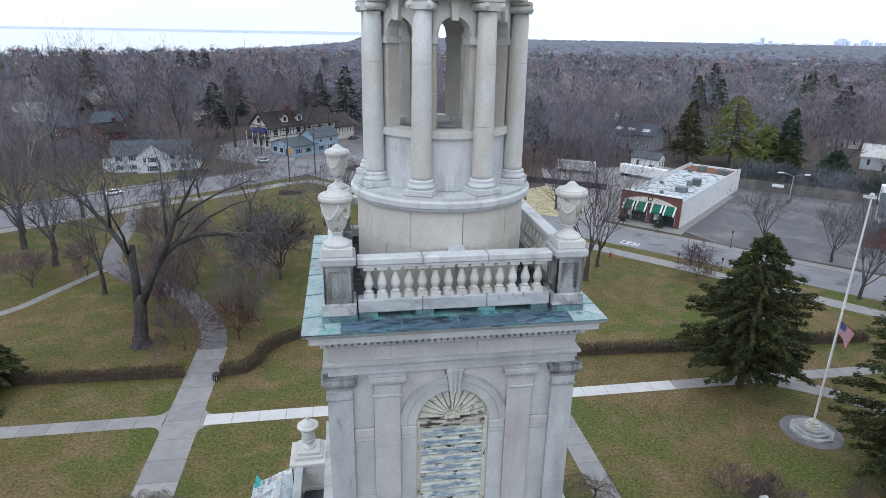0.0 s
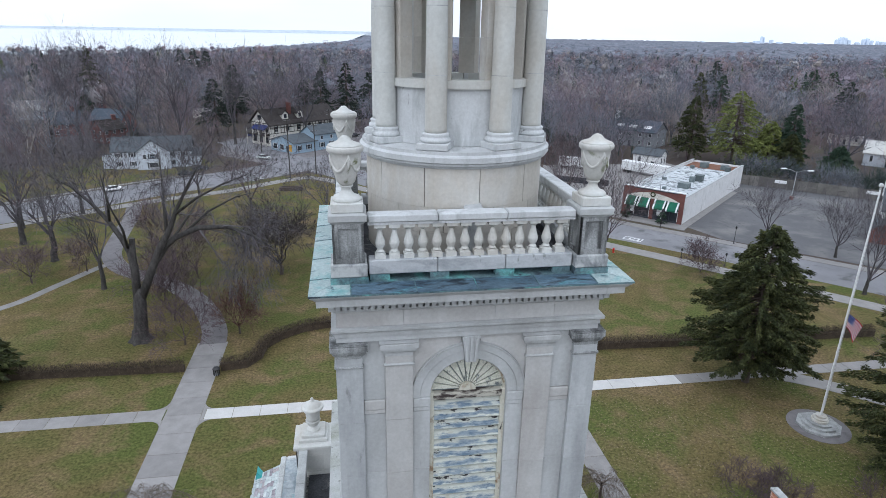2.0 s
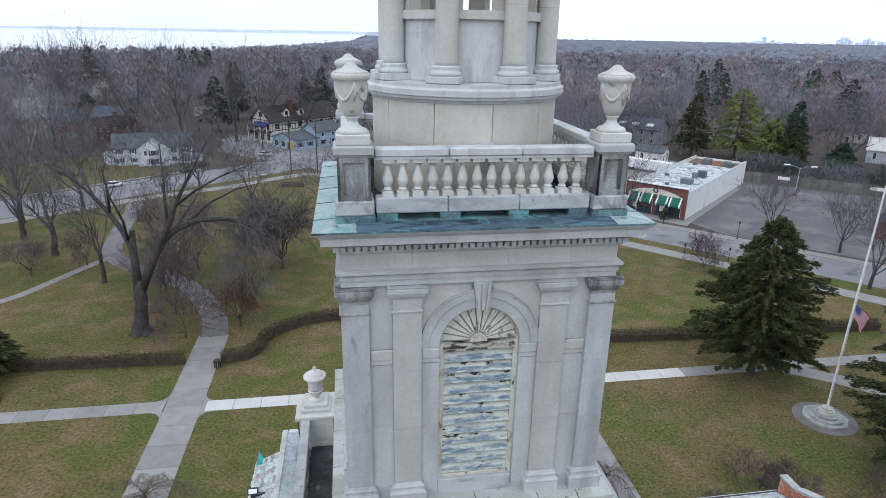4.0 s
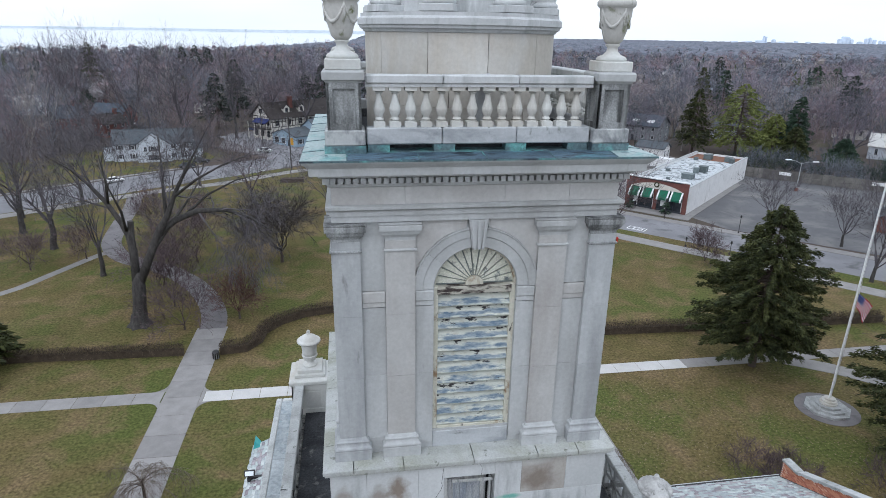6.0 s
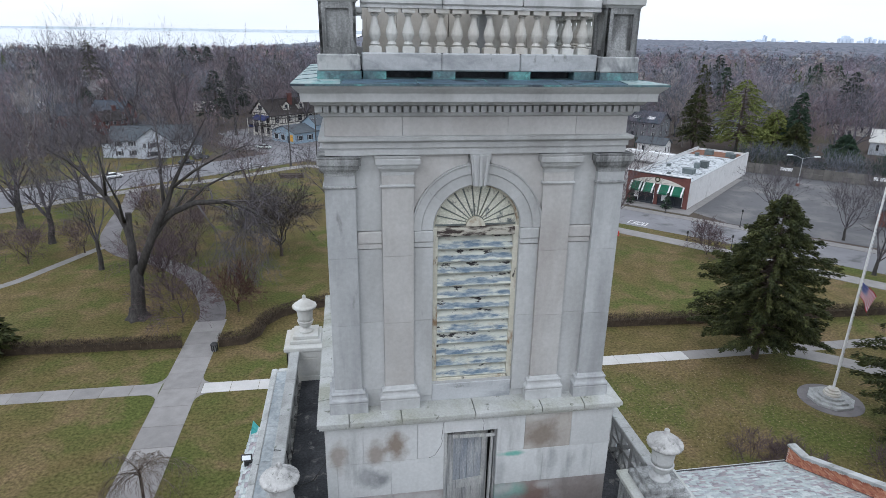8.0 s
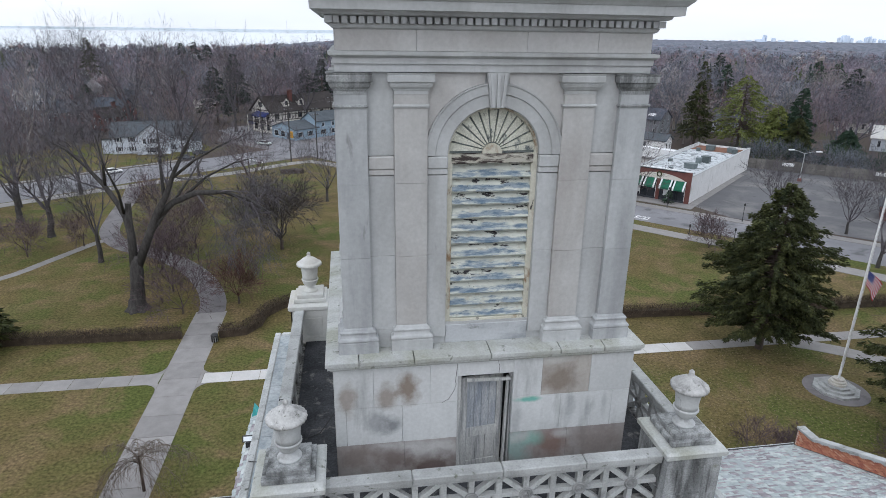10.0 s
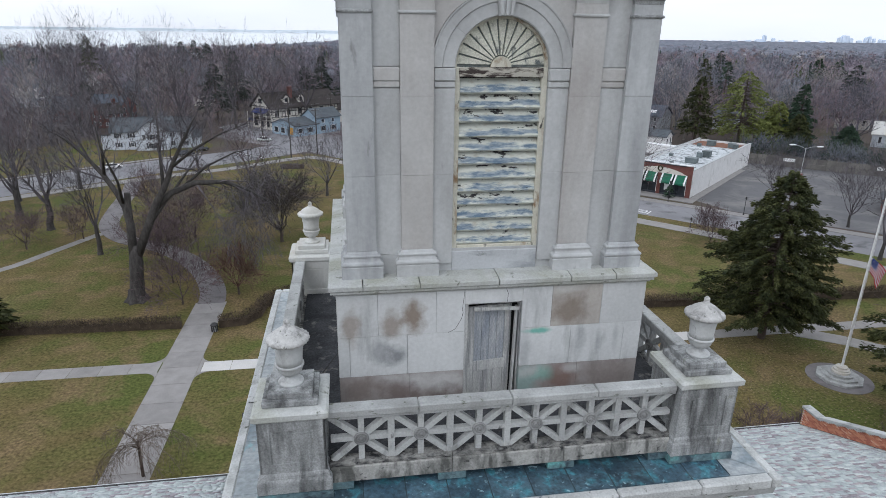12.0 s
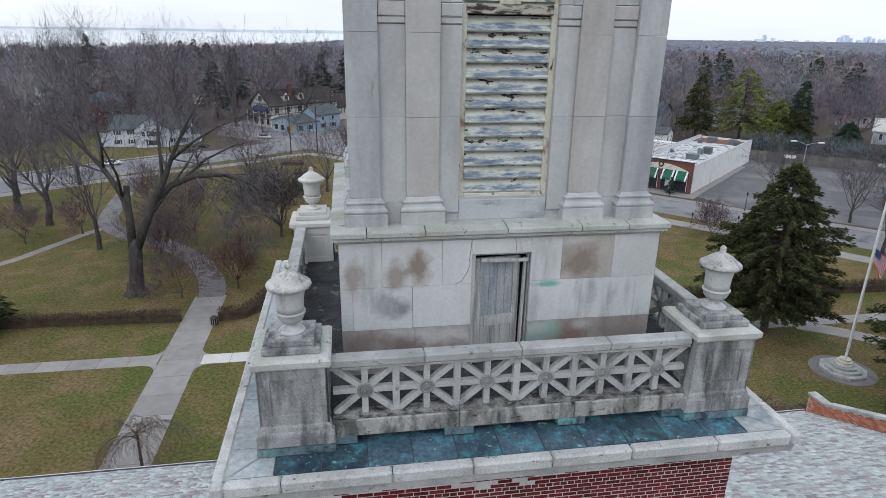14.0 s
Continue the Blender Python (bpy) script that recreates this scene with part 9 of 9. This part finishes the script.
def car(x, y, rot, paint, label):
    c = thing("car", Matrix.Translation((x, y, 0.03)) @ Matrix.Rotation(rot, 4, "Z"), label, "car", "parked cars")
    prof = [(-2.25, 0.35), (2.2, 0.35), (2.28, 0.62), (2.1, 0.82), (1.15, 0.95), (-1.75, 0.98), (-2.2, 0.9), (-2.3, 0.6)]
    bm = prism(bmesh.new(), prof, "y", -0.88, 0.88)
    bmesh.ops.bevel(bm, geom=bm.edges[:], offset=0.06, segments=2, affect="EDGES")
    part("body", bm, paint, c, smooth=True)
    bm = bmesh.new()
    lo = [bm.verts.new(p) for p in ((-1.75, -0.82, 0.96), (1.15, -0.82, 0.94), (1.15, 0.82, 0.94), (-1.75, 0.82, 0.96))]
    hi = [bm.verts.new(p) for p in ((-1.15, -0.66, 1.42), (0.35, -0.66, 1.44), (0.35, 0.66, 1.44), (-1.15, 0.66, 1.42))]
    for i in range(4):
        bm.faces.new((lo[i], lo[(i + 1) % 4], hi[(i + 1) % 4], hi[i]))
    bm.faces.new(hi), bm.faces.new(lo[::-1])
    part("cabin_glass", bm, GLASS, c)
    part("roof_panel", boxes((-1.2, 0.4, -0.68, 0.68, 1.42, 1.47), bevel=0.02), paint, c)
    for wx in (-1.4, 1.4):
        for s in (-1, 1):
            w = lathe(bmesh.new(), [(0.30, -0.11), (0.34, -0.08), (0.34, 0.08), (0.30, 0.11)], 16)
            bmesh.ops.transform(w, matrix=Matrix.Rotation(math.pi / 2, 4, "X"), verts=w.verts)
            wheel = part("wheel", w, IRON, c, m=Matrix.Translation((wx, s * 0.82, 0.34)))
            part("rim", boxes((-0.16, 0.16, s * 0.09 - 0.035, s * 0.09 + 0.035, -0.16, 0.16), bevel=0.03), METAL_GREY, wheel)
    for s in (-1, 1):
        part("headlight", boxes((2.14, 2.27, s * 0.62 - 0.17, s * 0.62 + 0.17, 0.64, 0.78), bevel=0.02), GLASS, c)


CAR_SILVER, CAR_DARK = mat("silver_green_paint", (0.50, 0.55, 0.53), (0.56, 0.60, 0.58), 1, 0.3, 0, 5, spec=0.6), mat("dark_paint", (0.02, 0.025, 0.03), (0.03, 0.035, 0.045), 1, 0.25, 0, 5, spec=0.6)
CAR_WHITE = mat("white_paint", (0.70, 0.70, 0.71), (0.76, 0.76, 0.77), 1, 0.3, 0, 5, spec=0.6)
car(-29.3, 197.0, radians(-20), CAR_SILVER, "pale silver sedan waiting at the junction")
car(-48.5, 173.5, radians(25), CAR_DARK, "dark car parked on the avenue before the white house")
car(-46.0, 181.0, radians(25), CAR_DARK, "dark car parked beside the white house")
car(-62.5, 156.0, radians(40), CAR_WHITE, "white car driving down the avenue")
car(1.5, 243.0, radians(40), CAR_DARK, "dark car parked behind the half-timbered building")
car(9.0, 206.0, radians(40), mat("red_paint", (0.35, 0.02, 0.03), (0.42, 0.03, 0.04), 1, 0.3, 0, 5), "red car beyond the junction")

# ---- pieces: the bricks under the cornice and the nearest slates ----
brick_me = {}
for key, length in (("s", 0.245), ("h", 0.112)):
    brick_me[key] = finish(boxes((0, length, -4.081, -4.06, 0, 0.062), bevel=0.002), "brick", False)
    brick_me[key].materials.append(BRICK)
rng = random.Random(11)
count = 0
VB = []
for q in range(4):
    for c in range(23):
        z = 25.745 - (c + 1) * 0.081
        x, head = -4.08 + (0.125 if c % 2 else 0.0), c % 6 == 5
        while x < 4.08:
            w = 0.112 if head else min(0.245, 4.085 - x)
            if w > 0.05 and rng.random() > (1.1, 1.1, 0.55, 0.2, 0.04)[min(c, 4)] * (c < 5):
                zz = z + rng.uniform(-0.0015, 0.0015)
                if q == 0 and (head or w > 0.24) and 5 <= c <= 16 and x > -0.9 and count < 300:
                    part("brick", brick_me["h" if head or w < 0.15 else "s"], BRICK, shaft, m=Matrix.Translation((x, rng.uniform(-0.003, 0.002), zz)))
                    count += 1
                else:
                    y0 = -4.081 + rng.uniform(-0.003, 0.002)
                    p = [(x, y0), (x + w, y0), (x + w, -4.06), (x, -4.06)]
                    t = QUARTERS[q]
                    VB.append([tuple(t @ Vector((a, b, h))) for h in (zz, zz + 0.062) for a, b in p])
            x += w + 0.018
VB = np.array(VB)
BRICK_J = mat("red_brick_joined", (0.090, 0.008, 0.012), (0.158, 0.016, 0.020), 9, 0.85, 0.3, 60, island=0.45)
part("brickwork", np_mesh("brickwork", VB, BOX_F[None] + 8 * np.arange(len(VB))[:, None, None]), BRICK_J, shaft, kind="stuff")
for b in NEAR_SLATES:
    c = sum(b, Vector()) / 8
    me = np_mesh("slate", [tuple(p - c) for p in b], BOX_F)
    part("slate", me, SLATES[1], roof, m=Matrix.Translation(c))
